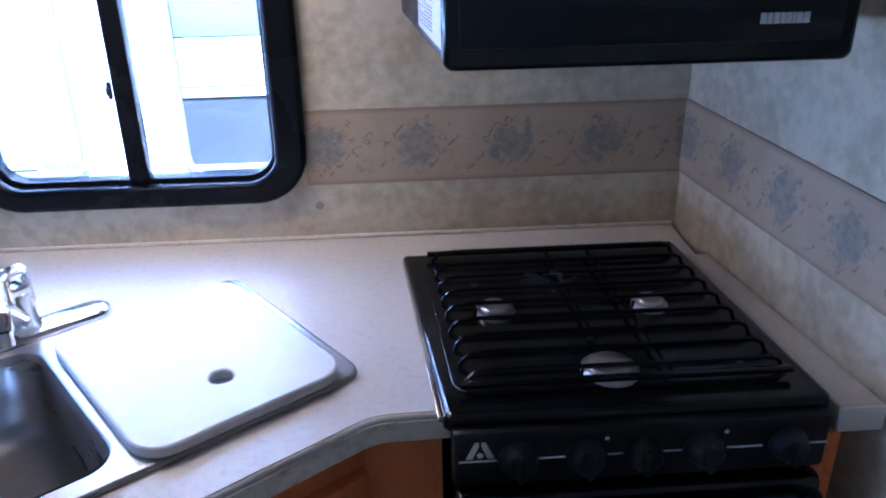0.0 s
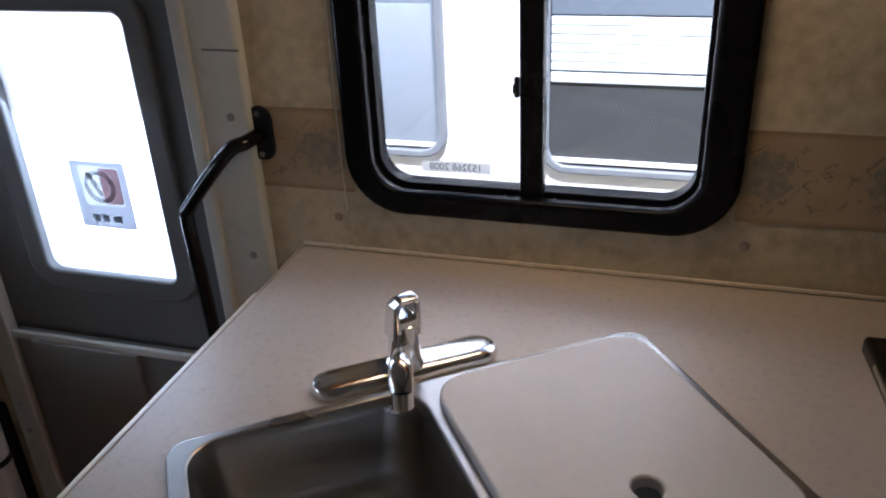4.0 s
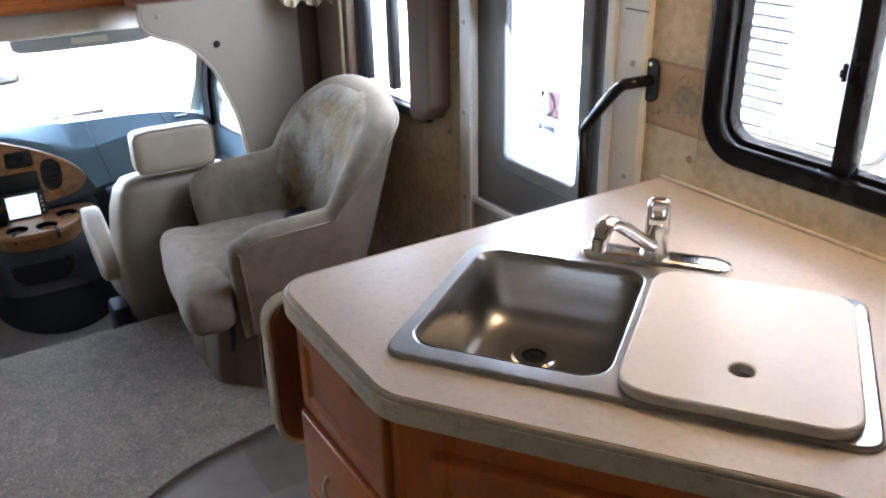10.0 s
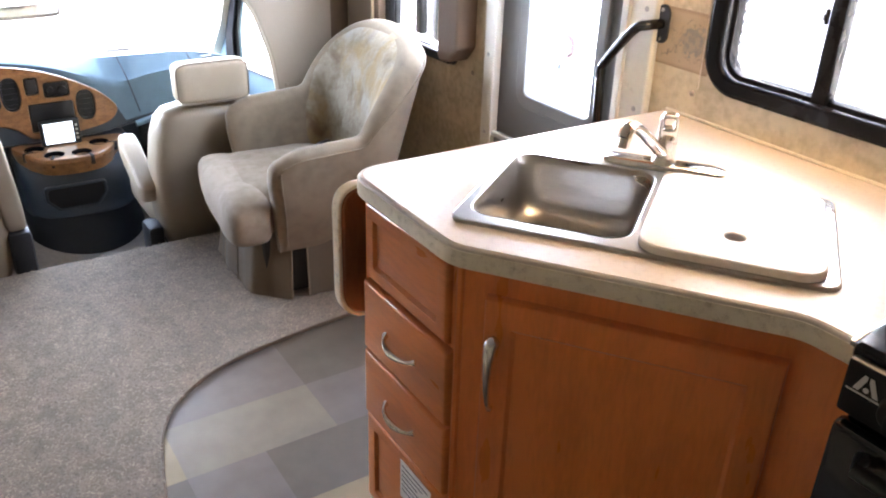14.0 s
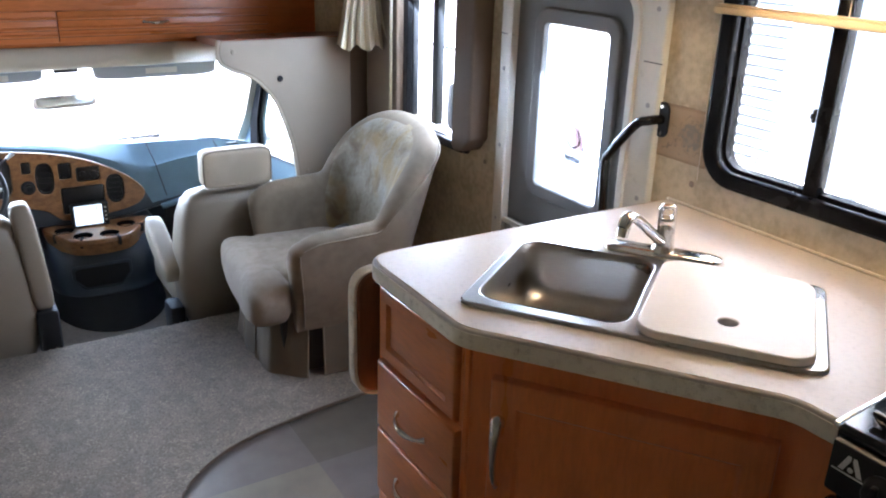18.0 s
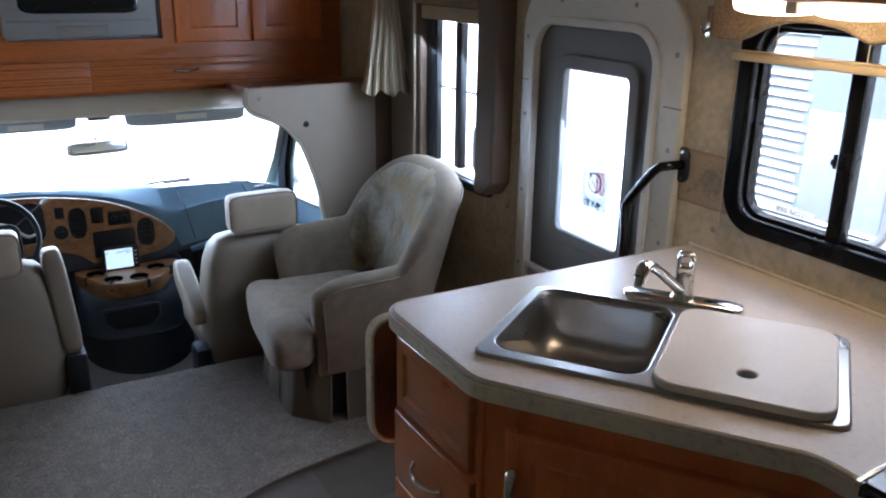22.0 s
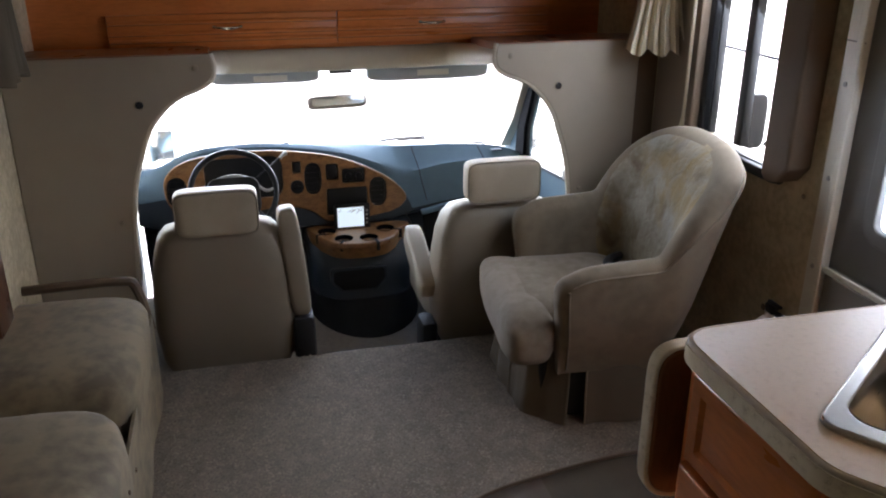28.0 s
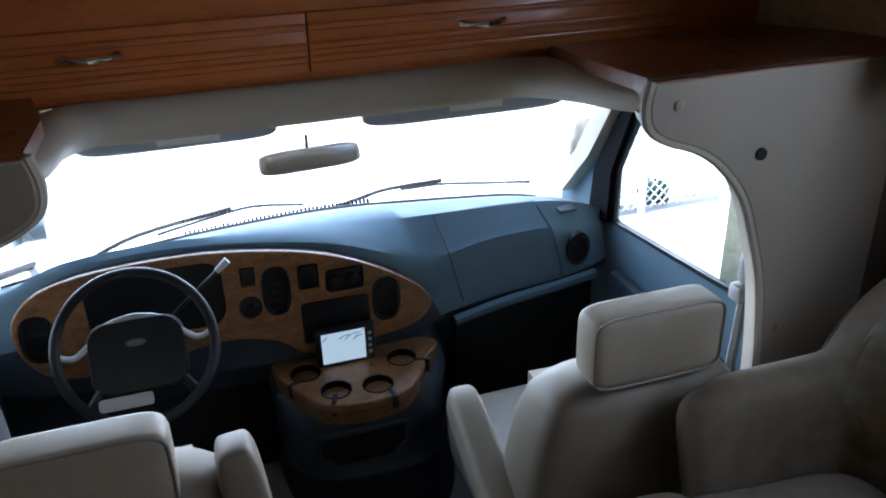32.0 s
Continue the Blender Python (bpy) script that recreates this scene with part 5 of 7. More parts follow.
for x0, w, z0 in ((-0.43, 0.45, 1.585), (0.035, 0.45, 1.585), (0.515, 0.465, 1.50)):
    part("door", panel_door(w, ROOF - z0 - 0.02, 0.02, 0.05, on_y(1.08) @ Matrix.Translation((x0, z0, 0))), M_OAKLIT, wc)
lp = thing("galley_lamp", "lit frosted galley lamp under the wall cabinet", "lamp", at=(0.06, 1.12, 1.58))
part("base", loft([[(x, y, z) for x, y in rr(-0.145 - k, 0.205 + k, 1.105 - k, 1.275 + k, 0.08, 6)] for k, z in ((0.004, 1.5515), (0.006, 1.546), (0.004, 1.538), (-0.004, 1.534))]), M_FRAME, lp, "white enamelled base plate")
for x0, x1 in ((-0.135, 0.018), (0.042, 0.195)):
    part("lens", cushion(x0, x1, 1.115, 1.265, 1.506, 1.552, 3.0, n=24, m=10), M_LAMP, lp, "glowing frosted lens")
part("switch_bridge", rbox(0.016, 0.044, 1.11, 1.27, 1.513, 1.536, 0.006), M_FRAME, lp)

# ---- armchair ----
AX, AY = -1.70, 0.985
ac = thing("armchair", "beige velour barrel armchair with a worn mottled back", "armchair", at=(AX, AY, 0))
ac.rotation_euler.z = radians(-7)
ARM = 0.44          # share of the wrap-round that is arm, at either end


def wrap(s):
    """Plan of the wrap-round at s, from one arm front (-1) to the other (1): place, way out, rise of the back."""
    a = abs(s)
    sg = 1 if s >= 0 else -1
    if a > 1 - ARM:
        k = (a - (1 - ARM)) / ARM
        return sg * 0.282, 0.085 - 0.275 * k, sg, 0.0, 0.0, k
    t = a / (1 - ARM)
    w = t * math.pi / 2
    px, py = math.sin(w) ** 0.72, math.cos(w) ** 0.72
    nx, ny = math.sin(w), math.cos(w)
    return sg * 0.282 * px, 0.085 + 0.075 * py, sg * nx, ny, (1 - t ** 2.05) ** 0.85, 0.0


def shell_point(s, f, h):
    """Point of the shell: f from its inner (0) to its outer face (1), h from its foot (0) to its top edge (1)."""
    x, y, nx, ny, rise, k = wrap(s)
    top = 0.58 + 0.285 * rise + 0.025 * (1 - k)
    front = max(0.0, (k - 0.70) / 0.30)
    top -= 0.022 * front ** 2
    z = 0.205 + (top - 0.205) * h
    thick = 0.088 + 0.03 * rise
    round_ = max(0.0, (h - 0.90) / 0.10)
    f2 = 0.5 + (f - 0.5) * (math.sqrt(max(0.02, 1 - round_ ** 2)) if h > 0.9 else 1)
    lean = max(0.0, z - 0.25)
    off = (f2 - 0.5) * thick + lean * (0.13 + 0.055 * rise) - max(0.0, 0.36 - z) * 0.30
    back_lean = lean * 0.10 * rise
    slope = max(0.0, 0.5 - z) * 0.10 * min(1.0, k * 1.5)
    return (AX + x + nx * off, AY + y + ny * off + back_lean * 1.1 + slope, z)


HS = [0.0, 0.08, 0.2, 0.35, 0.5, 0.65, 0.8, 0.9, 0.94, 0.97, 0.99, 1.0]
rings = []
for i in range(73):
    s = -1 + 2 * i / 72
    rings.append([shell_point(s, 0, h) for h in HS] + [shell_point(s, 1, h) for h in reversed(HS)])


def pinch(ring, k, dy, drop):
    cx = sum(p[0] for p in ring) / len(ring)
    return [(cx + (p[0] - cx) * k, p[1] + dy, p[2] - drop * max(0.0, (p[2] - 0.38) / 0.2)) for p in ring]


ends = ((0.40, -0.040, 0.062), (0.72, -0.036, 0.036), (0.88, -0.026, 0.018), (0.97, -0.013, 0.006))
rings = [pinch(rings[0], *e) for e in ends] + rings + [pinch(rings[-1], *e) for e in reversed(ends)]
part("back_shell", loft(rings), M_VELOUR, ac, smooth=70)
part("piping", tube([(p[0], p[1], p[2]) for p in (shell_point(-1 + 2 * i / 72, 1.03, 0.93) for i in range(73))], 0.0042, 6), M_VELOUR, ac)
for sgn in (-1, 1):
    part("piping", tube([(p[0] + sgn * 0.001, p[1] - 0.011, p[2]) for p in (shell_point(sgn, 1.0, h) for h in (0.05, 0.2, 0.4, 0.6, 0.8, 0.9))], 0.004, 6), M_VELOUR, ac)
rings = []
for i in range(81):
    s = (-1 + 2 * i / 80) * 0.60
    e = 1 - abs(s / 0.60) ** 3
    ring = []
    for h in (0.30, 0.34, 0.38, 0.42, 0.46, 0.50, 0.54, 0.58, 0.63, 0.68, 0.73, 0.78, 0.83, 0.88, 0.92, 0.955, 0.98):
        p, q = Vector(shell_point(s, 0, h)), Vector(shell_point(s, 1, h))
        d = (p - q).normalized()
        puff = -0.004 + 0.036 * e * math.sin(min(1, (h - 0.27) / 0.25) * math.pi / 2) * (1 - max(0, (h - 0.7) / 0.28) ** 2)
        puff += 0.006 * noise.noise(Vector((s * 9, h * 7, 3.1))) * e
        crease = noise.noise(Vector((s * 17 + h * 6, h * 11, 8.2)))
        puff -= 0.004 * max(0.0, 1 - abs(crease) * 6) * e * max(0.0, 1 - abs(h - 0.5) / 0.38)
        ring.append(tuple(p + d * puff))
    ring += [tuple(Vector(shell_point(s, 0.25, h))) for h in (0.94, 0.66, 0.30)]
    rings.append(ring)
part("back_pad", loft(rings), M_BACK, ac, "mottled olive and tan worn back", smooth=75)
part("seat_cushion", cushion(AX - 0.255, AX + 0.255, 0.66, 1.12, 0.24, 0.415, 5.0, 0.014, 40, 16, wob=0.008), M_WORN, ac, smooth=70)
part("seat_front_roll", cushion(-1.985, -1.365, 0.606, 0.780, 0.238, 0.410, 3.6, 0.008, 48, 18, wob=0.022, seed=4), M_WORN, ac, smooth=70)


def skirt_panel(pts, z0, z1, fold, seed):
    rings = []
    for i in range(6):
        t = i / 5
        z = z1 + (z0 - z1) * t
        ring = []
        for j, (x, y, nx, ny) in enumerate(pts):
            f = fold * t * math.sin(j * 0.9 + seed)
            ring.append((x + nx * f, y + ny * f, z))
        ring += [(x - nx * 0.008, y - ny * 0.008, z) for (x, y, nx, ny), (_, _, z) in reversed(list(zip(pts, ring)))]
        rings.append(ring)
    return loft(rings)


def line_pts(a, b, n, nrm):
    return [(a[0] + (b[0] - a[0]) * i / n, a[1] + (b[1] - a[1]) * i / n, *nrm) for i in range(n + 1)]


def chair_foot(x, y):
    """From the floor plan of the coach to the chair's own axes, before it is turned."""
    c, n_ = math.cos(radians(7)), math.sin(radians(7))
    return AX + (x - AX) * c - (y - AY) * n_, AY + (x - AX) * n_ + (y - AY) * c


def skirt(stops, z1, flare, fold, seed, edges=True):
    """A hanging skirt panel along stops of the floor plan, flared at its foot, with piped ends."""
    P = [Vector(chair_foot(*q)) for q in stops]
    line = []
    for a, b in zip(P, P[1:]):
        k = max(2, int((b - a).length / 0.014))
        line += [a.lerp(b, t / k) for t in range(k)]
    line.append(P[-1])
    pts = []
    for q, v in enumerate(line):
        d = (line[min(q + 1, len(line) - 1)] - line[max(q - 1, 0)]).normalized()
        pts.append((v.x, v.y, d.y, -d.x))
    rings = []
    for r in range(9):
        t = r / 8
        z = z1 + (0.018 - z1) * t
        ring, back = [], []
        for q, (x, y, nx, ny) in enumerate(pts):
            o = flare * (t ** 1.6 - 1) + fold * (0.3 + 0.7 * t) * noise.noise(Vector((q * 0.16, t * 1.3, seed)))
            ring.append((x + nx * o, y + ny * o, z + 0.006 * noise.noise(Vector((q * 0.1, 3.0, seed))) * t))
            back.append((x + nx * (o - 0.008), y + ny * (o - 0.008), z))
        rings.append(ring + back[::-1])
    sp = part("skirt_panel", loft(rings), M_SKIRTSHADE, ac, smooth=60)
    if edges:
        for q in (0, len(pts) - 1):
            part("piping", tube([r[q] for r in rings], 0.0036, 6), M_VELOUR, sp)


skirt([(-1.985, 0.80), (-1.975, 0.735), (-1.925, 0.688), (-1.80, 0.682)], 0.30, 0.020, 0.014, 1.0)
skirt([(-1.822, 0.674), (-1.74, 0.668), (-1.648, 0.670)], 0.30, 0.020, 0.012, 4.0)
skirt([(-1.668, 0.662), (-1.60, 0.660), (-1.545, 0.674), (-1.475, 0.722), (-1.432, 0.782)], 0.30, 0.024, 0.016, 7.0)
skirt([(-1.424, 0.846), (-1.408, 0.93), (-1.40, 1.02), (-1.42, 1.16)], 0.24, 0.012, 0.010, 9.0)
skirt([(-1.99, 1.16), (-1.995, 1.0), (-1.99, 0.83)], 0.27, 0.012, 0.010, 12.0, False)
part("pedestal", rbox(AX - 0.23, AX + 0.238, 0.74, 1.12, 0.012, 0.27, 0.02), M_RUBBER, ac)
part("lap_belt", join(tube(spline([(AX - 0.12, 1.10, 0.43), (AX - 0.03, 1.03, 0.45), (AX + 0.06, 1.01, 0.45), (AX + 0.14, 1.03, 0.44), (AX + 0.2, 1.08, 0.43)], 4), 0.017, 8), tube(spline([(AX - 0.02, 1.08, 0.43), (AX + 0.05, 1.0, 0.455), (AX + 0.10, 0.95, 0.44)], 4), 0.014, 8)), M_BLACK, ac, "black lap belt webbing")
part("buckle", rbox(AX + 0.045, AX + 0.125, 0.93, 1.0, 0.428, 0.468, 0.01), M_BLACK, ac, "black belt buckle")

# ---- sofa ----
sf = thing("sofa", "tan velour sofa with two seat cushions in the slide-out", "sofa", at=(-0.9, -1.0, 0))
part("base", rbox(-1.985, 0.60, -1.36, -0.505, 0.014, 0.26, 0.02), M_SKIRTSHADE, sf)
part("seat_cushion", cushion(-1.955, -1.29, -1.28, -0.480, 0.20, 0.425, 6.0, 0.014, 44, 16, wob=0.010, seed=2), M_VELOUR2, sf, smooth=70)
part("seat_cushion", cushion(-1.29, -0.30, -1.28, -0.480, 0.20, 0.422, 6.0, 0.016, 44, 16, wob=0.010, seed=5), M_VELOUR2, sf, smooth=70)
part("seat_cushion", cushion(-0.30, 0.58, -1.28, -0.480, 0.20, 0.422, 6.0, 0.016, 44, 16, wob=0.010, seed=8), M_VELOUR2, sf, smooth=70)
for x0, x1, s_ in ((-1.64, -0.95, 3), (-0.95, -0.2, 6), (-0.2, 0.58, 9)):
    part("back_cushion", cushion(x0, x1, -1.43, -1.16, 0.36, 0.84, 4.0, 0, 40, 14, wob=0.012, seed=s_, M=Matrix.Translation((0, -1.3, 0.4)) @ Matrix.Rotation(radians(10), 4, "X") @ Matrix.Translation((0, 1.3, -0.4))), M_VELOUR2, sf, smooth=70)
part("front_skirt", skirt_panel(line_pts((-1.97, -0.490), (0.58, -0.490), 40, (0, 1)), 0.016, 0.31, 0.006, 0), M_VELOUR2, sf)
part("end_trim", tube(spline([(-1.99, -0.50, 0.25), (-1.99, -0.53, 0.405), (-1.985, -0.58, 0.435), (-1.98, -0.80, 0.435), (-1.97, -1.30, 0.42)], 5), 0.016, 8), M_BROWN, sf)
for x, z in ((-1.16, 0.27), (-1.03, 0.30)):
    part("button", lathe([(0, 0), (0.006, 0), (0.005, 0.004), (0, 0.005)], (x, -0.478, z), 8, pose(0, 0, 0, -90)), M_BROWN, sf)

# ---- cab bulkhead ----
half = [(0.822, -0.24), (0.82, 0.2), (0.812, 0.45), (0.80, 0.58), (0.783, 0.69), (0.748, 0.80), (0.713, 0.885), (0.655, 0.955), (0.60, 0.993), (0.535, 1.018), (0.497, 1.045), (0.487, 1.085), (0.495, 1.128)]
arch = spline(half, 4)
right = [(W - 0.08, -0.24)] + [(W - 0.08, 1.128)] + [(YM + y, z) for y, z in reversed(arch)]
left = [(YM - y, z) for y, z in arch] + [(-0.868, 1.128), (-0.868, -0.24)]
for pts, nm in ((right, "wall_bulkhead_curb"), (left, "wall_bulkhead_street")):
    solid(nm, plate(pts, [], 0.03, on_x(XC - 0.03), 0.006), M_PANEL, "beige moulded bulkhead panel beside the cab arch", "wall", kind="structure", smooth=50)
solid("wall_bulkhead_return", rbox(XC - 0.02, XC - 0.005, W - 0.08, W, -0.24, 1.128, 0), M_SURR, "brown recessed strip beside the bulkhead", "wall", kind="structure")
for sgn in (1, -1):
    solid("arch_welt", tube([(XC - 0.012, YM + sgn * y, z) for y, z in arch], 0.011, 8), M_HEAD, "cream rubber welt round the cab arch", "trim", kind="structure")
    solid("arch_jamb", loft([[(XC - 0.03, YM + sgn * y, z), (XC - 0.03, YM + sgn * (y + 0.012), z), (XC - 0.075, YM + sgn * (y + 0.028), z - 0.004), (XC - 0.075, YM + sgn * (y + 0.014), z - 0.004)] for y, z in arch[:-6]]), M_HEAD,
          "cream moulded lining behind the cab arch", "trim", kind="structure")
    for y, z, r_ in ((1.003, 0.969, 0.011), (0.815, 1.083, 0.009), (1.11, 0.567, 0.008)):
        yy = y if sgn > 0 else 2 * YM - y
        dk = r_ > 0.01
        solid("panel_plug", lathe([(0, 0), (r_ * 1.15, 0), (r_ * 1.1, 0.003), (r_ * 0.8, 0.004), (0, 0.002 if dk else 0.005)], (XC, yy, z), 14, pose(0, 0, 0, 0, 90)), M_RUBBER if dk else M_PANEL,
              "dark round hole plug in the panel" if dk else "beige screw cap in the panel", "plug", "bulkhead plugs")

# platform over the cab, cut out in the middle, with its padded edge
XF = -2.74
for sgn in (1, -1):
    y0, y1 = YM + sgn * 0.50, (W - 0.001 if sgn > 0 else -0.868)
    rings = []
    for x, z in ((XC - 0.002, 1.129), (XC - 0.25, 1.115), (XF - 0.02, 1.078)):
        inn = y0 + (0.06 * sgn if x < XC - 0.4 else 0)
        rings.append([(x, inn, z), (x, y1, z), (x, y1, z - 0.028), (x, inn, z - 0.028)])
    solid("platform", loft(rings), M_PLAT, "stained wooden bunk platform over the cab", "platform", kind="structure", smooth=20)
pad = []
for y, dx in [(YM - 0.62, 0.56), (YM - 0.535, 0.555), (YM - 0.512, 0.40), (YM - 0.505, 0.20), (YM - 0.47, 0.06), (YM - 0.38, 0.012), (YM, 0.0), (YM + 0.38, 0.012), (YM + 0.47, 0.06), (YM + 0.505, 0.20), (YM + 0.512, 0.40), (YM + 0.535, 0.555), (YM + 0.62, 0.56)]:
    pad.append((XF + 0.02 + dx * 0.93, y))
pad = [(p[0], p[1]) for p in spline(pad[1:-1], 5)]
rings = []
for i, (x, y) in enumerate(pad):
    q, p_ = Vector(pad[min(i + 1, len(pad) - 1)]), Vector(pad[max(i - 1, 0)])
    d = (q - p_).normalized()
    nrm = Vector((d.y, -d.x))
    k = min(1.0, max(0.0, (x - XF) / 0.5))
    zt = 1.058 + 0.055 * k
    hgt = 0.095 - 0.03 * k
    ring, wide = [], 0.032 * max(0.0, min(1.0, (abs(y - YM) - 0.36) / 0.1))
    for a in range(12):
        t = a / 12 * 6.283
        off = (0.032 + wide * 0.9) * math.cos(t) - wide
        ring.append((x + nrm.x * off, y + nrm.y * off, zt - hgt / 2 + hgt / 2 * math.sin(t)))
    rings.append(ring)
solid("platform_bolster", loft(rings), M_HEAD, "cream padded bolster along the platform cut-out", "bolster", kind="structure", smooth=70)

# over-cab cabinet with the television
oc = thing("overcab_cabinet", "stained maple cabinet wall over the cab with drop-down fronts", "cabinet", at=(XF, YM, 1.1))
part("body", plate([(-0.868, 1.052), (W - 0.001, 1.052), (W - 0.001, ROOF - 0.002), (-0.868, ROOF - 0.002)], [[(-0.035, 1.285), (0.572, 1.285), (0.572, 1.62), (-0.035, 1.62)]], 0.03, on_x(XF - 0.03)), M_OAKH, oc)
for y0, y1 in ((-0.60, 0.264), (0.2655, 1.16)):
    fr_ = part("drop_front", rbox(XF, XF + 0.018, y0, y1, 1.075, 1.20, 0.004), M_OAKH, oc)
    for z in (1.105, 1.132, 1.172):
        part("bead", tube([(XF + 0.018, y0 + 0.003, z), (XF + 0.018, y1 - 0.003, z)], 0.0065, 8), M_OAKH, fr_)
        # Dark strip paints the shade below each bead; no groove is cut.
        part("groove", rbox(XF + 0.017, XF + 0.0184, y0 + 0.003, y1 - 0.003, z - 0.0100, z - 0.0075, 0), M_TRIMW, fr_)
    yc = -0.160 if y0 < 0 else 0.655
    part("handle", bow_handle((XF + 0.018, yc - 0.05, 1.15), (XF + 0.018, yc + 0.05, 1.15), (1, 0, -0.1), 0.005), M_CHROME, fr_, "chrome bow handle")
for y0, w in ((-0.80, 0.335), (-0.455, 0.335), (0.625, 0.335), (0.965, 0.335)):
    part("door", panel_door(w, 0.46, 0.02, 0.06, on_x(XF) @ Matrix.Translation((y0, 1.265, 0))), M_OAKLIT, oc)
tv = thing("television", "silver tube television built in over the cab", "television", at=(XF, 0.27, 1.4))
part("case", rbox(XF - 0.28, XF + 0.03, -0.03, 0.567, 1.29, 1.615, 0.015), M_TV, tv)
part("screen", cushion(XF + 0.012, XF + 0.036, 0.035, 0.50, 1.385, 1.60, 8, n=28, m=10), M_SCREEN, tv)
part("front_flap", rbox(XF + 0.03, XF + 0.036, 0.175, 0.365, 1.302, 1.338, 0.003), M_WHITE, tv)
part("speaker_strip", rbox(XF + 0.03, XF + 0.034, -0.01, 0.545, 1.345, 1.36, 0.002), M_TV, tv)

tv.location += Vector((0, -0.016, 0.007))

# ---- cab ----
solid("cab_floor", rbox(-3.35, -2.10, -0.75, 1.32, -0.27, -0.235, 0), M_CABCARPET, "tan carpeted cab floor", "floor", kind="structure")
DS = []     # dash sections: y, crest height, front height, front x, lip height
for y, zc, zf, xf, zl in ((-0.62, 0.50, 0.45, -3.04, 0.27), (-0.50, 0.54, 0.515, -3.01, 0.25), (-0.35, 0.575, 0.58, -2.995, 0.24), (-0.10, 0.585, 0.598, -2.99, 0.23), (0.12, 0.575, 0.578, -2.99, 0.22), (0.32, 0.555, 0.538, -2.995, 0.22),
                          (0.50, 0.535, 0.47, -3.0, 0.22), (0.62, 0.53, 0.43, -3.02, 0.235), (0.80, 0.525, 0.455, -3.03, 0.26), (1.0, 0.515, 0.46, -3.03, 0.28), (1.12, 0.49, 0.43, -3.05, 0.29), (1.19, 0.46, 0.41, -3.07, 0.30)):
    zr = float(np.interp(y, (-0.62, -0.35, -0.1, 0.12, 0.32, 0.5, 0.8, 1.0, 1.12, 1.19), (0.36, 0.405, 0.436, 0.452, 0.46, 0.456, 0.433, 0.414, 0.39, 0.36)))
    ring = [(-3.42, y, zr), (-3.36, y, zr + 0.018), (-3.22, y, min(zc, zr + 0.075)), (-3.10, y, min(zc + 0.004, zr + 0.127)), (xf - 0.028, y, zf + 0.012), (xf - 0.006, y, zf), (xf + 0.0, y, zf - 0.03), (xf + 0.012, y, (zf + zl) / 2), (xf + 0.03, y, zl + 0.02), (xf + 0.028, y, zl), (xf - 0.01, y, zl - 0.02), (xf - 0.10, y, zl - 0.05), (xf - 0.13, y, -0.1), (xf - 0.13, y, -0.24), (-3.42, y, -0.24)]
    DS.append(ring)
cols = [spline(c, 4) for c in zip(*DS)]
ds = thing("dashboard", "blue-grey moulded dashboard with burl wood trim", "dashboard", at=(-3.1, YM, 0))
rows_ = list(map(list, zip(*cols)))
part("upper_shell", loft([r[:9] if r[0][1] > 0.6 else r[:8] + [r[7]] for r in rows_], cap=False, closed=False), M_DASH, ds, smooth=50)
# The dash below the bezel takes a darker colour in place of shade.
part("lower_shell", loft([[r[8] if r[0][1] > 0.6 else r[7]] + r[8:] + [r[0]] for r in rows_], cap=False, closed=False), M_DASHLOW, ds, "lower dash, darkened for shade", smooth=50)
for r in (rows_[0], rows_[-1]):
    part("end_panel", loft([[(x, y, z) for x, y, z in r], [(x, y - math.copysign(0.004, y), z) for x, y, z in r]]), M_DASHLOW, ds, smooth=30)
BZ = spline([(-0.505, 0.43), (-0.49, 0.49), (-0.42, 0.545), (-0.28, 0.575), (-0.05, 0.582), (0.14, 0.563), (0.30, 0.53), (0.43, 0.48), (0.545, 0.415), (0.612, 0.355), (0.628, 0.315), (0.60, 0.275), (0.54, 0.252), (0.43, 0.235), (0.30, 0.225), (0.225, 0.235), (0.16, 0.285), (0.02, 0.315), (-0.2, 0.29), (-0.40, 0.29), (-0.485, 0.35)], 4, True)
BZ = [tuple(p[:2]) for p in BZ]


def oval(cy, cz, a, b, n=20, p=2.6):
    return [(cy + a * math.copysign(abs(math.cos(t / n * 6.283)) ** (2 / p), math.cos(t / n * 6.283)), cz + b * math.copysign(abs(math.sin(t / n * 6.283)) ** (2 / p), math.sin(t / n * 6.283))) for t in range(n)]


vents = [(-0.447, 0.415, 0.046, 0.068), (0.176, 0.438, 0.041, 0.074), (0.488, 0.356, 0.043, 0.070)]
holes = [oval(*v) for v in vents] + [rr(0.238, 0.297, 0.425, 0.503, 0.012), rr(0.315, 0.425, 0.405, 0.475, 0.014), rr(-0.32, 0.035, 0.365, 0.555, 0.05), rr(0.082, 0.122, 0.468, 0.522, 0.006), rr(0.238, 0.435, 0.255, 0.385, 0.012)]
BX = -2.965
bz = part("wood_bezel", plate(BZ, holes, 0.012, on_x(BX), 0.004), M_BEZEL, ds, "glossy burl wood dash bezel")
part("bezel_back", plate([(YM + (y - YM) * 0.985, 0.41 + (z - 0.41) * 0.97) for y, z in BZ], [], 0.03, on_x(BX - 0.034)), M_BLACK, ds)
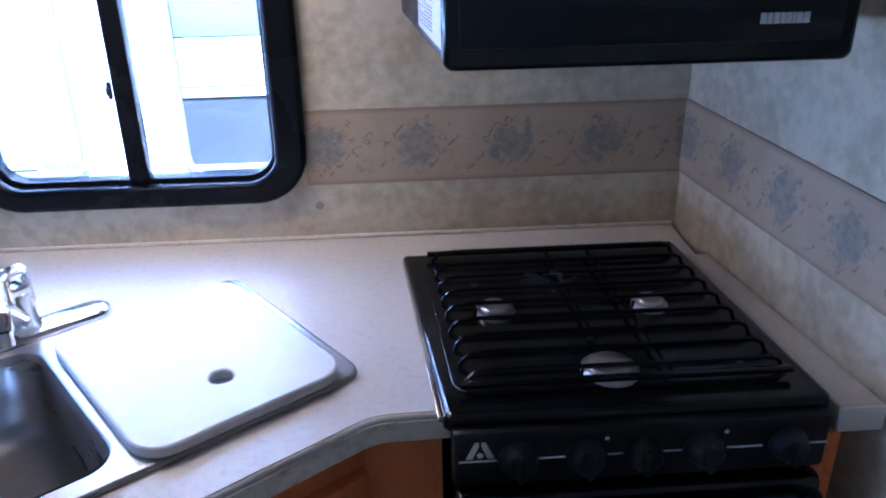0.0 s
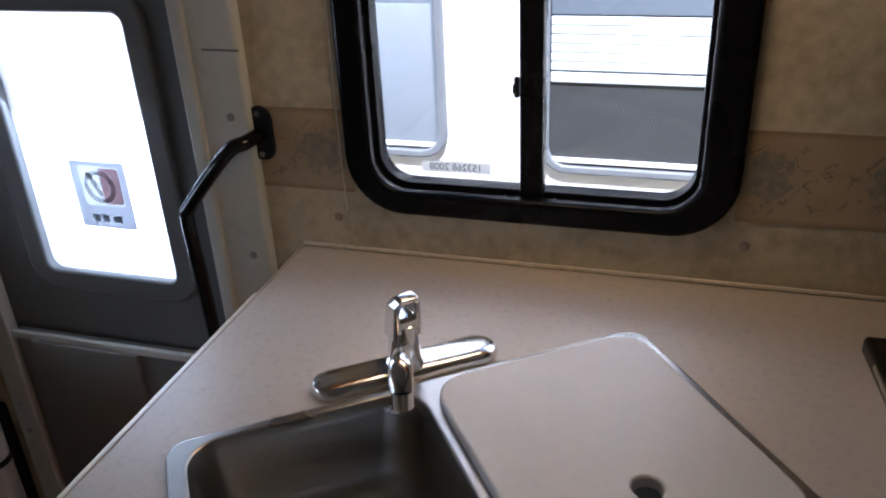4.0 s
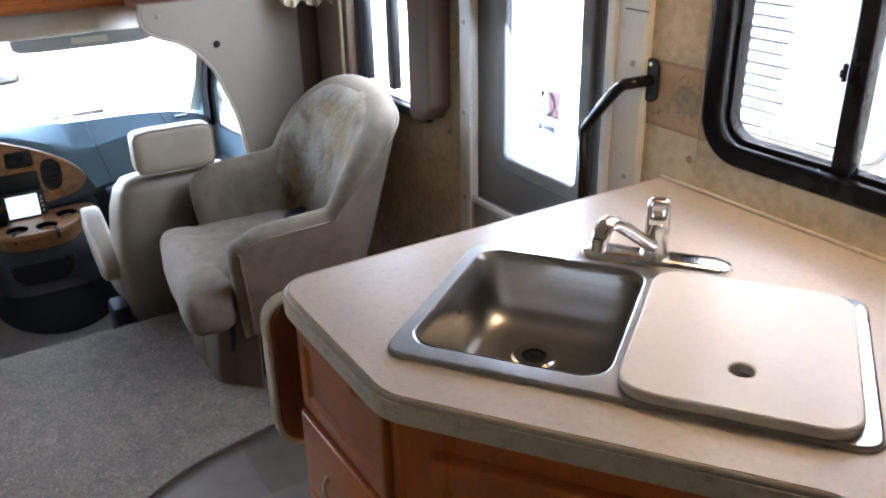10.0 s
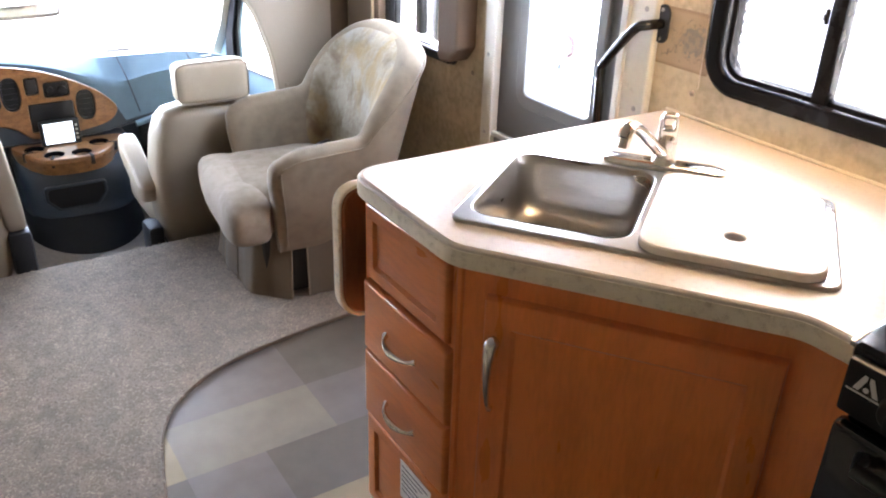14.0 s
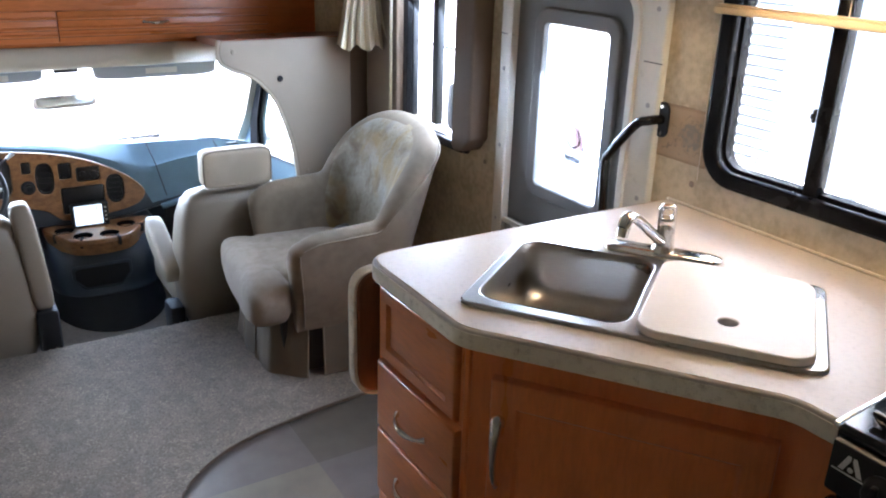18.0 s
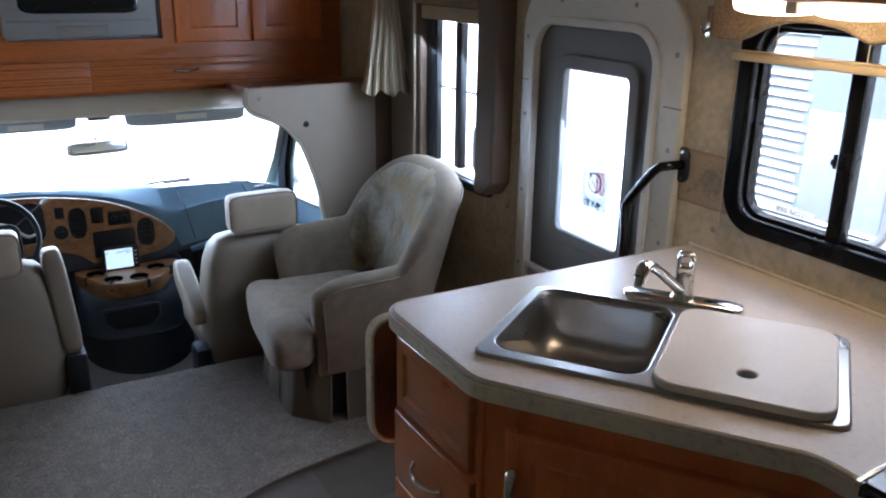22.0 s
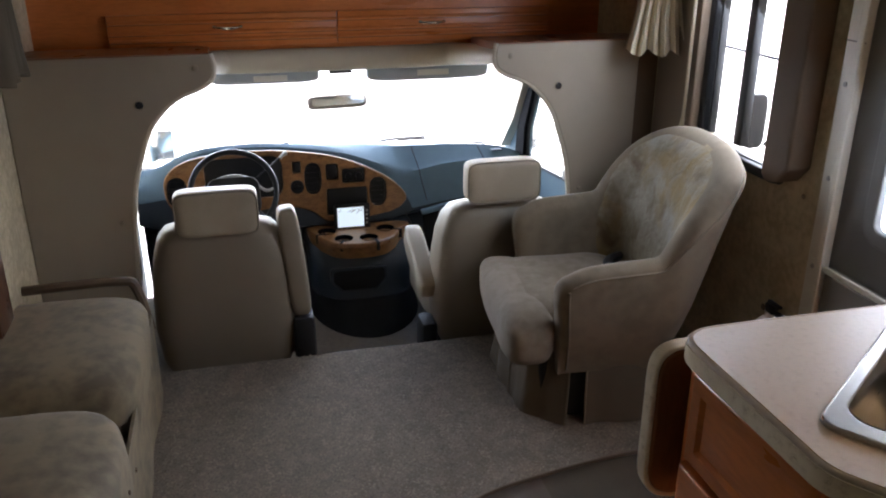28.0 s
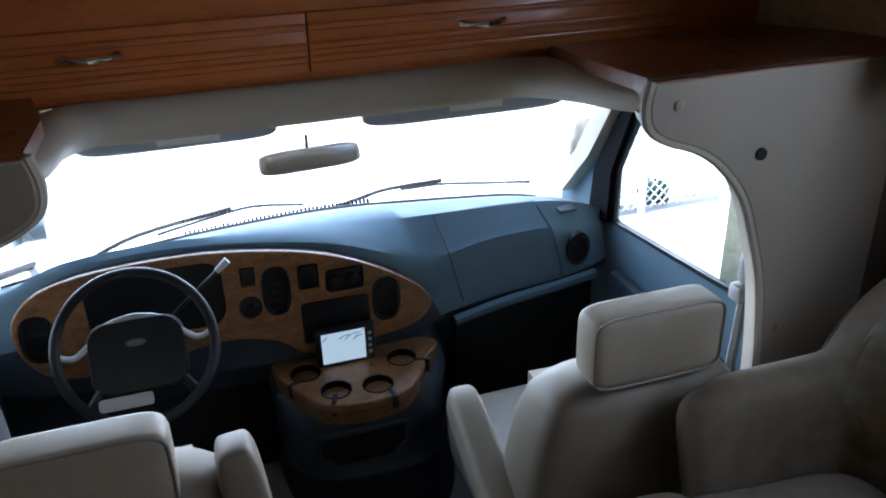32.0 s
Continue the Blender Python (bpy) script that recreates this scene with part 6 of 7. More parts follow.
for cy, cz, a, b in vents:
    v = part("air_vent", plate(oval(cy, cz, a + 0.002, b + 0.002), [oval(cy, cz, a - 0.008, b - 0.008)], 0.01, on_x(BX - 0.002), 0.003), M_BLACK, ds)
    for i in range(5):
        z = cz - b * 0.66 + i * b * 0.33
        ww = a * math.sqrt(max(0.1, 1 - ((z - cz) / b) ** 2)) * 0.86
        part("slat", rbox(BX - 0.008, BX - 0.001, cy - ww, cy + ww, z - 0.0012, z + 0.0012, 0.0005), M_BLACK, v)
part("switch", rbox(BX - 0.004, BX + 0.008, 0.244, 0.291, 0.432, 0.497, 0.006), M_BLACK, ds)
cl = part("climate_control", rbox(BX - 0.004, BX + 0.006, 0.321, 0.419, 0.411, 0.469, 0.008), M_BLACK, ds)
for y in (0.345, 0.395):
    part("knob", lathe([(0, 0), (0.016, 0), (0.014, 0.012), (0, 0.013)], (BX + 0.006, y, 0.44), 14, pose(0, 0, 0, 0, 90)), M_RUBBER, cl)
part("switch", rbox(BX - 0.004, BX + 0.006, 0.086, 0.118, 0.472, 0.518, 0.004), M_BLACK, ds)
part("switch_dial", lathe([(0, 0), (0.033, 0), (0.032, 0.006), (0.02, 0.009), (0.018, 0.005), (0.010, 0.005), (0.009, 0.014), (0, 0.015)], (BX + 0.010, 0.10, 0.405), 20, pose(0, 0, 0, 0, 90)), M_BLACK, ds)
ic = part("instrument_cluster", rbox(BX - 0.02, BX - 0.012, -0.315, 0.03, 0.37, 0.55, 0.004), M_SCREEN, ds)
for y, z in ((-0.26, 0.45), (-0.19, 0.49), (-0.19, 0.41), (-0.12, 0.47), (-0.05, 0.47)):
    part("gauge", plate(oval(y, z, 0.03, 0.03, 16, 2), [oval(y, z, 0.0275, 0.0275, 16, 2)], 0.002, on_x(BX - 0.012)), M_REDINK, ic)
part("marker_lamp", lathe([(0, 0), (0.003, 0), (0.003, 0.002), (0, 0.002)], (BX - 0.01, -0.30, 0.45), 8, pose(0, 0, 0, 0, 90)), M_LABEL, ic)
part("radio", rbox(BX - 0.02, BX + 0.010, 0.240, 0.433, 0.258, 0.383, 0.006), M_BLACK, ds)
seam = [(0.64, 0.527, -3.10), (0.655, 0.45, -3.008), (0.672, 0.37, -2.996), (0.69, 0.29, -2.988)]
part("seam", tube([(x + 0.001, y, z) for y, z, x in seam], 0.0028, 6), M_DASHLOW, ds)
part("seam", tube([(-3.10, 0.64, 0.529), (-3.105, 0.80, 0.5275), (-3.105, 0.965, 0.5205)], 0.0028, 6), M_DASHLOW, ds)
part("seam", tube([(-3.105, 0.965, 0.5205), (-3.018, 0.99, 0.452), (-3.003, 1.005, 0.37), (-2.995, 1.015, 0.31)], 0.0028, 6), M_DASHLOW, ds)
part("lower_lip", tube(spline([(-2.975, 0.66, 0.235), (-2.98, 0.80, 0.262), (-2.985, 1.0, 0.285), (-3.0, 1.13, 0.295)], 5), 0.016, 8), M_DASH, ds)
sv_ = part("air_vent", lathe([(0, 0), (0.048, 0), (0.046, 0.012), (0.036, 0.012), (0.034, 0.004), (0, 0.004)], (-3.018, 1.075, 0.385), 20, pose(0, 0, 0, 0, 90) @ Matrix.Diagonal((1.2, 0.8, 1, 1))), M_BLACK, ds)
part("side_grille", rbox(-3.12, -3.05, 1.03, 1.085, 0.492, 0.499, 0.003), M_DASHLOW, ds)

# Black sheets over the footwell faces, standing in for the shade under the dash.
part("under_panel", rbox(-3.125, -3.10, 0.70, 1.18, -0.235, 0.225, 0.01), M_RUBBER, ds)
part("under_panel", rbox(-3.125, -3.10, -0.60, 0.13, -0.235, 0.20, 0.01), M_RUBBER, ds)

# the burl wood trim and its instruments, drawn in to the dash's width
for o in ds.children_recursive:
    if o.name.split(".")[0] in ("wood_bezel", "bezel_back", "air_vent", "slat", "switch", "switch_dial", "climate_control", "knob", "instrument_cluster", "gauge", "marker_lamp", "radio") and min(v.co.y for v in o.data.vertices) < 0.7:
        for v in o.data.vertices:
            v.co.y, v.co.z = v.co.y * 0.95 - 0.014, v.co.z + 0.008

# portable screen on the radio
ps = thing("portable_screen", "small lit navigation screen clipped to the dash", "screen", at=(-2.92, 0.33, 0.25))
part("case", rbox(-2.935, -2.915, 0.236, 0.402, 0.203, 0.320, 0.005), M_BLACK, ps)
dp_ = part("display", rbox(-2.9155, -2.9125, 0.251, 0.373, 0.215, 0.309, 0), M_LIT, ps, "bright white display")
for y0, z0, y1, z1 in ((0.300, 0.288, 0.330, 0.298), (0.315, 0.284, 0.352, 0.303), (0.340, 0.280, 0.368, 0.292), (0.345, 0.290, 0.371, 0.305), (0.254, 0.287, 0.268, 0.300)):
    part("picture_line", tube([(-2.9125, y0, z0), (-2.9125, (y0 + y1) / 2, (z0 + z1) / 2 + 0.003), (-2.9125, y1, z1)], 0.0012, 5), M_INK, dp_)
for i in range(4):
    part("button", rbox(-2.9155, -2.913, 0.382, 0.392, 0.225 + i * 0.02, 0.235 + i * 0.02, 0.001), M_TV, ps)
part("bracket", rbox(-2.965, -2.93, 0.31, 0.36, 0.225, 0.27, 0.004), M_BLACK, ps)

# console over the engine, with cup tray
cn = thing("engine_console", "dark slate engine cover with a burl wood cup tray", "console", at=(-2.9, 0.38, -0.2))
rings = []
for z, xfr, y0, y1, p in ((0.235, -3.0, 0.20, 0.60, 5), (0.18, -2.95, 0.14, 0.645, 4), (0.13, -2.85, 0.13, 0.645, 4), (0.05, -2.81, 0.14, 0.625, 4), (-0.06, -2.81, 0.14, 0.625, 3.6), (-0.10, -2.765, 0.145, 0.64, 2.8), (-0.16, -2.725, 0.145, 0.65, 2.2), (-0.205, -2.67, 0.14, 0.66, 2.0), (-0.236, -2.648, 0.135, 0.668, 1.95)):
    cy, hy = (y0 + y1) / 2, (y1 - y0) / 2
    ring = []
    for k in range(33):
        t = -math.pi / 2 + math.pi * k / 32
        ring.append((-3.05 + (xfr + 3.05) * abs(math.cos(t)) ** (2 / p), cy + hy * math.copysign(abs(math.sin(t)) ** (2 / p), math.sin(t)), z))
    rings.append(ring + [(-3.2, y1, z), (-3.2, y0, z)])
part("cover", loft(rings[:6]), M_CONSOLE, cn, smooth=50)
part("rubber_boot", loft([[(x + 0.003, y, z + 0.01) for x, y, z in rings[5]], *rings[6:]]), M_RUBBER, cn, "black rubber boot at the floor", smooth=50)
TR = spline([(-2.99, 0.155), (-3.0, 0.30), (-3.0, 0.45), (-2.975, 0.585), (-2.93, 0.615), (-2.875, 0.565), (-2.80, 0.525), (-2.735, 0.465), (-2.715, 0.35), (-2.745, 0.245), (-2.82, 0.195), (-2.88, 0.165), (-2.94, 0.14)], 4, True)
cups = [(-2.905, 0.224), (-2.800, 0.288), (-2.788, 0.400), (-2.890, 0.494)]
tr = part("cup_tray", plate([p[:2] for p in TR], [[(cx + 0.040 * math.cos(-a / 20 * 6.283), cy + 0.040 * math.sin(-a / 20 * 6.283)) for a in range(20)] for cx, cy in cups], 0.02, Matrix.Translation((0, 0, 0.185)), 0.006), M_BEZEL, cn, "burl wood cup tray")
lowr = [[(x, y, 0.186) for x, y, *_ in TR], [(-2.9 + (x + 2.9) * 0.86, 0.38 + (y - 0.38) * 0.93, 0.125) for x, y, *_ in TR]]
part("tray_skirt", loft(lowr), M_BEZEL, tr)
for cx, cy in cups:
    part("cup_well", lathe([(0, -0.05), (0.0425, -0.05), (0.0425, 0.0), (0.0395, 0.0), (0.038, -0.044), (0, -0.045)], (cx, cy, 0.2055), 20), M_PILLAR, tr)
for cx, cy, a in ((-2.758, 0.275, -18), (-2.735, 0.428, 12), (-2.86, 0.545, 75), (-2.868, 0.19, -70)):
    part("finger_slot", rbox(-0.024, 0.022, -0.007, 0.007, 0.165, 0.2075, 0.003, 2, Matrix.Translation((cx, cy, 0)) @ Matrix.Rotation(radians(a), 4, "Z")), M_RUBBER, tr)
pk = part("pocket", plate(fillet([(0.22, 0.055), (0.22, -0.010), (0.27, -0.065), (0.44, -0.065), (0.485, -0.010), (0.485, 0.055)], 0.02), [fillet([(0.235, 0.040), (0.235, -0.008), (0.278, -0.052), (0.432, -0.052), (0.47, -0.008), (0.47, 0.040)], 0.015)], 0.02, on_x(-2.822), 0.006), M_CONSOLE, cn)
part("pocket_floor", plate(fillet([(0.23, 0.045), (0.23, -0.010), (0.275, -0.058), (0.435, -0.058), (0.475, -0.010), (0.475, 0.045)], 0.02), [], 0.003, on_x(-2.807)), M_BLACK, cn)

cn.location += Vector((0, -0.026, 0))

# steering wheel
SW = Matrix.Translation((-2.748, -0.197, 0.474)) @ Matrix.Rotation(radians(58), 4, "Y") @ Matrix.Rotation(radians(90), 4, "Z")
sw = thing("steering_wheel", "dark steering wheel with a grey lower insert", "steering wheel", at=(-2.748, -0.197, 0.474))
part("rim", tube([tuple(SW @ Vector((0.176 * math.cos(a / 48 * 6.283), 0.176 * math.sin(a / 48 * 6.283), 0))) for a in range(48)], 0.0125, 10, closed=True), M_BLACK, sw)
hub = loft([[tuple(SW @ Vector((x, y - 0.012, z))) for x, y in rr(-a, a, -b, b * 0.9, 0.045, 5)] for a, b, z in ((0.105, 0.085, -0.045), (0.11, 0.09, -0.02), (0.105, 0.085, -0.006), (0.07, 0.05, 0.002))])
part("hub", hub, M_BLACK, sw)
part("emblem", lathe([(0, 0), (0.02, 0), (0.019, 0.002), (0, 0.003)], (0, 0, 0), 16, SW @ Matrix.Translation((0, 0.012, 0.0)) @ Matrix.Diagonal((1.2, 0.45, 1, 1))), M_INK, sw)
for sgn in (1, -1):
    part("spoke", tube([tuple(SW @ Vector(p)) for p in spline([(sgn * 0.172, 0.01, -0.004), (sgn * 0.14, 0.0, -0.014), (sgn * 0.11, 0.018, -0.016), (sgn * 0.06, 0.062, -0.016), (0, 0.075, -0.014)], 5)], 0.007, 8), M_TV, sw)
    part("lower_spoke", tube([tuple(SW @ Vector(p)) for p in ((sgn * 0.12, -0.125, -0.004), (sgn * 0.09, -0.085, -0.02))], 0.012, 8), M_BLACK, sw)
part("lower_insert", loft([[tuple(SW @ Vector((x, y, z))) for x, y in rr(-0.10, 0.02, -0.135, -0.105, 0.008, 3)] for z in (-0.012, -0.004)]), M_TV, sw)
part("column", tube([tuple(SW @ Vector((0, 0, -0.04))), tuple(SW @ Vector((0, 0.0, -0.30)))], 0.05, 14), M_DASHLOW, sw)
gl_ = thing("gear_lever", "chrome-tipped column gear lever", "gear lever", at=(-2.85, 0.0, 0.5))
part("stem", tube([tuple(SW @ Vector((0.03, 0.02, -0.10))), tuple(SW @ Vector((0.12, 0.09, -0.07))), tuple(SW @ Vector((0.205, 0.15, -0.045)))], 0.005, 8), M_BLACK, gl_)
part("grip", tube([tuple(SW @ Vector((0.205, 0.15, -0.045))), tuple(SW @ Vector((0.235, 0.172, -0.036)))], [0.008, 0.010], 10), M_TV, gl_)


def cab_seat(name, cy, label, arm):
    """A cab captain's seat that faces the windscreen."""
    s = thing(name, label, "car seat", "cab seats", at=(-2.3, cy, -0.2))
    up = 0.0 if arm == "up" else 0.045
    rings = []
    for z, x0, x1, hw, p in ((-0.06, -2.36, -2.15, 0.215, 4), (0.02, -2.37, -2.135, 0.245, 4.5), (0.15, -2.36, -2.122, 0.255, 5), (0.30, -2.345, -2.118, 0.25, 5), (0.42, -2.33, -2.118, 0.235, 4.5), (0.49, -2.31, -2.122, 0.215, 4), (0.525, -2.285, -2.135, 0.19, 3.4), (0.542, -2.25, -2.165, 0.14, 3)):
        cx, hx2 = (x0 + x1) / 2, (x1 - x0) / 2
        rings.append([(cx + hx2 * math.copysign(abs(math.cos(t / 36 * 6.283)) ** (2 / p), math.cos(t / 36 * 6.283)), cy + hw * math.copysign(abs(math.sin(t / 36 * 6.283)) ** (2 / p), math.sin(t / 36 * 6.283)), z) for t in range(36)])
    part("backrest", loft(rings), M_SEATSHADE, s, "tan vinyl backrest", smooth=60)
    rr_ = [[(x, y, z) for x, y, z in ((-2.375, cy - 0.16, z), (-2.365, cy, z), (-2.375, cy + 0.16, z), (-2.34, cy + 0.16, z), (-2.34, cy - 0.16, z))] for z in (0.02, 0.25, 0.45)]
    part("backrest_pad", loft(rr_), M_SEAT, s, "tan vinyl inner pad", smooth=60)
    hr = part("headrest", cushion(-2.205, -2.115, cy - 0.143, cy + 0.143, 0.509 + up, 0.674 + up * 0.8, 7, 0.0, 36, 16), M_SEAT, s, "tan vinyl headrest", smooth=70)
    part("piping", tube([(-2.122, cy + 0.139 * math.copysign(abs(math.cos(a / 40 * 6.283)) ** 0.3, math.cos(a / 40 * 6.283)), 0.591 + up * 0.9 + 0.078 * math.copysign(abs(math.sin(a / 40 * 6.283)) ** 0.3, math.sin(a / 40 * 6.283))) for a in range(40)], 0.003, 5, closed=True), M_SEATSHADE, hr)
    for d in (-0.05, 0.05):
        part("headrest_post", tube([(-2.18, cy + d, 0.50), (-2.17, cy + d, 0.57)], 0.006, 8), M_CHROME, s)
    part("seat_cushion", cushion(-2.78, -2.27, cy - 0.255, cy + 0.255, -0.02, 0.13, 5, 0.01, 40, 14), M_SEAT, s, "tan vinyl seat cushion", smooth=70)
    for d in (-0.09, 0.09):
        part("seat_seam", tube([(-2.74, cy + d, 0.115), (-2.5, cy + d, 0.139), (-2.35, cy + d, 0.138)], 0.003, 5), M_SEATSHADE, s)
    part("base", rbox(-2.68, -2.24, cy - 0.19, cy + 0.19, -0.234, 0.0, 0.015), M_RUBBER, s)
    if arm == "up":
        yb = cy + 0.27
        part("armrest", cushion(-2.235, -2.125, yb - 0.040, yb + 0.040, 0.16, 0.585, 5, 0, 28, 14, M=Matrix.Translation((0, yb, 0.2)) @ Matrix.Rotation(radians(5), 4, "X") @ Matrix.Translation((0, -yb, -0.2))), M_SEATSHADE, s, "tan armrest folded up", smooth=70)
        part("recliner", rbox(-2.25, -2.12, cy + 0.235, cy + 0.315, -0.02, 0.165, 0.02), M_RUBBER, s)
    else:
        yb = cy - 0.275
        part("armrest", cushion(-2.56, -2.20, yb - 0.04, yb + 0.04, 0.14, 0.235, 5, 0, 32, 12, M=Matrix.Translation((-2.22, yb, 0.17)) @ Matrix.Rotation(radians(24), 4, "Y") @ Matrix.Translation((2.22, -yb, -0.17))), M_SEAT, s, "tan armrest lowered beside the seat", smooth=70)
        part("recliner", rbox(-2.28, -2.16, cy - 0.31, cy - 0.245, -0.12, 0.06, 0.02), M_RUBBER, s)
    return s


cab_seat("driver_seat", -0.255, "tan vinyl driver's seat with a folded-up armrest", "up")
cab_seat("passenger_seat", 0.787, "tan vinyl passenger seat with its armrest lowered", "down")

# cab shell: doors, pillars, windscreen, roof
for sgn in (1, -1):
    yd = YM + sgn * 0.945
    mo = Matrix(((1, 0, 0, 0), (0, 0, sgn, yd), (0, 1, 0, 0), (0, 0, 0, 1)))
    dr = thing("cab_door", "blue-grey cab door with a clear side window", "vehicle door", "cab doors", at=(-2.75, yd, 0.2))
    o = fillet([(-3.42, -0.24), (-2.225, -0.24), (-2.225, 1.0), (-2.62, 1.02), (-2.95, 0.965), (-3.18, 0.60), (-3.42, 0.46)], [0, 0, 0.05, 0.1, 0.05, 0.02, 0])
    hol = fillet([(-3.075, 0.425), (-2.36, 0.49), (-2.36, 0.88), (-2.46, 0.945), (-2.86, 0.925), (-2.93, 0.875), (-3.07, 0.60)], [0.02, 0.03, 0.05, 0.06, 0.04, 0.04, 0.04])
    part("shell", plate(o, [hol], 0.03, mo), M_DASH, dr, smooth=30)
    hol2 = fillet([(-3.05, 0.437), (-2.375, 0.502), (-2.375, 0.875), (-2.465, 0.932), (-2.855, 0.912), (-2.918, 0.865), (-3.045, 0.60)], [0.02, 0.03, 0.05, 0.06, 0.04, 0.04, 0.04])
    part("window_seal", plate(hol, [hol2], 0.012, Matrix.Translation((0, -sgn * 0.004, 0)) @ mo), M_BLACK, dr)
    pn = part("pane", plate(hol, [], 0.004, Matrix.Translation((0, sgn * 0.012, 0)) @ mo), M_TINT, dr)
    pn.visible_shadow = False
    part("door_trim", rbox(-3.0, -2.3, min(yd - sgn * 0.045, yd), max(yd - sgn * 0.045, yd), 0.02, 0.30, 0.02), M_DASHLOW, dr)
    part("door_pull", rbox(-2.8, -2.5, min(yd - sgn * 0.07, yd - sgn * 0.04), max(yd - sgn * 0.07, yd - sgn * 0.04), 0.24, 0.28, 0.012), M_DASH, dr)
    solid("pillar_front", loft([[(x, yd - sgn * d, z), (x, yd + sgn * 0.02, z), (x - 0.065, yd + sgn * 0.02, z), (x - 0.065, yd - sgn * (d + 0.012), z)] for x, z, d in ((-3.33, 0.44, 0.05), (-3.16, 0.62, 0.045), (-3.03, 0.80, 0.05), (-2.93, 0.93, 0.075), (-2.86, 1.0, 0.12))]), M_HEAD,
          "cream moulded windscreen pillar", "pillar", kind="structure")
    solid("quarter_trim", plate(fillet([(-3.18, 0.42), (-3.06, 0.425), (-3.055, 0.60), (-2.93, 0.87), (-2.96, 0.90), (-3.16, 0.58)], 0.015), [], 0.02, Matrix.Translation((0, -sgn * 0.022, 0)) @ mo), M_PILLAR, "dark triangular trim ahead of the door window", "trim", kind="structure")
    solid("pillar_rear", loft([[(-2.30, yd - sgn * 0.05, z), (-2.225, yd - sgn * 0.06, z), (-2.225, yd + sgn * 0.03, z), (-2.30, yd + sgn * 0.03, z)] for z in (-0.24, 0.4, 0.9, 1.02)]), M_DASH, "blue-grey door pillar lining", "pillar", kind="structure")
    sb = thing("seat_belt", "grey seat belt and guide on the door pillar", "seat belt", "seat belts", at=(-2.3, yd - sgn * 0.06, 0.5))
    part("webbing", tube([(-2.315, yd - sgn * 0.085, 0.62), (-2.32, yd - sgn * 0.09, 0.45), (-2.33, yd - sgn * 0.10, 0.15)], 0.012, 6), M_BELT, sb)
    part("guide", join(rbox(-2.335, -2.295, yd - sgn * 0.085 - 0.02, yd - sgn * 0.085 + 0.02, 0.60, 0.68, 0.016), rbox(-2.34, -2.30, yd - sgn * 0.085 - 0.03, yd - sgn * 0.085 + 0.03, 0.56, 0.60, 0.008)), M_TV, sb)
    mr_ = thing("door_mirror", "dark exterior mirror outside the cab door", "mirror", "door mirrors", at=(-3.0, yd + sgn * 0.22, 0.6))
    mx, my, mz = (-3.61, 1.40, 0.47) if sgn > 0 else (-3.66, -0.55, 0.42)
    part("housing", cushion(mx - 0.07, mx, my - 0.085, my + 0.085, mz - 0.15, mz + 0.15, 5, n=24, m=12), M_NBWALL, mr_)
    part("mirror_glass", rbox(mx, mx + 0.003, my - 0.065, my + 0.065, mz - 0.12, mz + 0.12, 0.001), M_CHROME, mr_)
    part("bracket", tube([(mx - 0.03, my - sgn * 0.06, mz - 0.1), (-3.12, yd + sgn * 0.02, 0.50)], 0.012, 8), M_BLACK, mr_)

ws = [[(-3.50 + 0.03 * (abs(y - YM) / 0.9) ** 2 * 4, y, 0.44) for y in [YM + k * 0.09 - 0.90 for k in range(21)]],
      [(-2.955 + 0.01 * (abs(y - YM) / 0.9) ** 2 * 4, y, 0.975) for y in [YM + k * 0.088 - 0.88 for k in range(21)]]]
wsm = tagged(thing("windscreen", "wide clear windscreen of the cab", "windscreen", at=(-3.2, YM, 0.7)), kind="structure")
pane = part("pane", loft(ws, cap=False, closed=False), M_TINT, wsm)
pane.visible_shadow = False
solid("cab_roof", loft([[(-2.76, YM - 0.95, 1.05), (-2.76, YM + 0.95, 1.05), (-2.76, YM + 0.95, 1.085), (-2.76, YM - 0.95, 1.085)], [(-2.86, YM - 0.93, 1.0), (-2.86, YM + 0.93, 1.0), (-2.86, YM + 0.93, 1.04), (-2.86, YM - 0.93, 1.04)], [(-2.97, YM - 0.9, 0.955), (-2.97, YM + 0.9, 0.955), (-2.97, YM + 0.9, 0.99), (-2.97, YM - 0.9, 0.99)]]), M_HEAD,
      "cream cab headliner over the windscreen", "ceiling", kind="structure")
for sgn in (1, -1):
    solid("cab_roof_side", loft([[(XC - 0.03, YM + sgn * 0.50, 1.10), (XC - 0.03, YM + sgn * 0.96, 1.10), (XC - 0.03, YM + sgn * 0.96, 1.07), (XC - 0.03, YM + sgn * 0.50, 1.07)], [(-2.78, YM + sgn * 0.55, 1.045), (-2.78, YM + sgn * 0.96, 1.045), (-2.78, YM + sgn * 0.96, 1.01), (-2.78, YM + sgn * 0.55, 1.01)]]), M_HEAD, "cream cab headliner under the platform", "ceiling", kind="structure")
solid("wall_cab_nose", rbox(-2.95, -2.80, -0.92, W + 0.05, 1.06, ROOF + 0.05, 0), M_NBWALL, "white front shell of the over-cab", "wall", kind="structure")
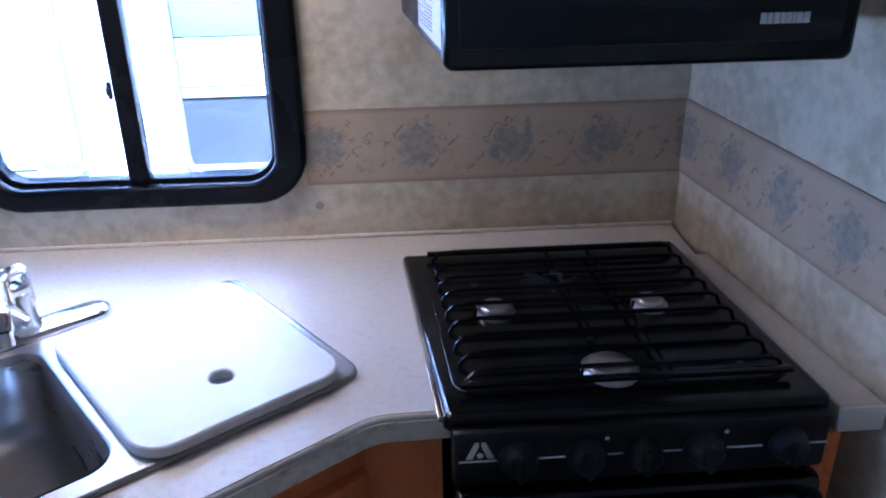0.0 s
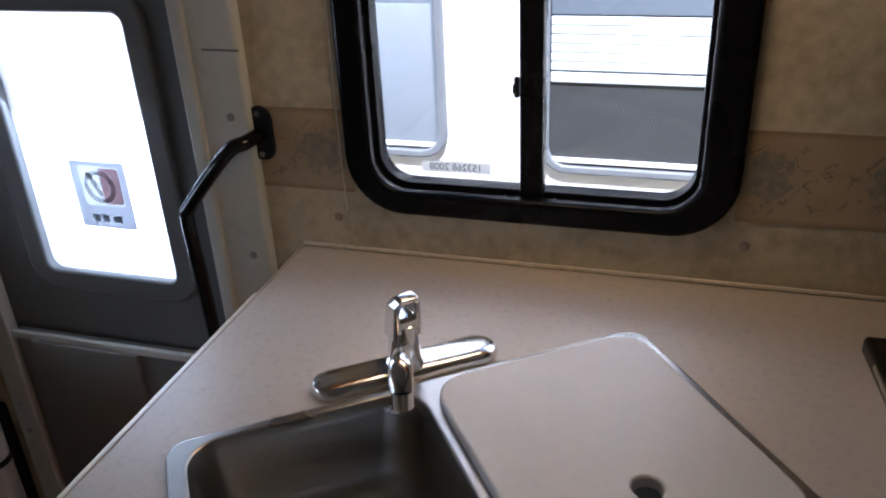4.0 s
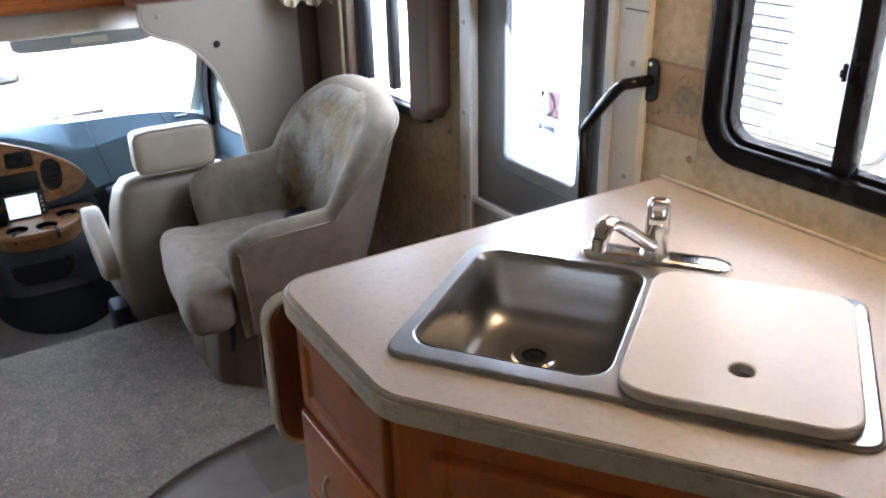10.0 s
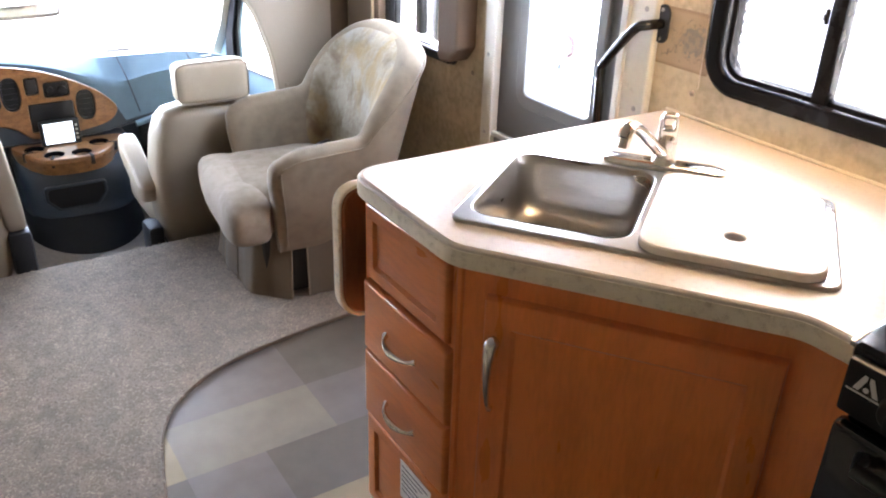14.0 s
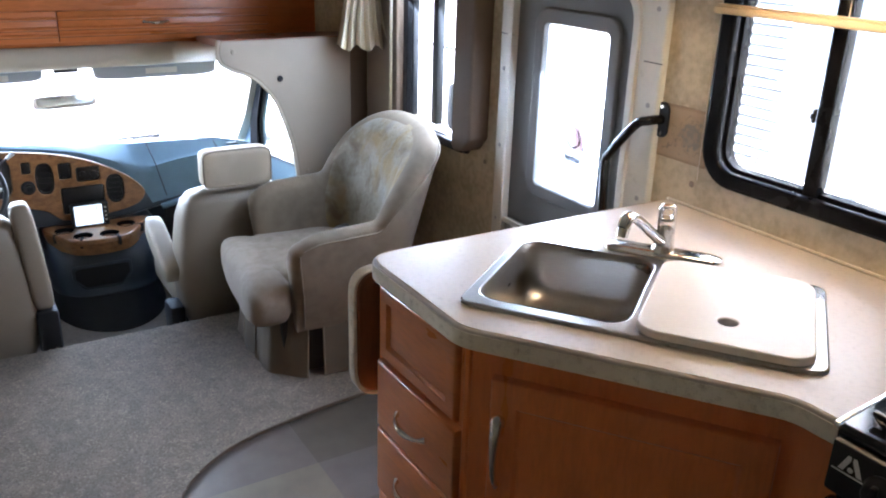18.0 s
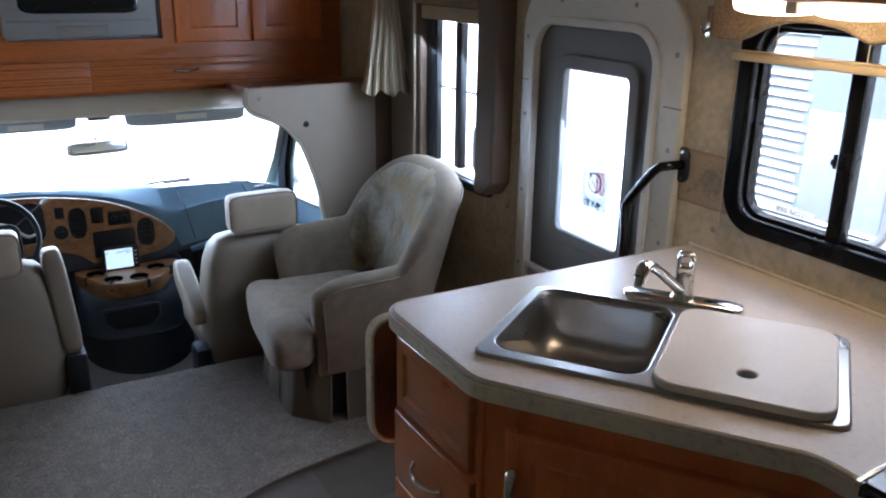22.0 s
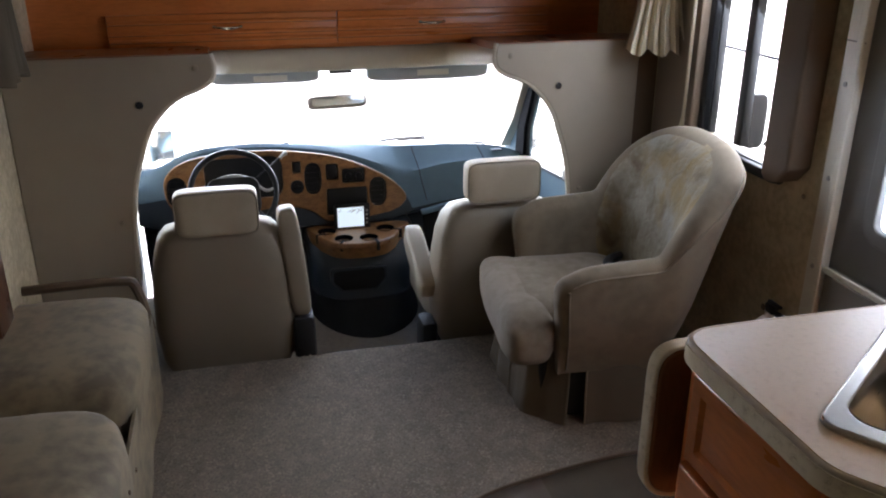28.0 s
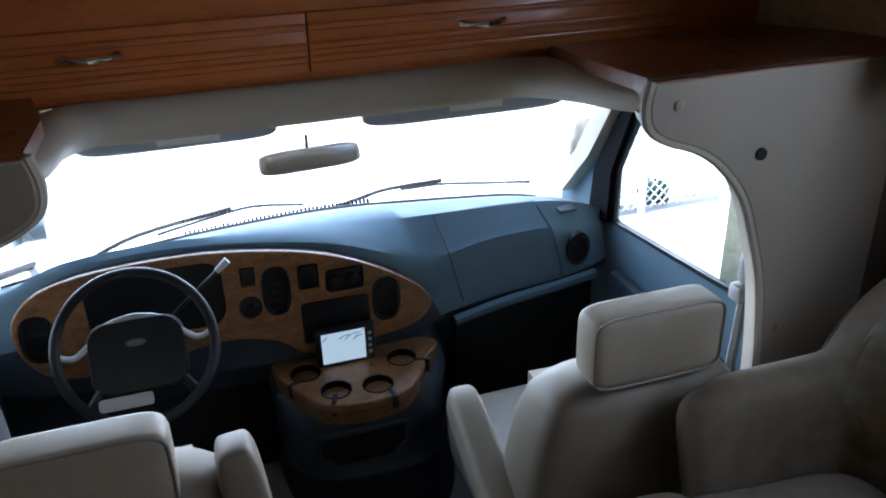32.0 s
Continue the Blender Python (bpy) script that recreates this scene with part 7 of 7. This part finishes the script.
for y0, y1, lab_ in ((YM - 0.52, YM - 0.07, "blue-grey sun visor folded against the windscreen top"), (YM + 0.13, YM + 0.68, "blue-grey sun visor hanging at the windscreen top")):
    vz = thing("sun_visor", lab_, "sun visor", "sun visors", at=(-2.87, (y0 + y1) / 2, 0.94))
    part("board", cushion(-2.905, -2.875, y0, y1, 0.885 if y0 > 0 else 0.895, 0.985, 6, n=36, m=10), M_VISOR, vz)
    part("label", rbox(-2.8755, -2.8735, (y0 + y1) / 2 - 0.05, (y0 + y1) / 2 + 0.09, 0.905, 0.93, 0), M_FRAME, vz)
mb = thing("map_light", "dark map light pod over the windscreen", "light pod", at=(-2.88, 0.29, 0.95))
part("pod", loft([[(-2.93, 0.23, 0.985), (-2.93, 0.35, 0.985), (-2.84, 0.35, 1.0), (-2.84, 0.23, 1.0)], [(-2.92, 0.245, 0.925), (-2.92, 0.335, 0.925), (-2.86, 0.335, 0.93), (-2.86, 0.245, 0.93)]]), M_RUBBER, mb)
rm = thing("rear_view_mirror", "grey rear-view mirror on the windscreen", "mirror", at=(-3.04, 0.31, 0.78))
part("housing", cushion(-3.055, -3.025, 0.178, 0.450, 0.740, 0.800, 5, n=40, m=12, M=Matrix.Translation((-3.04, 0.31, 0.77)) @ Matrix.Rotation(radians(5), 4, "Z") @ Matrix.Rotation(radians(-25), 4, "Y") @ Matrix.Translation((3.04, -0.31, -0.77))), M_TAUPE, rm)
part("mirror_glass", plate(rr(0.195, 0.435, 0.7495, 0.7905, 0.014), [], 0.002, Matrix.Translation((-3.04, 0.31, 0.77)) @ Matrix.Rotation(radians(5), 4, "Z") @ Matrix.Rotation(radians(-25), 4, "Y") @ Matrix.Translation((3.04, -0.31, -0.77)) @ on_x(-3.0255)), M_CHROME, rm)
part("stem", tube([(-3.045, 0.31, 0.795), (-3.05, 0.31, 0.83), (-3.105, 0.31, 0.835)], 0.007, 8), M_CHROME, rm)
rm.location += Vector((0, -0.024, 0.003))
for blade, arm in ((((-0.146, 0.426), (0.034, 0.459), (0.161, 0.474), (0.32, 0.456)), ((-0.36, 0.372), (-0.2, 0.432), (0.09, 0.476))),
                   (((0.652, 0.458), (0.795, 0.457), (0.959, 0.437), (1.13, 0.416)), ((0.408, 0.424), (0.513, 0.446), (0.606, 0.464), (0.80, 0.468)))):
    wp = thing("wiper", "black wiper blade lying across the windscreen foot", "wiper", "wipers", at=(-3.5, blade[1][0], 0.45))
    part("blade", tube(spline([(-3.505, y, z) for y, z in blade], 5), 0.005, 6), M_RUBBER, wp)
    part("arm", tube(spline([(-3.512, y, z) for y, z in arm], 4), 0.007, 6), M_RUBBER, wp)
cw = tagged(thing("cowl", "black ribbed cowl seal along the windscreen foot", "cowl", at=(-3.43, YM, 0.44)), kind="structure")
part("seal", tube(spline([(-3.425, y, float(np.interp(y, (-0.62, -0.35, -0.1, 0.12, 0.32, 0.5, 0.8, 1.0, 1.12), (0.36, 0.405, 0.436, 0.452, 0.46, 0.456, 0.433, 0.414, 0.39))) + 0.002) for y in (-0.6, -0.35, -0.1, 0.12, 0.32, 0.5, 0.8, 1.0, 1.12)], 4), 0.0055, 6), M_RUBBER, cw)
part("ribbed_grille", join(*[rbox(-3.462, -3.448, y - 0.0035, y + 0.0035, 0.42, float(np.interp(y, (-0.1, 0.32, 0.56), (0.441, 0.464, 0.462))), 0) for y in (-0.06 + k * 0.013 for k in range(46))]), M_PILLAR, cw)
solid("hood", rbox(-4.3, -3.54, YM - 0.9, YM + 0.9, 0.05, 0.37, 0.06), M_NBWALL, "white sloping bonnet ahead of the windscreen", "bonnet", kind="structure")

# ---- outside ----
solid("ground", rbox(-400, 400, -400, 400, -1.0, -0.95, 0), M_ASPHALT, "pale sunlit concrete yard", "ground", kind="structure")
NY = 2.25
nb = thing("parked_motorhome", "white parked motorhome close alongside with sliding windows", "motorhome", at=(0.5, NY + 1.2, -0.9))
part("wall", rbox(-2.3, 5.0, NY, NY + 2.3, -0.45, 2.1, 0.04), M_NBWALL, nb)
part("skirt", rbox(-1.95, 4.95, NY + 0.03, NY + 2.25, -0.75, -0.45, 0.02), M_NBFRAME, nb)
for wx in (-1.2, 3.4):
    part("wheel", lathe([(0, 0), (0.2, 0), (0.2, 0.05), (0.34, 0.06), (0.36, 0.1), (0.36, 0.24), (0, 0.24)], (wx, NY + 0.30, -0.59), 24, pose(0, 0, 0, 90)), M_RUBBER, nb)
for x0, x1, z0, z1 in ((-0.95, -0.395, 0.755, 1.55), (-0.145, 0.30, 0.735, 1.55)):
    wd = part("window", plate(rr(x0, x1, z0, z1, 0.07), [rr(x0 + 0.022, x1 - 0.022, z0 + 0.022, z1 - 0.022, 0.05)], 0.02, on_y(NY), 0.005), M_NBFRAME, nb)
    part("pane", plate(rr(x0 + 0.02, x1 - 0.02, z0 + 0.02, z1 - 0.02, 0.05), [], 0.006, on_y(NY - 0.001)), M_PALEBLIND if x0 < -0.5 else M_NBGLASS, wd)
    if x0 > -0.5:
        for i in range(6):
            part("blind_slat", rbox(x0 + 0.025, x1 - 0.025, NY - 0.012, NY - 0.007, 1.005 + i * 0.022, 1.0255 + i * 0.022, 0.003), M_SLAT, wd)
        part("blind", rbox(x0 + 0.025, x1 - 0.025, NY - 0.0065, NY - 0.003, 0.985, 1.50, 0.001), M_SHADEDSLAT, wd)
        part("blind", rbox(x0 + 0.025, x1 - 0.025, NY - 0.012, NY - 0.007, 1.14, 1.50, 0.001), M_NBBLIND, wd)
        part("blind_rail", rbox(x0 + 0.025, x1 - 0.025, NY - 0.014, NY - 0.007, 0.975, 1.0, 0.003), M_SLAT, wd)
    else:
        part("blind", rbox(x1 - 0.34, x1 - 0.03, NY - 0.011, NY - 0.007, z0 + 0.03, 1.16, 0.002), M_SHADEDSLAT, wd)
        for i in range(20):
            part("blind_slat", rbox(x0 + 0.03, x1 - 0.365 + 0.012 * (i % 3), NY - 0.012, NY - 0.007, 0.80 + i * 0.035, 0.818 + i * 0.035, 0.002), M_NBWALL, wd)
    part("rail", rbox(x0 + 0.02, x1 - 0.02, NY - 0.016, NY - 0.006, z0 + 0.03, z0 + 0.042, 0.002), M_NBWALL, wd)

part("mirror", cushion(-2.49, -2.42, 1.995, 2.085, 0.60, 0.84, 5, n=20, m=10), M_RUBBER, nb)
part("mirror_arm", tube([(-2.44, 2.10, 0.62), (-2.42, NY + 0.02, 0.52)], 0.012, 6), M_RUBBER, nb)
# Added emissive cylinder: its glow whitens the view beyond the yard.
glow_wall = bmesh.new()
bmesh.ops.create_cone(glow_wall, segments=64, radius1=90, radius2=90, depth=46, matrix=Matrix.Translation((0, 0, 20)))
solid("backdrop", glow_wall, M_FARGLOW, "glowing white cylinder standing in for the bright distance", "backdrop", kind="structure")

fe = thing("chain_link_fence", "chain-link fence beyond the cab", "fence", at=(-5.8, 3.2, -0.95))
for i in range(4):
    part("post", tube([(-5.8, 2.35 + i * 0.7, -0.95), (-5.8, 2.35 + i * 0.7, -0.05)], 0.025, 8), M_GALV, fe)
part("top_rail", tube([(-5.8, 2.35, -0.08), (-5.8, 4.45, -0.08)], 0.018, 8), M_GALV, fe)
wv, wf = [], []
for i in range(38):
    y = 1.55 + i * 0.075
    for sgn in (1, -1):
        lo, hi = (y, y + 0.8) if sgn > 0 else (y + 0.8, y)
        k, d = len(wv), 0.007
        for b, c in ((0, d), (d, 0)):
            wv += [(-5.8 - b, lo - c, -0.9), (-5.8 + b, lo + c, -0.9), (-5.8 + b, hi + c, -0.1), (-5.8 - b, hi - c, -0.1)]
        wf += [(k, k + 1, k + 2, k + 3), (k + 4, k + 5, k + 6, k + 7)]
me = bpy.data.meshes.new("wire_mesh")
me.from_pydata(wv, [], wf)
me.materials.append(M_GALV)
net = new("wire_mesh", me)
net.parent = fe
net.location = (5.8, -3.2, 0.95)
random.seed(9)
hv, hf = [], []
for i in range(420):
    y = random.choice((random.uniform(2.74, 2.93), random.uniform(2.74, 2.93), random.uniform(3.18, 3.36)))
    x, z = random.uniform(-6.05, -5.9), random.uniform(-0.93, -0.76) - 0.12 * max(0.0, y - 2.9)
    r = random.uniform(0.03, 0.07)
    a = Vector((random.gauss(0, 1), random.gauss(0, 1), random.gauss(0, 1))).normalized() * r
    b = a.cross(Vector((random.gauss(0, 1), random.gauss(0, 1), 1))).normalized() * r * 0.5
    c = Vector((x, y, z))
    k = len(hv)
    hv += [tuple(c - a), tuple(c + b), tuple(c + a), tuple(c - b)]
    hf.append((k, k + 1, k + 2, k + 3))
me = bpy.data.meshes.new("hedge")
me.from_pydata(hv, [], hf)
me.materials.append(M_LEAFY)
tagged(new("hedge", me), "dark green hedge behind the chain-link fence", "hedge", kind="stuff")
